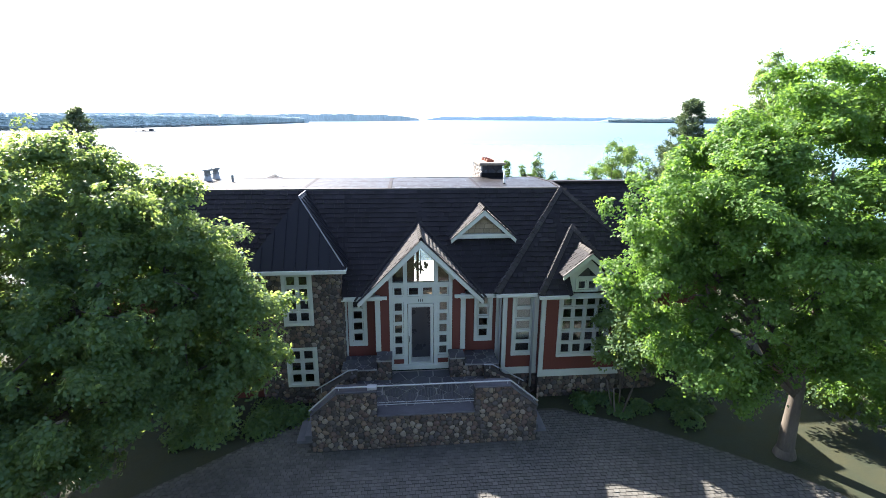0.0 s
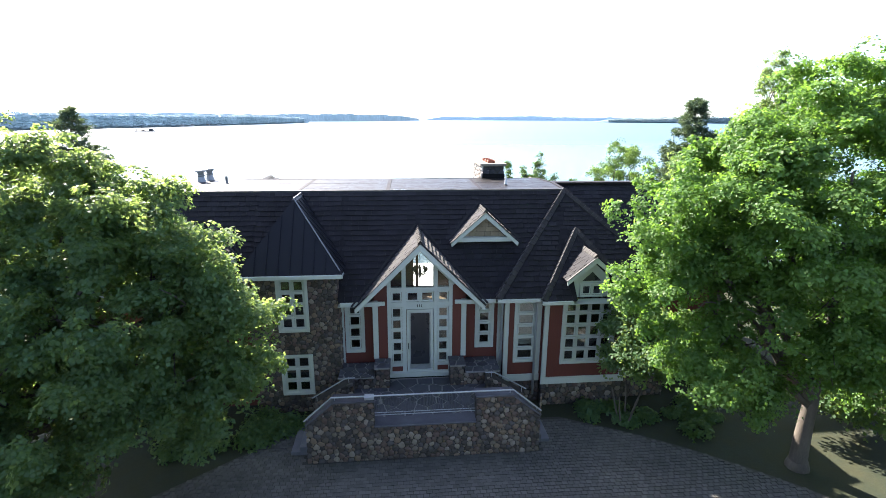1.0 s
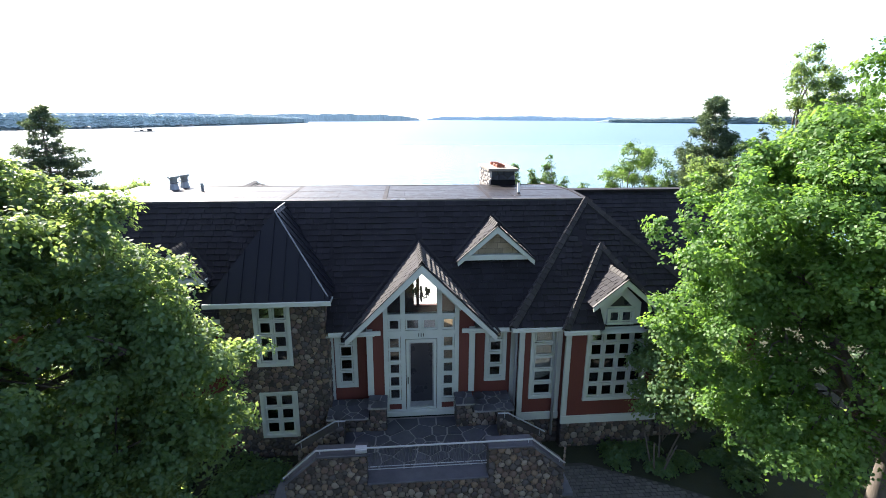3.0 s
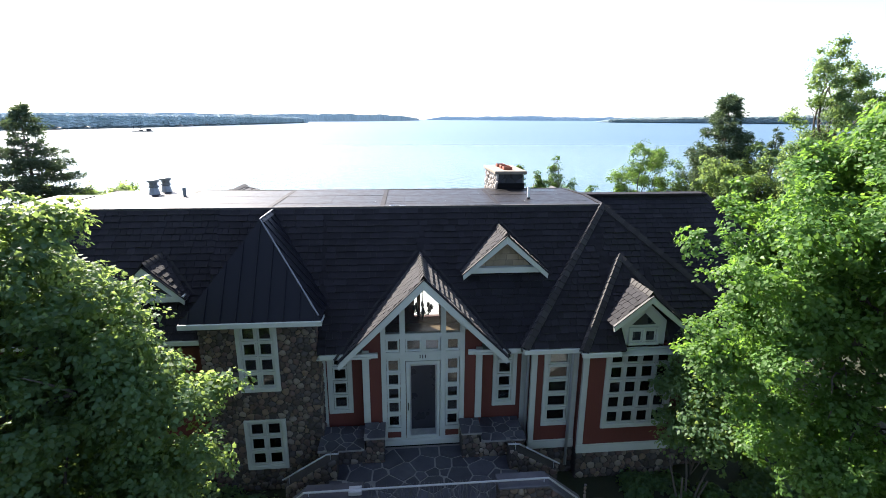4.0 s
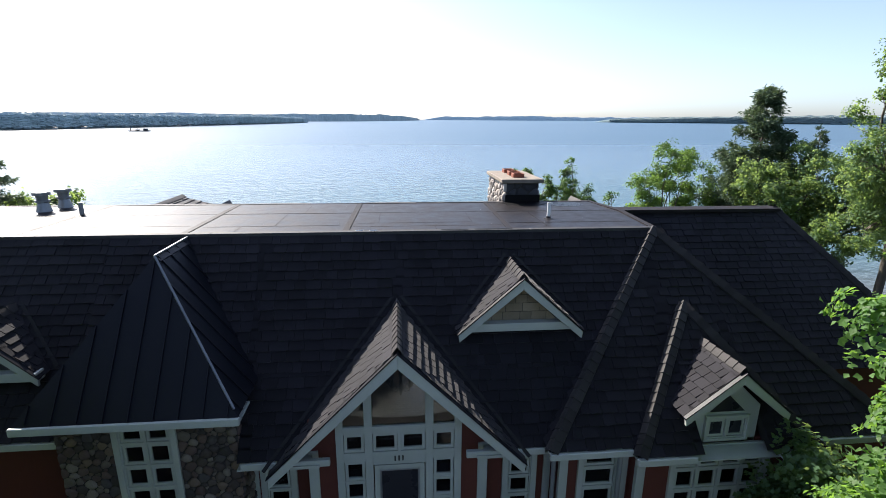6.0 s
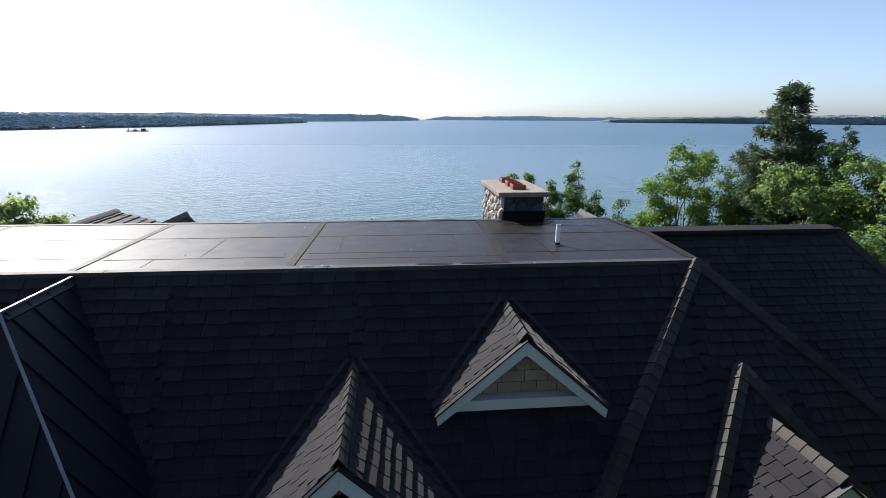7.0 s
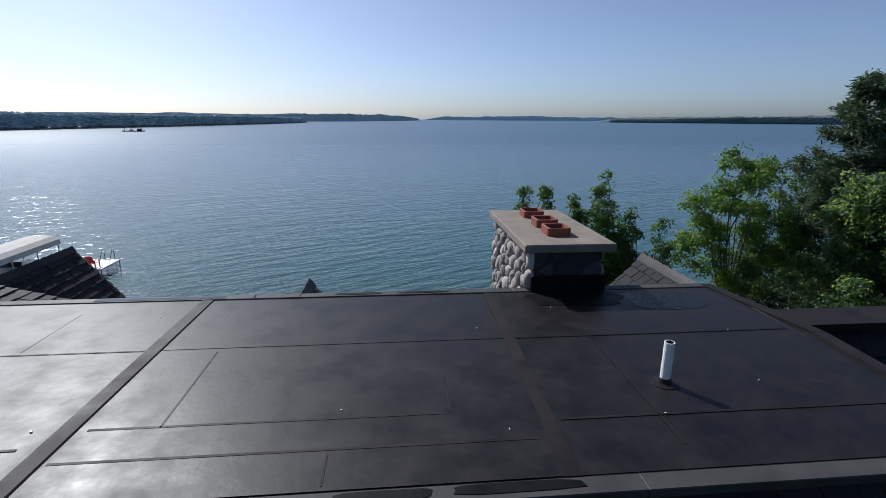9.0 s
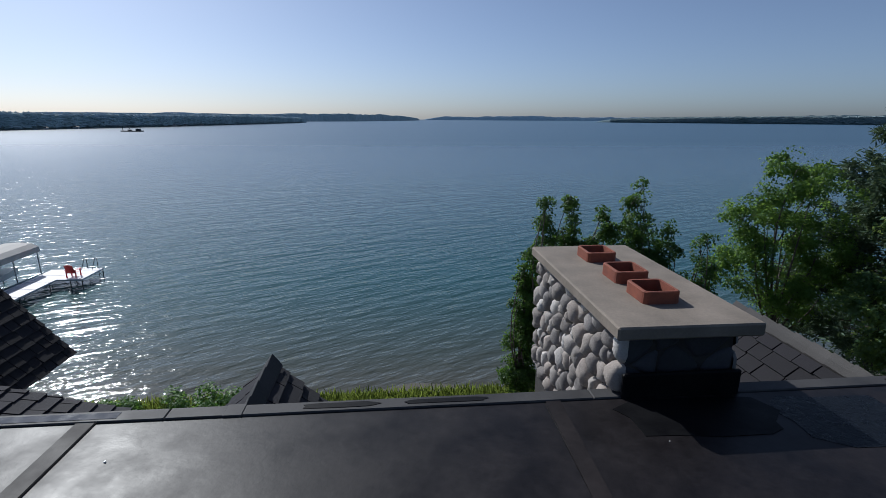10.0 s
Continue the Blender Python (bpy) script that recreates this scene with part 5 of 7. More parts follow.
def shingles(key, seed, step=0.2, wide=0.27, singles=0, near=None, skip=None, gap=0.009):
    """Lay shingles in courses on a roof face: each a wedge, thick at its lower edge. Those that near() picks are pieces of their own, up to singles."""
    ob, pts = ROOF_FACES[key]
    rng = random.Random(seed)
    n = (pts[1] - pts[0]).cross(pts[2] - pts[0]).normalized()
    n = n if n.z > 0 else -n
    u = Vector((0, 0, 1)).cross(n).normalized()
    v = n.cross(u)
    org = min(pts, key=lambda p: p.z)
    poly = [((p - org).dot(u), (p - org).dot(v)) for p in pts]
    vmax = max(q[1] for q in poly)
    verts, faces, made = [], [], 0
    row = 0
    while row * step < vmax - 0.03:
        v0 = row * step - 0.015
        v1 = min(v0 + step + 0.05, vmax - 0.004)
        lo, hi = span(poly, max(v0, 0.003)), span(poly, v1)
        row += 1
        if not lo or not hi:
            continue
        x = min(lo[0], hi[0]) - rng.random() * wide
        end = max(lo[1], hi[1])
        while x < end:
            kind = rng.randrange(5)
            w = wide * (0.62, 0.8, 0.95, 1.1, 1.3)[kind]
            x0, x1 = x, x + w - gap
            x += w
            a, b = min(max(x0, lo[0]), lo[1]), max(min(x1, lo[1]), lo[0])
            c, d = min(max(x0, hi[0]), hi[1]), max(min(x1, hi[1]), hi[0])
            if b - a < 0.004 and d - c < 0.004:
                continue
            b, d = max(a + 0.002, b), max(c + 0.002, d)
            mid = org + u * ((a + b + c + d) / 4) + v * ((v0 + v1) / 2)
            if skip and skip(mid):
                continue
            t0, dv = 0.03 + rng.random() * 0.016, rng.uniform(-0.01, 0.01)
            whole = abs(a - x0) + abs(b - x1) + abs(c - x0) + abs(d - x1) < 1e-6 and v1 - v0 > step + 0.04
            if made < singles and (near is None or near(mid)):
                made += 1
                if whole:
                    if (kind, gap, step) not in TABS:
                        hw, l = (x1 - x0) / 2, step + 0.05
                        bm = bmesh.new()
                        prism(bm, [(-hw, 0.006, 0.003), (-hw * 0.9, 0, 0.003), (hw * 0.88, 0, 0.003), (hw, 0.008, 0.003), (hw, l, 0.001), (-hw, l, 0.001)], (0, 0, 0.001))
                        for q in bm.verts:
                            if q.co.z > 0.0035:
                                q.co.z = 0.038 if q.co.y < 0.1 else 0.006
                        TABS[kind, gap, step] = mesh_of("shingle", bm, M["shingle"])
                    s = new("shingle", TABS[kind, gap, step])
                    m = Matrix((u, v, n)).transposed().to_4x4()
                    m.translation = org + u * ((x0 + x1) / 2) + v * (v0 + dv)
                    s.matrix_local = m @ pose(0, 0, rng.uniform(0, 0.004), 0, 0, rng.uniform(-0.8, 0.8))
                else:
                    bm = bmesh.new()
                    prism(bm, [org + u * a + v * v0 + n * 0.003, org + u * b + v * v0 + n * 0.003, org + u * d + v * v1 + n * 0.003, org + u * c + v * v1 + n * 0.003], n * 0.02)
                    s = new("shingle", mesh_of("shingle", bm, M["shingle"]))
                s.parent = ob
                continue
            k = len(verts)
            for uu, vv, h in ((a, v0 + dv, 0.002), (b, v0 + dv, 0.002), (d, v1, 0.001), (c, v1, 0.001), (a, v0 + dv, t0), (b, v0 + dv, t0 + rng.uniform(-0.004, 0.004)), (d, v1, 0.006), (c, v1, 0.006)):
                verts.append(org + u * uu + v * vv + n * h)
            faces += [(k + 4, k + 5, k + 6, k + 7), (k, k + 1, k + 5, k + 4), (k + 1, k + 2, k + 6, k + 5), (k + 3, k, k + 4, k + 7)]
    if faces:
        me = bpy.data.meshes.new("shingle_course")
        me.from_pydata(verts, [], faces)
        me.materials.append(M["shingle"])
        rest = new("shingle_course", me)
        rest.parent = ob
        tagged(rest, kind="stuff")


def caps(key, a, b, left, right, half=0.14, step=0.2):
    """Ridge or hip caps from a up to b, bent over the two slopes whose downward ways are left and right."""
    ob = ROOF_FACES[key][0]
    a, b, left, right = Vector(a), Vector(b), Vector(left).normalized(), Vector(right).normalized()
    d = (b - a).normalized()
    left, right = ((q - d * q.dot(d)).normalized() for q in (left, right))
    up = -(left + right).normalized()
    if up.length < 0.1:
        up = Vector((0, 0, 1))
    n = max(1, int((b - a).length / step))
    rng = random.Random(n)
    shape = [left * half, left * half * 0.55 + up * 0.17 * half, up * 0.3 * half, right * half * 0.55 + up * 0.17 * half, right * half]
    bm = bmesh.new()
    rows = []
    for dist, lift, k in ((0.0, 0.035 + 0.2 * half, 1.0), (step + 0.05, 0.012 + 0.2 * half, 0.94)):
        rows.append([bm.verts.new(d * dist + q * k + up * lift) for q in shape])
        rows.append([bm.verts.new(d * dist + q * k + up * (lift - 0.022)) for q in shape])
    t0, l0, t1, l1 = rows
    for i in range(4):
        bm.faces.new((t0[i], t0[i + 1], t1[i + 1], t1[i])), bm.faces.new((l0[i + 1], l0[i], l1[i], l1[i + 1]))
        bm.faces.new((t0[i + 1], t0[i], l0[i], l0[i + 1]))
    bm.faces.new((t0[0], t1[0], l1[0], l0[0])), bm.faces.new((t0[4], l0[4], l1[4], t1[4]))
    me = mesh_of("ridge_cap", bm, M["sunlit_cap"])
    for i in range(n):
        s = new("ridge_cap", me)
        s.location = a + d * (i * (b - a).length / n) + up * rng.uniform(0, 0.004)
        s.parent = ob


def build_roof_pieces():
    under_a = lambda p: p.x > 2.7 and p.z < 2.93 + 1.05 * min(p.y + 0.62, p.x - 2.62) - 0.03
    under_b = lambda p: p.z < 2.9 + 1.01 * min(p.y + 0.85, p.x - 4.1, 7.4 - p.x) - 0.06
    under_t = lambda p: -5.7 < p.x < -2.6 and p.z < 3.9 + 1.3 * min(p.x + 5.79, -2.47 - p.x) - 0.1
    shingles("main", 1, singles=180, near=lambda p: p.x < 4.6, skip=under_a)
    shingles("main_centre", 69, singles=140)
    shingles("main_low_left", 61, singles=60)
    shingles("main_low_right", 62, singles=90, skip=under_a)
    shingles("main_left", 63, skip=lambda p: p.x < -11.5)
    shingles("main_mid", 64, skip=under_t)
    shingles("bay_a", 2, singles=150, near=lambda p: p.y > 0.0, skip=under_b)
    shingles("bay_a_left", 3, skip=lambda p: p.z < main_z(p.y) - 0.05)
    shingles("bay_b", 4, singles=60)
    shingles("bay_b_low", 65, singles=60)
    shingles("bay_b_end", 66, singles=60)
    shingles("bay_b_fill", 70)
    shingles("bay_b_rest", 71)
    shingles("bay_a_low", 67, singles=110, skip=under_b)
    shingles("bay_a_end", 68, singles=60, skip=under_b)
    shingles("bay_b_left", 5)
    shingles("wing", 6, step=0.19)
    shingles("wing_end", 7)
    for i, k in enumerate(("entryl", "entryr", "dormerl", "dormerr", "dormer_leftl", "dormer_leftr", "wall_dormerl", "wall_dormerr")):
        shingles(k, 20 + i, step=0.185, wide=0.24, singles=120, gap=0.016, skip=lambda p: p.z < main_z(p.y) - 0.08 and p.y > 0)
    for i, k in enumerate(("rear_rightl", "rear_rightr", "rear_leftl", "rear_leftr", "rear_farl", "rear_farr", "rear_dormerl", "rear_dormerr")):
        shingles(k, 40 + i, wide=0.3, singles=60 if "right" in k else 0, gap=0.016)
    shingles("left_end", 60, skip=lambda p: p.y > 5)
    # hip and ridge caps
    fa, side = Vector((0, -1, -0.95)), 0.95
    caps("bay_a", A0, HIP_A, (-1, 0.3, -side), (0.3, -1, -side))
    caps("bay_a", A1, HIP_A, (-0.3, -1, -side), (1, 0.3, -side))
    caps("bay_b", B0, HIP_B, (-1, 0.3, -1), (0.3, -1, -1))
    caps("bay_b", B1, HIP_B, (-0.3, -1, -1), (1, 0.3, -1))
    caps("wing_end", (13.35, 2.07, 2.7), (10.5, 4.9, 6.07), (-0.3, -1, -1.2), (1, 0.3, -1.2))
    for key, cx, y0, y1, z, s in (("entryl", 0.03, -0.55, 1.47, 4.87, 1.0), ("dormerl", 2.37, 0.78, 2.0, 5.61, 0.9), ("dormer_leftl", -6.95, 0.46, 1.5, 5.04, 0.97), ("wall_dormerl", 5.87, -0.68, 0.53, 4.33, 0.85)):
        caps(key, (cx, y0, z), (cx, y1, z + (0.08 if key == "entryl" else 0)), (-1, 0, -s), (1, 0, -s), 0.12)
    for key, cx, y0, y1, z, s in (("rear_rightl", 5.97, 8.5, 5.9, 5.83, 0.97), ("rear_leftl", -6.63, 8.34, 5.9, 6.0, 0.27), ("rear_farl", -6.57, 12.47, 8.6, 5.16, 1.2), ("rear_dormerl", 0.04, 7.33, 6.0, 5.86, 0.96)):
        caps(key, (cx, y0, z), (cx, y1, z), (1, 0, -s), (-1, 0, -s), 0.13, 0.24)
    # standing seams of the tower roof
    for key, base_, top_, axis, count in (("tower_front", (T_L, T_Y), T_TOP, 0, 9), ("tower_right", (T_R, T_Y), T_TOP, 1, 8)):
        ob, pts = ROOF_FACES[key]
        n = (pts[1] - pts[0]).cross(pts[2] - pts[0]).normalized()
        n = n if n.z > 0 else -n
        u = Vector((0, 0, 1)).cross(n).normalized()
        v = n.cross(u)
        poly = [((p - pts[0]).dot(u), (p - pts[0]).dot(v)) for p in pts]
        flip = [(q[1], q[0]) for q in poly]
        lo, hi = min(q[0] for q in poly), max(q[0] for q in poly)
        k = lo + 0.2
        while k < hi:
            s = span(flip, k)
            if s and s[1] - s[0] > 0.1:
                bm = bmesh.new()
                beam(bm, pts[0] + u * k + v * s[0] + n * 0.018, pts[0] + u * k + v * (s[1] - 0.01) + n * 0.013, 0.02, 0.026, n)
                part("standing_seam", bm, M["seam_metal"], ob)
            k += 0.37
    for a, b in ((Vector((T_R, T_Y, T_Z)).lerp(T_TOP, 0.04), T_TOP), (T_TOP, T_BACK)):
        bm = bmesh.new()
        beam(bm, Vector(a) + Vector((0, 0, 0.02)), Vector(b) + Vector((0, 0, 0.02)), 0.035, 0.03)
        part("hip_flashing", bm, M["galv_dark"], ROOF_FACES["tower_front"][0], "grey metal hip flashing")
    # dark valley flashings beside the gables
    for key, cx, half, y0, tip, y1, apex in (("entryl", 0.03, 2.17, 0.0, 2.69, 1.45, 4.93), ("dormerl", 2.37, 1.2, 1.05, 4.53, 2.0, 5.61), ("dormer_leftl", -6.95, 0.92, 0.62, 4.15, 1.5, 5.04)):
        for s in (-1, 1):
            bm = bmesh.new()
            beam(bm, (cx + s * (half + 0.1), (tip - FLAT) / SLOPE + EDGE_Y, tip + 0.035), (cx + s * 0.08, y1 + 0.05, main_z(y1 + 0.05) + 0.035), 0.06, 0.03, (0, -0.77, 0.64))
            part("valley_flashing", bm, M["underlay"], ROOF_FACES[key][0], "dark valley flashing")


# ---- stones ----
def clip(poly, px, py, nx, ny):
    """The part of a polygon on the side of the point that the normal leaves behind."""
    out = []
    for (x0, y0), (x1, y1) in zip(poly, poly[1:] + poly[:1]):
        d0, d1 = (x0 - px) * nx + (y0 - py) * ny, (x1 - px) * nx + (y1 - py) * ny
        if d0 <= 0:
            out.append((x0, y0))
        if d0 * d1 < 0:
            k = d0 / (d0 - d1)
            out.append((x0 + (x1 - x0) * k, y0 + (y1 - y0) * k))
    return out


def stones(parent, org, u, v, n, width, height, holes, sizes, depth, material, seed, name="stone", gap=0.008, tall=1.0, limit=300, flat=False):
    """Fit stones of mixed size over a wall face: grown from scattered seeds, each shaped by its neighbours. holes: convex outlines left free."""
    rng = random.Random(seed)
    org, u, v, n = Vector(org), Vector(u), Vector(v), Vector(n)
    edges = []
    for h in holes:
        cx, cy = sum(p[0] for p in h) / len(h), sum(p[1] for p in h) / len(h)
        es = []
        for (x0, y0), (x1, y1) in zip(h, h[1:] + h[:1]):
            ex, ey = y1 - y0, x0 - x1
            l = math.hypot(ex, ey)
            ex, ey = ex / l, ey / l
            if (cx - x0) * ex + (cy - y0) * ey > 0:
                ex, ey = -ex, -ey
            es.append((x0, y0, ex, ey))
        edges.append(es)

    def outside(x, y, r):
        return all(max((x - ex) * nx + (y - ey) * ny for ex, ey, nx, ny in es) > 0.45 * r for es in edges)

    seeds, cell = [], {}
    big = max(sizes)
    for r0 in sorted((rng.choice(sizes) * rng.uniform(0.85, 1.15) for _ in range(int(9 * width * height / (sum(sizes) / len(sizes)) ** 2 / 3))), reverse=True):
        x, y = rng.uniform(0.4 * r0, width - 0.4 * r0), rng.uniform(0.4 * r0, height - 0.4 * r0)
        if not outside(x, y, r0):
            continue
        gx, gy = int(x / big), int(y / big)
        if all(((x - a) ** 2 + ((y - b) / tall) ** 2) > (0.86 * (r0 + r)) ** 2 for i in (-2, -1, 0, 1, 2) for j in (-2, -1, 0, 1, 2) for a, b, r in cell.get((gx + i, gy + j), ())):
            seeds.append((x, y, r0))
            cell.setdefault((gx, gy), []).append((x, y, r0))
    loose, count = [], 0
    for x, y, r in seeds:
        poly = [(x + 1.5 * r * math.cos(a), y + tall * 1.5 * r * math.sin(a)) for a in (2 * math.pi * k / 14 for k in range(14))]
        gx, gy = int(x / big), int(y / big)
        for i in (-3, -2, -1, 0, 1, 2, 3):
            for j in (-3, -2, -1, 0, 1, 2, 3):
                for a, b, q in cell.get((gx + i, gy + j), ()):
                    dx, dy = a - x, b - y
                    d2 = dx * dx + dy * dy
                    if d2 < 1e-9 or len(poly) < 3:
                        continue
                    k = 0.5 + (r * r - q * q) / (2 * d2)
                    k = min(max(k, 0.25), 0.75)
                    l = math.sqrt(d2)
                    poly = clip(poly, x + dx * k - dx / l * gap, y + dy * k - dy / l * gap, dx / l, dy / l)
        for px, py, nx, ny in ((0, 0, -1, 0), (width, 0, 1, 0), (0, 0, 0, -1), (0, height, 0, 1)):
            poly = clip(poly, px, py, nx, ny) if len(poly) > 2 else poly
        for es in edges:
            ex, ey, nx, ny = max(es, key=lambda e: (x - e[0]) * e[2] + (y - e[1]) * e[3])
            poly = clip(poly, ex, ey, -nx, -ny) if len(poly) > 2 else poly
        if len(poly) < 3:
            continue
        if not flat:
            poly = [p for (x0, y0), (x1, y1) in zip(poly, poly[1:] + poly[:1]) for p in ((0.75 * x0 + 0.25 * x1, 0.75 * y0 + 0.25 * y1), (0.25 * x0 + 0.75 * x1, 0.25 * y0 + 0.75 * y1))]
        if len(poly) > 11:
            poly = [poly[int(i * len(poly) / 11)] for i in range(11)]
        cx, cy = sum(p[0] for p in poly) / len(poly), sum(p[1] for p in poly) / len(poly)
        h = depth * (r / big) ** 0.6 * rng.uniform(0.75, 1.2)
        rings = ((1.0, 0.0), (0.985, 1.0)) if flat else ((1.0, 0.0), (0.93, 0.62), (0.62, 0.96))
        c = org + u * cx + v * cy
        bm = bmesh.new()
        last = None
        for k, z in rings:
            ring = [bm.verts.new(u * ((px - cx) * k) + v * ((py - cy) * k) + n * (h * z * (1 if flat else rng.uniform(0.88, 1.12)))) for px, py in poly]
            if last:
                for i in range(len(ring)):
                    bm.faces.new((last[i], last[(i + 1) % len(ring)], ring[(i + 1) % len(ring)], ring[i]))
            last = ring
        if flat:
            bm.faces.new(last)
        else:
            t = bm.verts.new(n * h)
            for i in range(len(last)):
                bm.faces.new((last[i], last[(i + 1) % len(last)], t))
        if count < limit:
            count += 1
            s = new(name, mesh_of(name, bm, M[material], not flat))
            s.parent = parent
            s.matrix_local = Matrix.Translation(c - (parent.location if parent.type == "EMPTY" else Vector()))
        else:
            for q in bm.verts:
                q.co += c
            loose.append(mesh_of(name, bm, M[material], not flat))
    if loose:
        bm = bmesh.new()
        for me in loose:
            bm.from_mesh(me)
            bpy.data.meshes.remove(me)
        s = part("stone_fill", bm, M[material], parent, "", True)
        tagged(s, kind="stuff")


def rect(x0, x1, y0, y1):
    return [(x0, y0), (x1, y0), (x1, y1), (x0, y1)]


def build_stones():
    X, Y, Z = Vector((1, 0, 0)), Vector((0, 1, 0)), Vector((0, 0, 1))
    # tower
    o = Vector((-5.6, -0.1, GROUND))
    holes = [rect(a + 5.6 - 0.1, b + 5.6 + 0.1, c - GROUND - 0.1, d - GROUND + 0.06) for a, b, c, d in TOWER_HOLES]
    stones(wall_tower, o, X, Z, -Y, 2.9, 5.05, holes, (0.03, 0.042, 0.052, 0.066, 0.082), 0.034, "stone", 71, limit=300, gap=0.005)
    stones(wall_tower_side, (-2.7, -0.1, GROUND), Y, Z, X, 0.6, 5.05, [], (0.04, 0.055, 0.075), 0.036, "stone", 72, gap=0.005)
    # front parapet
    a, b, h = -3.48, 3.58, 2.0
    cut = [[(0.0, 1.3), (0.0, 2.6), (0.82, 2.6), (0.82, 2.0)], [(b - a - 0.06, 1.28), (b - a - 0.06, 2.6), (6.16, 2.6), (6.16, 2.0)], rect(-1.47 - a, 1.58 - a, -0.14 - GROUND, 2.6)]
    stones(parapet, (a, PY0 + 0.04, GROUND), X, Z, -Y, b - a, h, cut, (0.03, 0.042, 0.055, 0.068, 0.085), 0.04, "stone", 73, limit=300, gap=0.005)
    for p, x0, w, y, z0, hh, sd in [(o_, *q) for o_, q in zip([o for o in stairs.children if o.name.split(".")[0] in ("pillar", "bench_wall")], ((-1.5, 0.47, -0.7, -0.16, 0.72, 81), (-2.7, 1.2, -0.7, -0.16, 0.4, 82), (1.03, 0.47, -0.7, -0.16, 0.72, 83), (1.5, 1.2, -0.7, -0.16, 0.46, 84)))]:
        stones(p, (x0, y, z0), X, Z, -Y, w, hh, [], (0.035, 0.05, 0.065, 0.08), 0.034, "stone", sd, gap=0.005)
    for s, p in zip((-1, 1), [o for o in stairs.children if o.name.split(".")[0] == "rear_parapet"]):
        x0 = -3.5 if s < 0 else 2.2
        cut = [[(0, 1.0), (0, 2), (1.2, 2), (1.2, 1.72)] if s < 0 else [(1.3, 1.0), (1.3, 2), (0.1, 2), (0.1, 1.72)]]
        stones(p, (x0, -1.25, GROUND), X, Z, -Y, 1.3, 1.72, cut, (0.035, 0.05, 0.065, 0.085), 0.034, "stone", 85 + s, gap=0.005)
    for p, x0, w, y in zip(stone_base, (3.0, 4.33, 7.3), (1.33, 2.97, 1.8), (-0.08, -0.38, -0.08)):
        stones(p, (x0, y, GROUND), X, Z, -Y, w, 0.86, [], (0.04, 0.055, 0.07, 0.09), 0.036, "stone", 90 + int(x0), gap=0.005)
    # chimney: the side that faces the sun's quarter and, in darker shade-toned stone, the side towards the drive
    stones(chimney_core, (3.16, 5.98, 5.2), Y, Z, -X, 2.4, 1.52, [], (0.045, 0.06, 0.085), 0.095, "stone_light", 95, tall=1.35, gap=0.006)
    stones(chimney_core, (3.14, 6.02, 6.0), X, Z, -Y, 0.95, 0.72, [], (0.08, 0.11, 0.14), 0.03, "stone_shaded", 96)
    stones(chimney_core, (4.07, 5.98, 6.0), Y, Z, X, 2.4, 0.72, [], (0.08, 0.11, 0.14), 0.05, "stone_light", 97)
    # flags on the landing and on the low walls
    stones(landing, (-2.4, PY1, -0.16), X, Y, Z, 4.8, 2.3, [], (0.12, 0.18, 0.26), 0.02, "slate_flag", 98, "flagstone", 0.02, flat=True)
    for x0, w, y0, d, z, sd in ((-1.55, 0.55, -0.75, 0.68, 0.62, 1), (-2.75, 1.2, -0.75, 1.05, 0.3, 2), (1.0, 0.55, -0.75, 0.68, 0.62, 3), (1.55, 1.2, -0.75, 1.05, 0.36, 4)):
        cap = part("cap_slab", soften(boxes((x0, x0 + w, y0, y0 + d, z - 0.06, z)), 0.01), M["joint"], stairs, "flagged slate capping")
        stones(cap, (x0, y0, z), X, Y, Z, w, d, [], (0.08, 0.12, 0.16), 0.015, "slate_flag", 100 + sd, "flagstone", 0.017, flat=True)


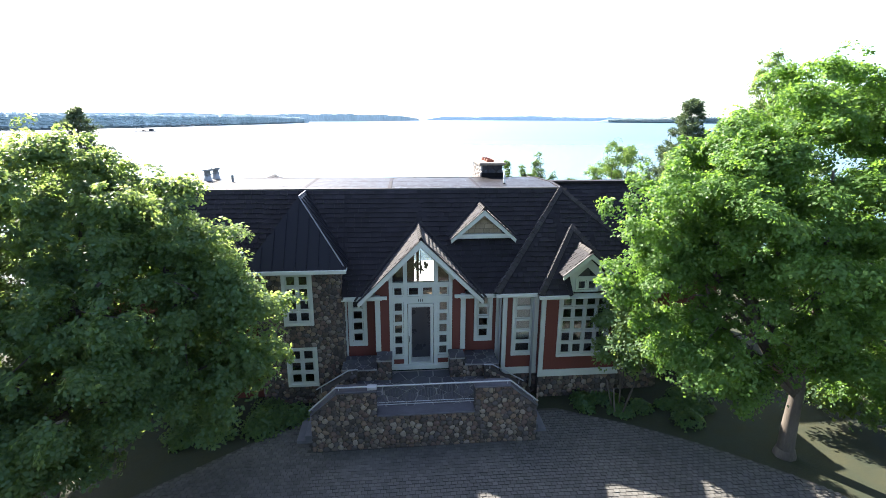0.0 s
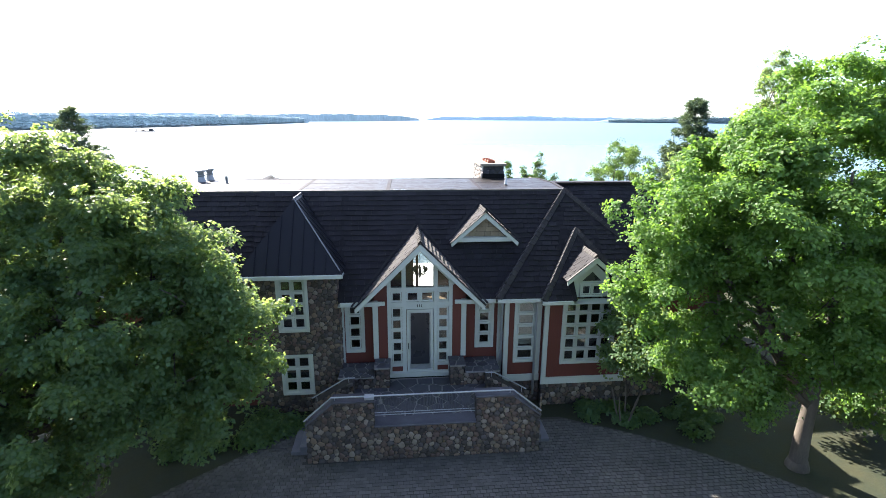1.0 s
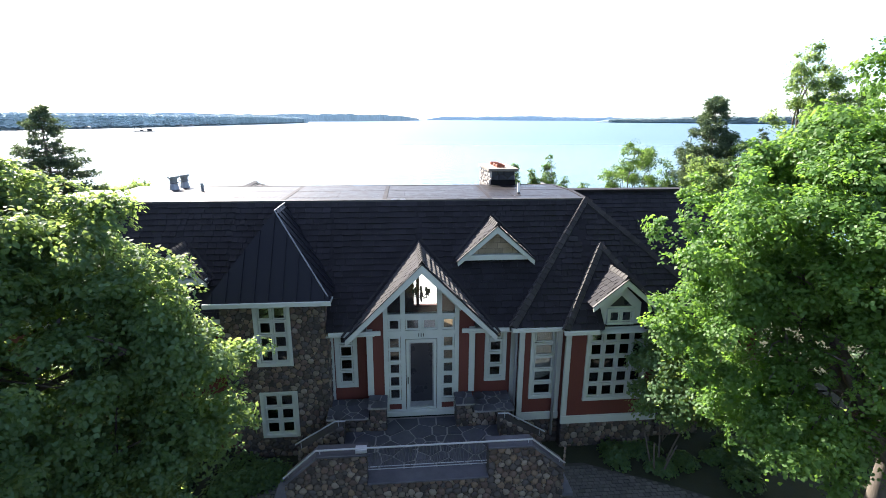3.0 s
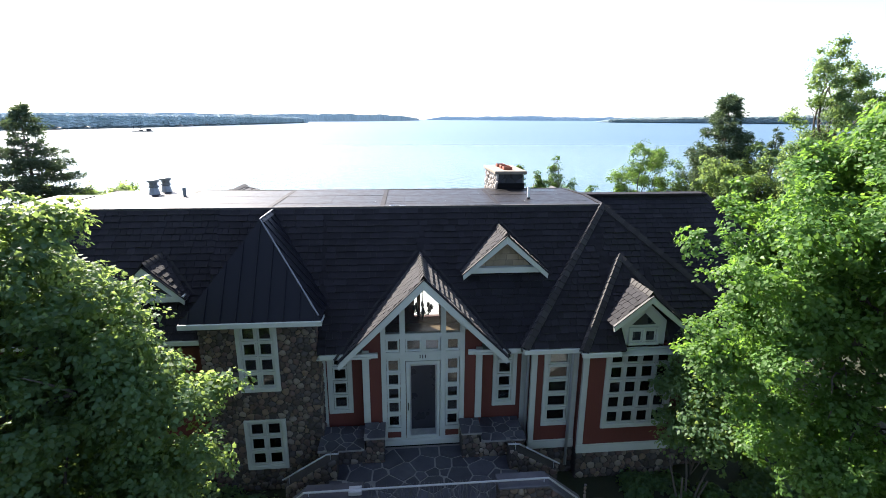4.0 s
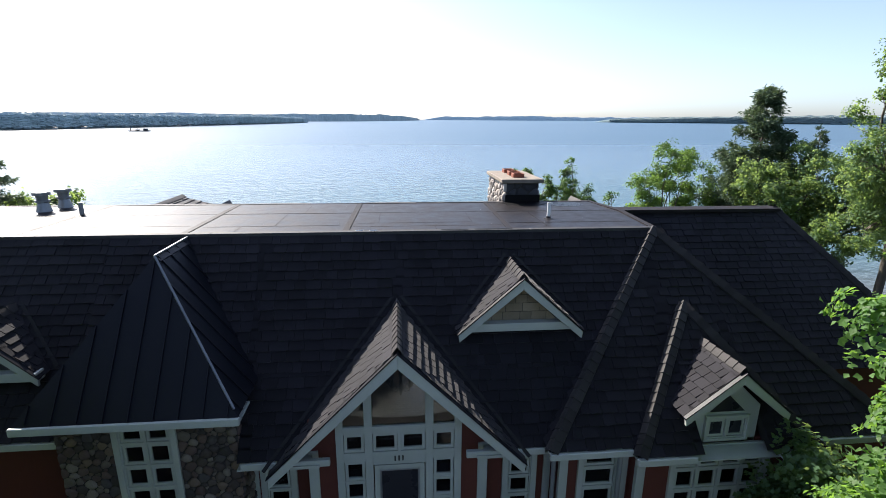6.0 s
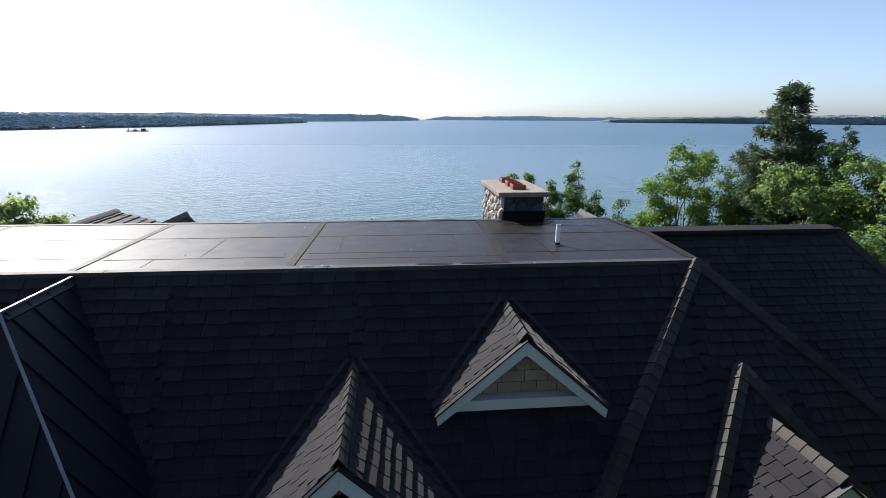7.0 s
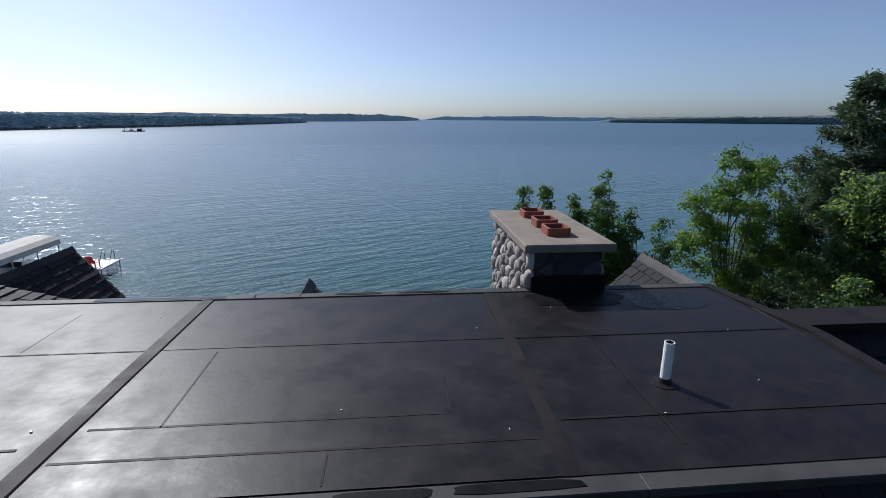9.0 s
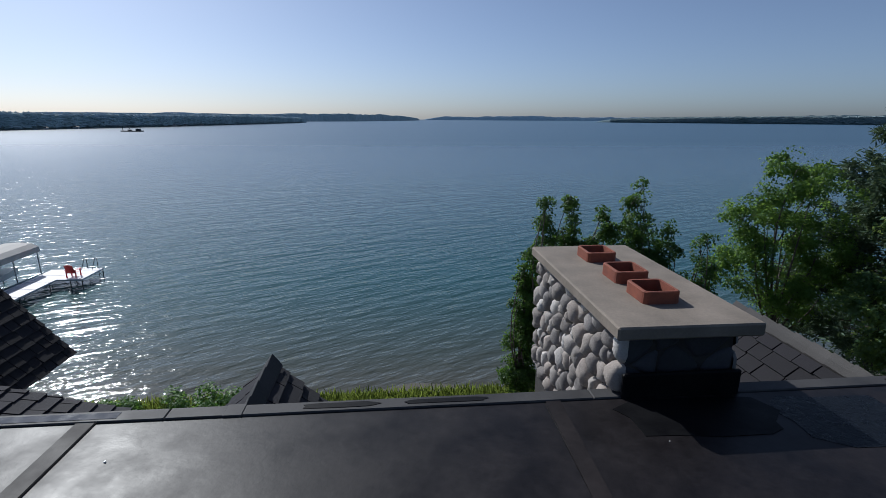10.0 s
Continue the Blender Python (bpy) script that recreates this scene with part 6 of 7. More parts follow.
# ---- flat roof details ----
def build_flat_roof():
    z = FLAT + 0.01
    lap = 4.58
    xs = [LEFT_END + 0.1, -7.45, -4.18, -0.95, 2.49, 5.62]
    for i, (a, b) in enumerate(zip(xs, xs[1:])):
        for j, (c, d) in enumerate(((EDGE_Y + 0.14, lap + 0.01), (lap - 0.01, REAR_Y - 0.11))):
            t = 0.005 + 0.003 * ((i + j) % 2) + 0.002 * j
            part("membrane_sheet", boxes((a, b - 0.012, c, d, z, z + t)), M["membrane"], flat)
    # lapped seams, with a bend where the slope of the roof changes
    for x, w in ((2.49, 0.12), (-1.02, 0.13), (-4.26, 0.13), (-7.5, 0.13)):
        bm = bmesh.new()
        for (xa, ya), (xb, yb) in (((x, EDGE_Y + 0.13), (x + 0.04, lap)), ((x + 0.04, lap), (x + 0.07, REAR_Y - 0.09))):
            prism(bm, [(xa - w / 2, ya, z + 0.009), (xa + w / 2, ya, z + 0.009), (xb + w / 2, yb, z + 0.009), (xb - w / 2, yb, z + 0.009)], (0, 0, 0.0025))
        part("seam_tape", bm, M["membrane_strip"], flat, "lapped seam tape")
    for x0, x1, y in ((-0.85, 1.75, 3.31), (-0.9, 2.4, 2.95), (-4.1, -1.2, 3.12), (2.6, 5.5, 3.16), (-7.3, -4.4, 3.24)):
        part("seam_tape", boxes((x0, x1, y - 0.012, y + 0.012, z + 0.009, z + 0.0105)), M["membrane_strip"], flat, "lapped seam tape")
    for x, y0, y1 in ((1.78, 3.33, 3.87), (1.78, 4.12, 4.5), (-0.35, 3.3, 4.5), (3.38, 2.8, 4.4), (-2.6, 3.2, 4.5), (-3.3, 2.65, 3.1), (-2.2, 4.62, 5.6), (0.9, 2.6, 2.9)):
        part("seam_tape", boxes((x - 0.007, x + 0.007, y0, y1, z + 0.009, z + 0.0105)), M["membrane_strip"], flat, "lapped seam tape")
    for x in (-0.945, -4.19):
        bm = bmesh.new()
        for (xa, ya), (xb, yb) in (((x, EDGE_Y + 0.13), (x + 0.04, lap)), ((x + 0.04, lap), (x + 0.07, REAR_Y - 0.09))):
            prism(bm, [(xa - 0.008, ya, z + 0.012), (xa + 0.008, ya, z + 0.012), (xb + 0.008, yb, z + 0.012), (xb - 0.008, yb, z + 0.012)], (0, 0, 0.0015))
        part("lap_sealant", bm, M["sealant"], flat, "black line of lap sealant")
    part("lap_sealant", boxes((LEFT_END + 0.1, 5.6, lap - 0.004, lap + 0.003, z + 0.0085, z + 0.0105)), M["sealant"], flat, "black line of lap sealant")
    # raised edge with metal, in lengths
    for k, x in enumerate([LEFT_END + 3.3 * i for i in range(5)]):
        x1 = min(x + 3.298, 5.7)
        part("edge_strip", soften(boxes((x, x1, EDGE_Y - 0.04, EDGE_Y + 0.11, z - 0.06, z + 0.022)), 0.006), M["edge_metal"], flat, "grey metal roof edge")
        part("edge_strip", soften(boxes((x, x1, REAR_Y - 0.09, REAR_Y + 0.05, z - 0.06, z + 0.018)), 0.008), M["edge_metal"], flat, "grey metal roof edge")
    bm = bmesh.new()
    beam(bm, (5.68, 2.46, z + 0.01), (5.86, 4.45, z + 0.01), 0.14, 0.024)
    part("edge_strip", bm, M["membrane_strip"], flat, "dark taped roof edge")
    bm = bmesh.new()
    beam(bm, (5.86, 4.45, z + 0.01), (5.6, REAR_Y, z + 0.01), 0.14, 0.024)
    part("edge_strip", bm, M["membrane_strip"], flat, "dark taped roof edge")
    part("ridge_strip", boxes((5.88, 10.55, 4.72, 5.2, 6.03, 6.11)), M["membrane_strip"], ROOF_FACES["wing"][0], "flat ridge strip")
    for x, y, w, d in ((1.3, EDGE_Y + 0.05, 0.3, 0.045), (2.1, EDGE_Y + 0.05, 0.42, 0.045), (0.9, REAR_Y - 0.02, 0.3, 0.035), (1.7, REAR_Y - 0.02, 0.35, 0.03)):
        patch(x, y, w, d, z + (0.026 if y < 4 else 0.022), "tar_patch", "dark tar patch", "tar", flat)
    # black tar blot that deepens the chimney's shadow, and a wet patch darkened likewise
    patch(3.62, 5.66, 0.62, 0.26, z + 0.014, "tar_patch", "black tar blot deepening the shadow at the chimney foot", "tar", flat)
    patch(4.72, 5.52, 0.52, 0.34, z + 0.013, "wet_patch", "wet rippled patch darkened as chimney shadow", "wet_roof_shade", flat)
    part("puddle", boxes((-2.3, -0.75, REAR_Y - 0.06, REAR_Y + 0.02, z + 0.018, z + 0.0205)), M["puddle"], flat, "water standing on the roof edge")
    part("joint_cover", soften(boxes((0.02, 0.16, REAR_Y - 0.1, REAR_Y + 0.055, z - 0.05, z + 0.024)), 0.004), M["edge_metal"], flat, "grey metal joint cover")
    # two pale rings of old mastic on the front edge
    for x in (-0.72, -0.42):
        bm = bmesh.new()
        tube(bm, [(x + 0.09 * math.cos(a), EDGE_Y + 0.055 + 0.025 * math.sin(a), z + 0.026) for a in (2 * math.pi * k / 14 for k in range(13))], [0.007] * 13, 5)
        part("mastic_ring", bm, M["pvc"], flat, "pale ring of mastic")
    rng = random.Random(5)
    for _ in range(12):
        x, y = rng.uniform(-3, 5.4), rng.uniform(2.7, 5.6)
        patch(x, y, rng.uniform(0.004, 0.009), rng.uniform(0.003, 0.007), z + 0.016, "debris", "", "pvc", flat)


def patch(x, y, w, d, z, name, label, material, parent):
    """A thin irregular blot."""
    rng = random.Random(int(1000 * (x + y)))
    bm = bmesh.new()
    pts = [(x + w * math.copysign(abs(math.cos(a)) ** 0.6, math.cos(a)) * rng.uniform(0.85, 1.1), y + d * math.copysign(abs(math.sin(a)) ** 0.6, math.sin(a)) * rng.uniform(0.85, 1.1), z) for a in (2 * math.pi * k / 16 for k in range(16))]
    prism(bm, pts, (0, 0, -0.008))
    return part(name, bm, M[material], parent, label)


# ---- drive ----
def drive_edge(x):
    """How far towards the house the paving reaches."""
    if x < -3.9:
        return -1.05 + (x + 3.9) * 0.8
    return -1.2 if x < 5.0 else -1.4 - 0.38 * (x - 5.0) - 0.05 * (x - 5.0) ** 2


def build_drive():
    outline = [(x, drive_edge(x), GROUND + 0.03) for x in [-12 + 0.8 * i for i in range(30)]] + [(11.2, -14, GROUND + 0.03), (-12, -14, GROUND + 0.03)]
    drive = single("pavement", prism(bmesh.new(), outline, (0, 0, -0.2)), M["bed"], "drive of small grey concrete pavers", "drive", "structure")
    rng = random.Random(9)
    l, w = 0.175, 0.135
    verts, faces, made = [], [], 0
    hw, hd = l / 2 - 0.006, w / 2 - 0.006
    bm = boxes((-hw, hw, -hd, hd, 0, 0.028))
    shared = mesh_of("paver", bm, M["paver"])
    rows = int(12.6 / w)
    for r in range(rows):
        y = -1.0 - r * w
        x = -9.5 + (0.5 * l if r % 2 else 0) + rng.uniform(0, 0.03)
        while x < 11.5:
            yy = y + 0.02 * math.sin(x * 0.7)
            if yy < drive_edge(x) - 0.1 and not (-3.55 < x < 3.65 and yy > PY0 - 0.06):
                if made < 300 and -2.6 < x < 2.6 and yy > -4.8:
                    made += 1
                    s = new("paver", shared)
                    s.matrix_local = pose(x, yy, GROUND + 0.026 + rng.uniform(-0.006, 0.006), rng.uniform(-1.5, 1.5), rng.uniform(-1.5, 1.5), rng.uniform(-2, 2))
                    s.parent = drive
                else:
                    k, z = len(verts), GROUND + 0.054 + rng.uniform(-0.007, 0.006)
                    a = hw * rng.uniform(0.93, 1.02)
                    tx, ty = rng.uniform(-0.004, 0.004), rng.uniform(-0.004, 0.004)
                    for dx, dy in ((-1, -1), (1, -1), (1, 1), (-1, 1)):
                        verts.append((x + a * dx, yy + hd * dy, GROUND + 0.02))
                    for dx, dy in ((-1, -1), (1, -1), (1, 1), (-1, 1)):
                        verts.append((x + 0.93 * a * dx, yy + 0.92 * hd * dy, z + tx * dx + ty * dy))
                    faces += [(k + 4, k + 5, k + 6, k + 7)] + [(k + i, k + (i + 1) % 4, k + 4 + (i + 1) % 4, k + 4 + i) for i in range(4)]
            x += l
    me = bpy.data.meshes.new("paver_field")
    me.from_pydata(verts, [], faces)
    me.materials.append(M["paver"])
    rest = new("paver_field", me)
    rest.parent = drive
    tagged(rest, kind="stuff")


# ---- rails on the stairs ----
def build_rails():
    y = -2.71
    for name, x0, x1, z0, z1 in (("cap_slab", -2.7, -1.44, 0.70, 0.76), ("cap_slab", 1.55, 2.72, 0.70, 0.76), ("cap_slab", -1.47, 1.58, -0.14, -0.08)):
        part(name, soften(boxes((x0, x1, PY0 - 0.03, PY1 + 0.03, z0, z1)), 0.012), M["slate_flag"], stairs, "blue slate capping")
    for a, b in (((-3.47, 0.03), (-2.66, 0.76)), ((3.57, 0.01), (2.68, 0.76))):
        bm = bmesh.new()
        beam(bm, (a[0], y, a[1]), (b[0], y, b[1] - 0.03), 0.46, 0.05, (0, 0, 1))
        part("cap_slab", bm, M["slate_flag"], stairs, "blue slate capping")
    rail = thing("handrail", (0, y, 0.8), "pale painted iron handrail along the parapet", "railing")
    bm = bmesh.new()
    pts = [(-3.52, y - 0.12, 0.12), (-2.7, y - 0.12, 0.86), (-1.45, y - 0.12, 0.86), (1.56, y - 0.12, 0.86), (2.7, y - 0.12, 0.86), (3.6, y - 0.12, 0.1)]
    tube(bm, pts, [0.024] * 6, 8)
    part("top_rail", bm, M["iron"], rail)
    for x, z in ((-3.4, 0.05), (-2.6, 0.74), (2.6, 0.74), (3.45, 0.05)):
        bm = bmesh.new()
        tube(bm, [(x, y - 0.12, z), (x, y - 0.12, z + 0.13)], [0.012] * 2, 6)
        part("post", bm, M["iron"], rail)
    part("bracket_box", soften(boxes((-1.74, -1.46, y - 0.2, y + 0.0, 0.77, 0.87)), 0.01), M["iron"], rail, "pale box at the end of the rail")
    panel = thing("railing_panel", (0.05, y, -0.08), "iron railing panel with twig-like bars", "railing")
    for z in (0.14, 0.22):
        bm = bmesh.new()
        tube(bm, [(-1.46, y, z), (1.57, y, z)], [0.012] * 2, 6)
        part("bottom_rail", bm, M["iron"], panel)
    rng = random.Random(4)
    for i in range(44):
        x = -1.42 + 2.95 * i / 43
        bm = bmesh.new()
        xx, pts = x, []
        for k in range(6):
            pts.append((xx, y + rng.uniform(-0.015, 0.015), 0.22 + 0.62 * k / 5))
            xx += rng.uniform(-0.03, 0.03)
        tube(bm, pts, [0.009] * 6, 5)
        if rng.random() < 0.6:
            q = pts[rng.randrange(1, 4)]
            tube(bm, [q, (q[0] + rng.choice((-1, 1)) * rng.uniform(0.06, 0.11), y, q[2] + rng.uniform(0.15, 0.25))], [0.007, 0.004], 5)
        part("twig_bar", bm, M["twig"], panel, "dull grey twig-shaped bar")
    for s in (-1, 1):
        r = thing("handrail", (2.9 * s, -1.05, 0.1), "pale iron handrail down the side stairs", "railing")
        bm = bmesh.new()
        tube(bm, [(2.15 * s, -1.2, 0.56), (2.45 * s, -1.2, 0.55), (3.56 * s, -1.2, -0.12)], [0.022] * 3, 8)
        part("top_rail", bm, M["iron"], r)
        for x, z in ((2.35, 0.4), (3.4, -0.26)):
            bm = bmesh.new()
            tube(bm, [(x * s, -1.2, z), (x * s, -1.2, z + 0.2)], [0.011] * 2, 6)
            part("post", bm, M["iron"], r)
    # number plate over the door, as plain bars
    for x in (-0.08, -0.01, 0.06):
        part("number_bar", boxes((x + 0.02, x + 0.045, -0.052, -0.041, 2.49, 2.59)), M["dark"], house)


# ---- chandelier in the hall ----
def build_chandelier():
    x, y, z = 0.08, 0.95, 3.45
    ch = thing("chandelier", (x, y, z), "dark iron chandelier hanging in the entry hall", "chandelier")
    bm = bmesh.new()
    tube(bm, [(x, y, z - 0.25), (x, y, z - 0.1), (x, y, z + 0.25)], [0.015, 0.045, 0.018], 10)
    part("body", bm, M["dark"], ch)
    bm = bmesh.new()
    tube(bm, [(x, y, z + 0.2), (x, y, main_z(y) - 0.25)], [0.008] * 2, 5)
    part("chain", bm, M["dark"], ch)
    for k in range(8):
        a = 2 * math.pi * k / 8
        d = Vector((math.cos(a), math.sin(a), 0))
        c = Vector((x, y, z))
        bm = bmesh.new()
        tube(bm, [c, c + d * 0.11 + Vector((0, 0, -0.12)), c + d * 0.22 + Vector((0, 0, -0.06)), c + d * 0.24 + Vector((0, 0, 0.06))], [0.012] * 4, 6)
        arm = part("arm", bm, M["dark"], ch)
        bm = bmesh.new()
        tube(bm, [c + d * 0.24 + Vector((0, 0, 0.04)), c + d * 0.24 + Vector((0, 0, 0.17))], [0.05, 0.03], 8)
        part("shade", bm, M["dark"], arm)


# ---- dock, boat lift, chair, barge ----
def build_waterfront():
    z = -3.5
    dock = thing("dock", (-24.6, 38.5, z), "pale aluminium dock on legs with an L-shaped end", "dock")
    for x0, x1, y0, y1 in [(-26.1, -24.1, 33.0 + 1.6 * i, 33.0 + 1.6 * i + 1.57) for i in range(6)] + [(-24.08, -22.3, 39.9, 41.4), (-24.08, -22.3, 41.43, 42.8)]:
        part("deck_section", soften(boxes((x0, x1, y0, y1, z - 0.12, z)), 0.01), M["deck"], dock)
    for x, y in [(x, y) for x in (-26.05, -24.15) for y in (33.4, 36.2, 39.2, 42.2)] + [(-22.35, 40.0), (-22.35, 42.7), (-23.2, 40.0)]:
        bm = bmesh.new()
        tube(bm, [(x, y, z + 0.02), (x, y, WATER - 1.0)], [0.035] * 2, 8)
        part("leg", bm, M["dark"], dock)
        bm = bmesh.new()
        tube(bm, [(x, y, z - 0.7), (x + (0.5 if x < -24.5 else -0.5), y, z - 0.1)], [0.02] * 2, 6)
        part("brace", bm, M["dark"], dock)
    ladder = thing("dock_ladder", (-23.2, 42.9, z), "dark metal swim ladder at the dock's end", "ladder")
    for x in (-23.7, -22.9):
        bm = bmesh.new()
        tube(bm, [(x, 42.3, z), (x, 42.9, z + 0.85), (x, 43.1, z + 0.7), (x, 43.1, WATER - 0.5)], [0.025] * 4, 6)
        part("rail", bm, M["dark"], ladder)
    for k in range(4):
        bm = bmesh.new()
        tube(bm, [(-23.7, 43.1, WATER - 0.2 + 0.28 * k), (-22.9, 43.1, WATER - 0.2 + 0.28 * k)], [0.02] * 2, 6)
        part("rung", bm, M["dark"], ladder)
    cx, cy = -23.3, 40.7
    chair = thing("garden_chair", (cx, cy, z), "red plastic slatted garden chair on the dock", "chair")
    for i in range(5):
        part("seat_slat", soften(boxes((cx - 0.28, cx + 0.28, cy - 0.28 + 0.11 * i, cy - 0.19 + 0.11 * i, z + 0.36 - 0.02 * i, z + 0.385 - 0.02 * i)), 0.006), M["red_plastic"], chair)
    for i in range(5):
        x = cx - 0.24 + 0.12 * i
        h = 0.62 + 0.1 * math.sin(math.pi * (i + 0.5) / 5)
        bm = bmesh.new()
        beam(bm, (x, cy - 0.26, z + 0.32), (x * 1.0, cy - 0.5, z + 0.32 + h), 0.105, 0.03, (0, 1, 0.3))
        part("back_slat", bm, M["red_plastic"], chair)
    for s in (-1, 1):
        part("armrest", soften(boxes((cx + s * 0.36 - 0.07, cx + s * 0.36 + 0.07, cy - 0.35, cy + 0.35, z + 0.55, z + 0.58)), 0.008), M["red_plastic"], chair)
        for y in (-0.3, 0.28):
            part("leg", soften(boxes((cx + s * 0.33 - 0.035, cx + s * 0.33 + 0.035, cy + y - 0.04, cy + y + 0.04, z, z + 0.55)), 0.006), M["red_plastic"], chair)
    # boat lift
    lx0, lx1, ly0, ly1, top = -29.6, -26.6, 34.5, 42.5, -1.2
    lift = thing("boat_lift", (-28.1, 38.5, WATER), "boat lift with a long grey canvas canopy", "boat lift")
    bm = bmesh.new()
    arc = [(lx0, top - 0.75), (lx0 + 0.05, top - 0.35), (lx0 + 0.5, top - 0.08), (lx0 + 1.5, top), (lx1 - 0.5, top - 0.08), (lx1 - 0.05, top - 0.35), (lx1, top - 0.75)]
    prism(bm, [(x, ly0, zz) for x, zz in arc], (0, ly1 - ly0, 0))
    part("canopy", bm, M["canvas"], lift, "grey canvas canopy")
    for x in (lx0 + 0.05, lx1 - 0.05):
        for y in (ly0 + 0.3, ly0 + 2.6, ly0 + 5.2, ly1 - 0.3):
            bm = bmesh.new()
            tube(bm, [(x, y, WATER - 1.0), (x, y, top - 0.5)], [0.045] * 2, 8)
            part("post", bm, M["galv"], lift)
        bm = bmesh.new()
        beam(bm, (x, ly0, WATER + 0.5), (x, ly1, WATER + 0.5), 0.1, 0.14)
        part("rail", bm, M["galv"], lift)
    boat = thing("motor_boat", (-28.1, 38.5, WATER + 0.5), "white motor boat resting in the lift", "boat")
    bm = bmesh.new()
    secs = []
    for y, w, d in ((35.2, 0.95, 0.7), (37.5, 1.05, 0.75), (39.8, 0.9, 0.75), (41.2, 0.45, 0.7), (41.9, 0.05, 0.55)):
        secs.append([bm.verts.new((-28.1 + sx * w, y, WATER + 0.6 + zz * d)) for sx, zz in ((-1, 1.0), (-0.85, 0.35), (0, 0.0), (0.85, 0.35), (1, 1.0))])
    for a, b in zip(secs, secs[1:]):
        for i in range(4):
            bm.faces.new((a[i], b[i], b[i + 1], a[i + 1]))
        bm.faces.new((a[4], b[4], b[0], a[0]))
    bm.faces.new(secs[0])
    part("hull", bm, M["pvc"], boat, "white hull")
    bm = bmesh.new()
    beam(bm, (-28.9, 38.8, WATER + 1.5), (-27.3, 38.8, WATER + 1.5), 0.05, 0.5, (0, 0.5, 1))
    part("windscreen", bm, M["screen"], boat)
    # barge out on the water
    bx, by = -222.8, 456.4
    barge = thing("work_barge", (bx, by, WATER), "distant dark work barge with a small crane", "boat")
    part("hull", boxes((bx - 8, bx + 8, by - 3, by + 3, WATER - 0.3, WATER + 0.9)), M["dark"], barge)
    part("cabin", soften(boxes((bx + 3.5, bx + 6.5, by - 1.5, by + 1.5, WATER + 0.9, WATER + 2.5)), 0.1), M["screen"], barge)
    part("winch", boxes((bx - 3, bx - 0.5, by - 1.2, by + 1.2, WATER + 0.9, WATER + 1.7)), M["dark"], barge)
    bm = bmesh.new()
    tube(bm, [(bx - 7.5, by, WATER + 0.9), (bx - 7.5, by, WATER + 4.5)], [0.3, 0.2], 6)
    part("mast", bm, M["dark"], barge)
    bm = bmesh.new()
    tube(bm, [(bx - 1.5, by, WATER + 2.2), (bx - 4.5, by, WATER + 5.0)], [0.25, 0.15], 6)
    part("jib", bm, M["dark"], barge)


# ---- low planting ----
def bush(name, label, x, y, z, blobs, count, leaf, material, seed):
    nrng = np.random.default_rng(seed)
    b = np.array(blobs, float)
    k = nrng.integers(len(b), size=count)
    d = nrng.normal(size=(count, 3))
    d[:, 2] = abs(d[:, 2])
    d /= np.linalg.norm(d, axis=1)[:, None]
    at = b[k, :3] + d * b[k, 3:6] * (0.55 + 0.5 * nrng.random((count, 1)))
    me = leaves_mesh(name, at, d + np.array([0, 0, 0.7]) + 0.5 * nrng.normal(size=(count, 3)), leaf * (0.6 + 0.8 * nrng.random(count)), M[material], seed)
    me.transform(Matrix.Translation((-x, -y, -z)))
    ob = new(name, me)
    ob.location = (x, y, z)
    return tagged(ob, label, "bush")


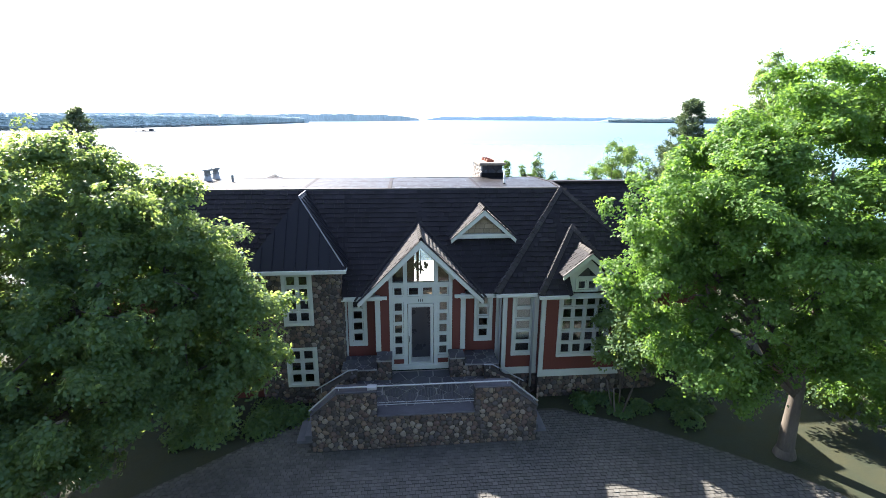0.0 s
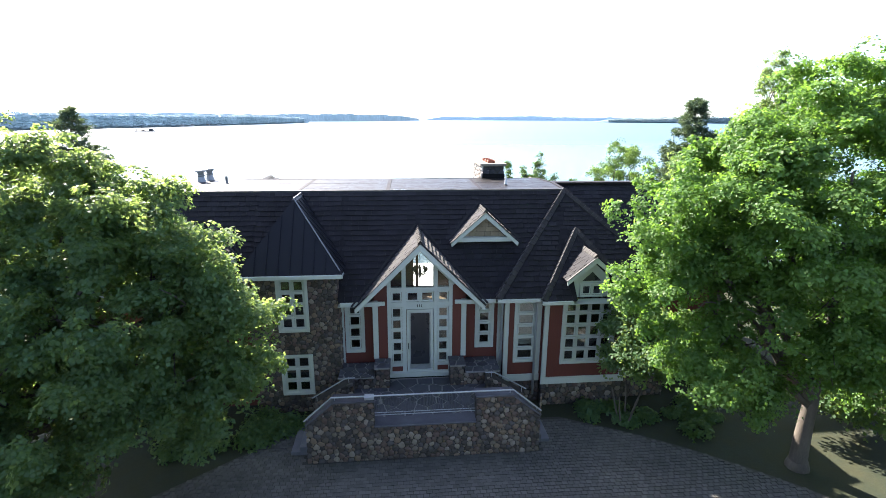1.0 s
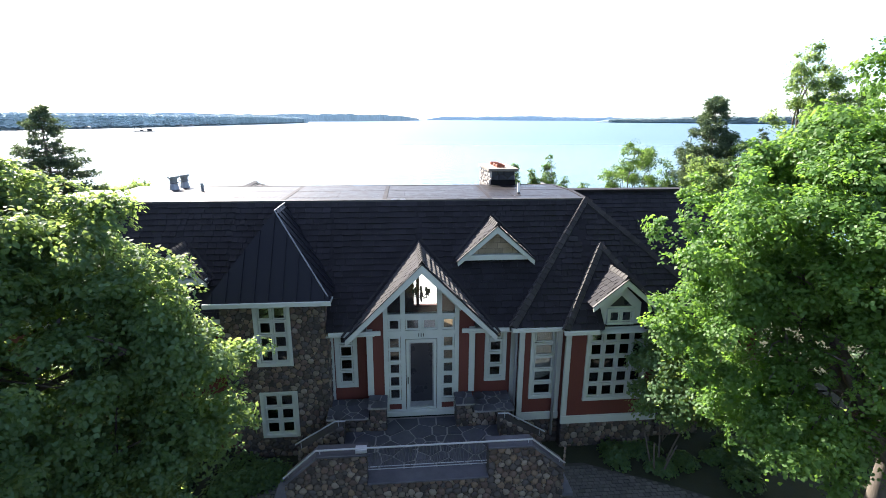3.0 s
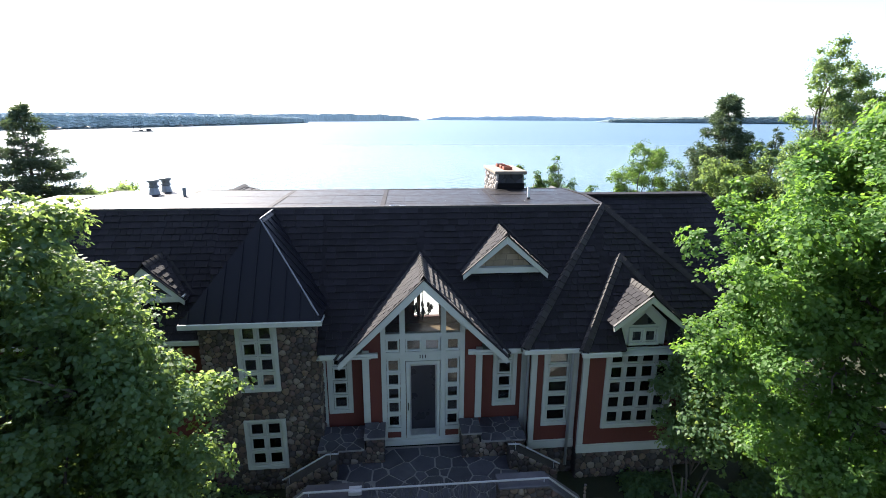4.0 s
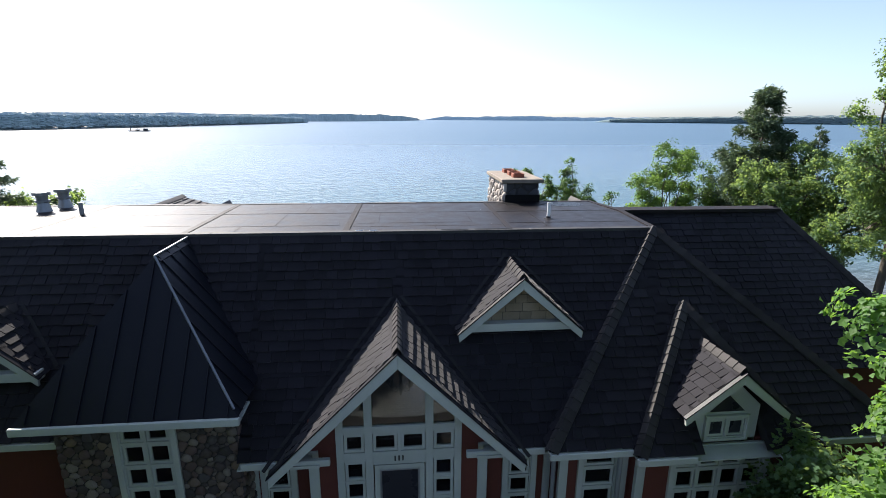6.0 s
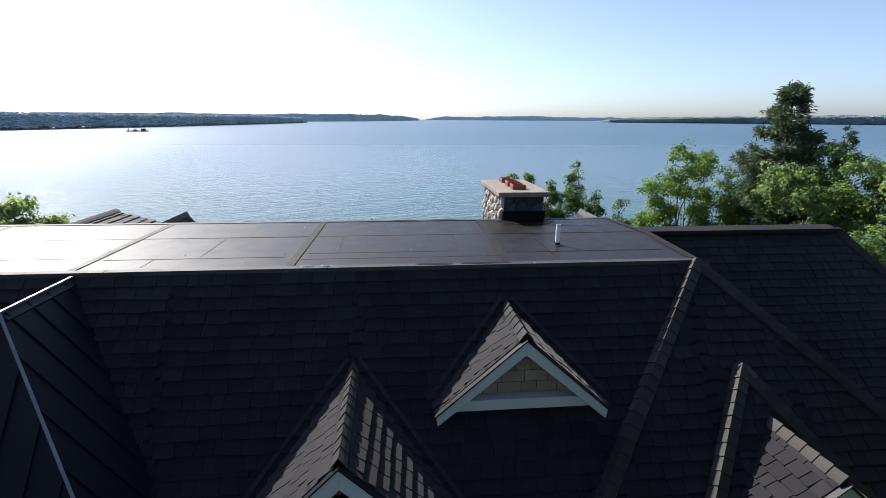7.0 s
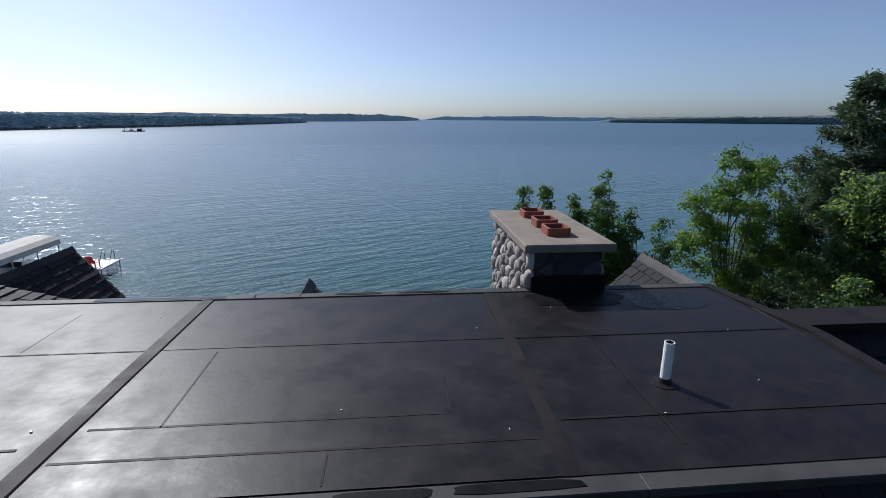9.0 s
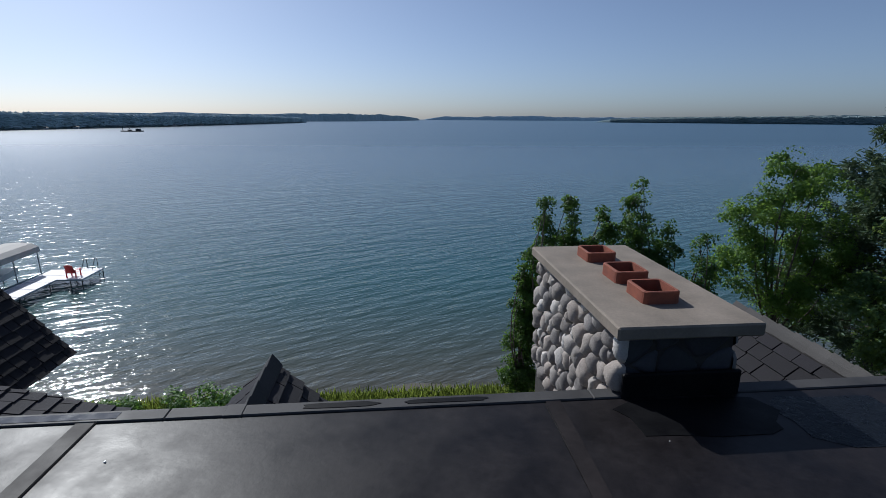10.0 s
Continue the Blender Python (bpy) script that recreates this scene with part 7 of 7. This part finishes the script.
def build_planting():
    rng = random.Random(6)
    for x0, x1, y0, y1, h, count, label, mat_, sd in ((-8.5, -3.7, -2.2, -0.5, 0.55, 9000, "low dark planting bed along the stone tower", "maple_dark", 61), (4.2, 10.0, -2.6, -0.7, 0.4, 8000, "low dark planting bed under the bay", "maple_dark", 62)):
        bl = []
        for _ in range(26):
            x, y = rng.uniform(x0, x1), rng.uniform(y0, y1)
            if y > drive_edge(x) + 0.15:
                bl.append((x, y, GROUND + 0.05, rng.uniform(0.35, 0.7), rng.uniform(0.3, 0.55), h * rng.uniform(0.5, 1.1)))
        bush("planting_bed", label, (x0 + x1) / 2, (y0 + y1) / 2, GROUND, bl, count, 0.1, mat_, sd)
    # bank above the beach
    for x0, x1, y, h, label, mat_, sd in ((-12.0, -5.5, 22.2, 1.1, "leafy shrubs on the bank above the beach", "maple", 63), (9.5, 14.0, 20.5, 1.2, "tangled shrubs on the bank", "maple_dark", 64), (14.0, 22.0, 17.0, 1.6, "dark shrubs behind the side wing", "maple_dark", 65)):
        bl = [(rng.uniform(x0, x1), y + rng.uniform(-1.0, 0.6), ground_height(0, y) + 0.1, rng.uniform(0.5, 0.9), rng.uniform(0.4, 0.7), h * rng.uniform(0.6, 1.1)) for _ in range(16)]
        bush("shrub_bank", label, (x0 + x1) / 2, y, ground_height(0, y), bl, 7000, 0.13, mat_, sd)
    # tall grass along the top of the beach
    n = 26000
    nrng = np.random.default_rng(66)
    x, y = nrng.uniform(-14, 13, n), 20.5 + 2.5 * nrng.random(n)
    at = np.stack([x, y, np.array([ground_height(0, v) for v in y])], 1)
    me = leaves_mesh("tall_grass", at, nrng.normal(size=(n, 3)) * np.array([1, 1, 0.15]), 0.46 * (0.6 + 0.7 * nrng.random(n)), M["grass_blade"], 66, 0.12)
    v = np.empty(len(me.vertices) * 3)
    me.vertices.foreach_get("co", v)
    v = v.reshape(-1, len(LEAF), 3)
    low = v[:, :1, 2:3]
    v[:, :, 2:3] = low + abs(v[:, :, 2:3] - low) * 1.2
    me.vertices.foreach_set("co", v.reshape(-1))
    tagged(new("tall_grass", me), "bright tall grass along the top of the beach", "grass", kind="stuff")


build_flat_roof()
build_rails()
build_chandelier()
build_waterfront()
build_planting()
build_stones()
build_roof_pieces()
build_drive()
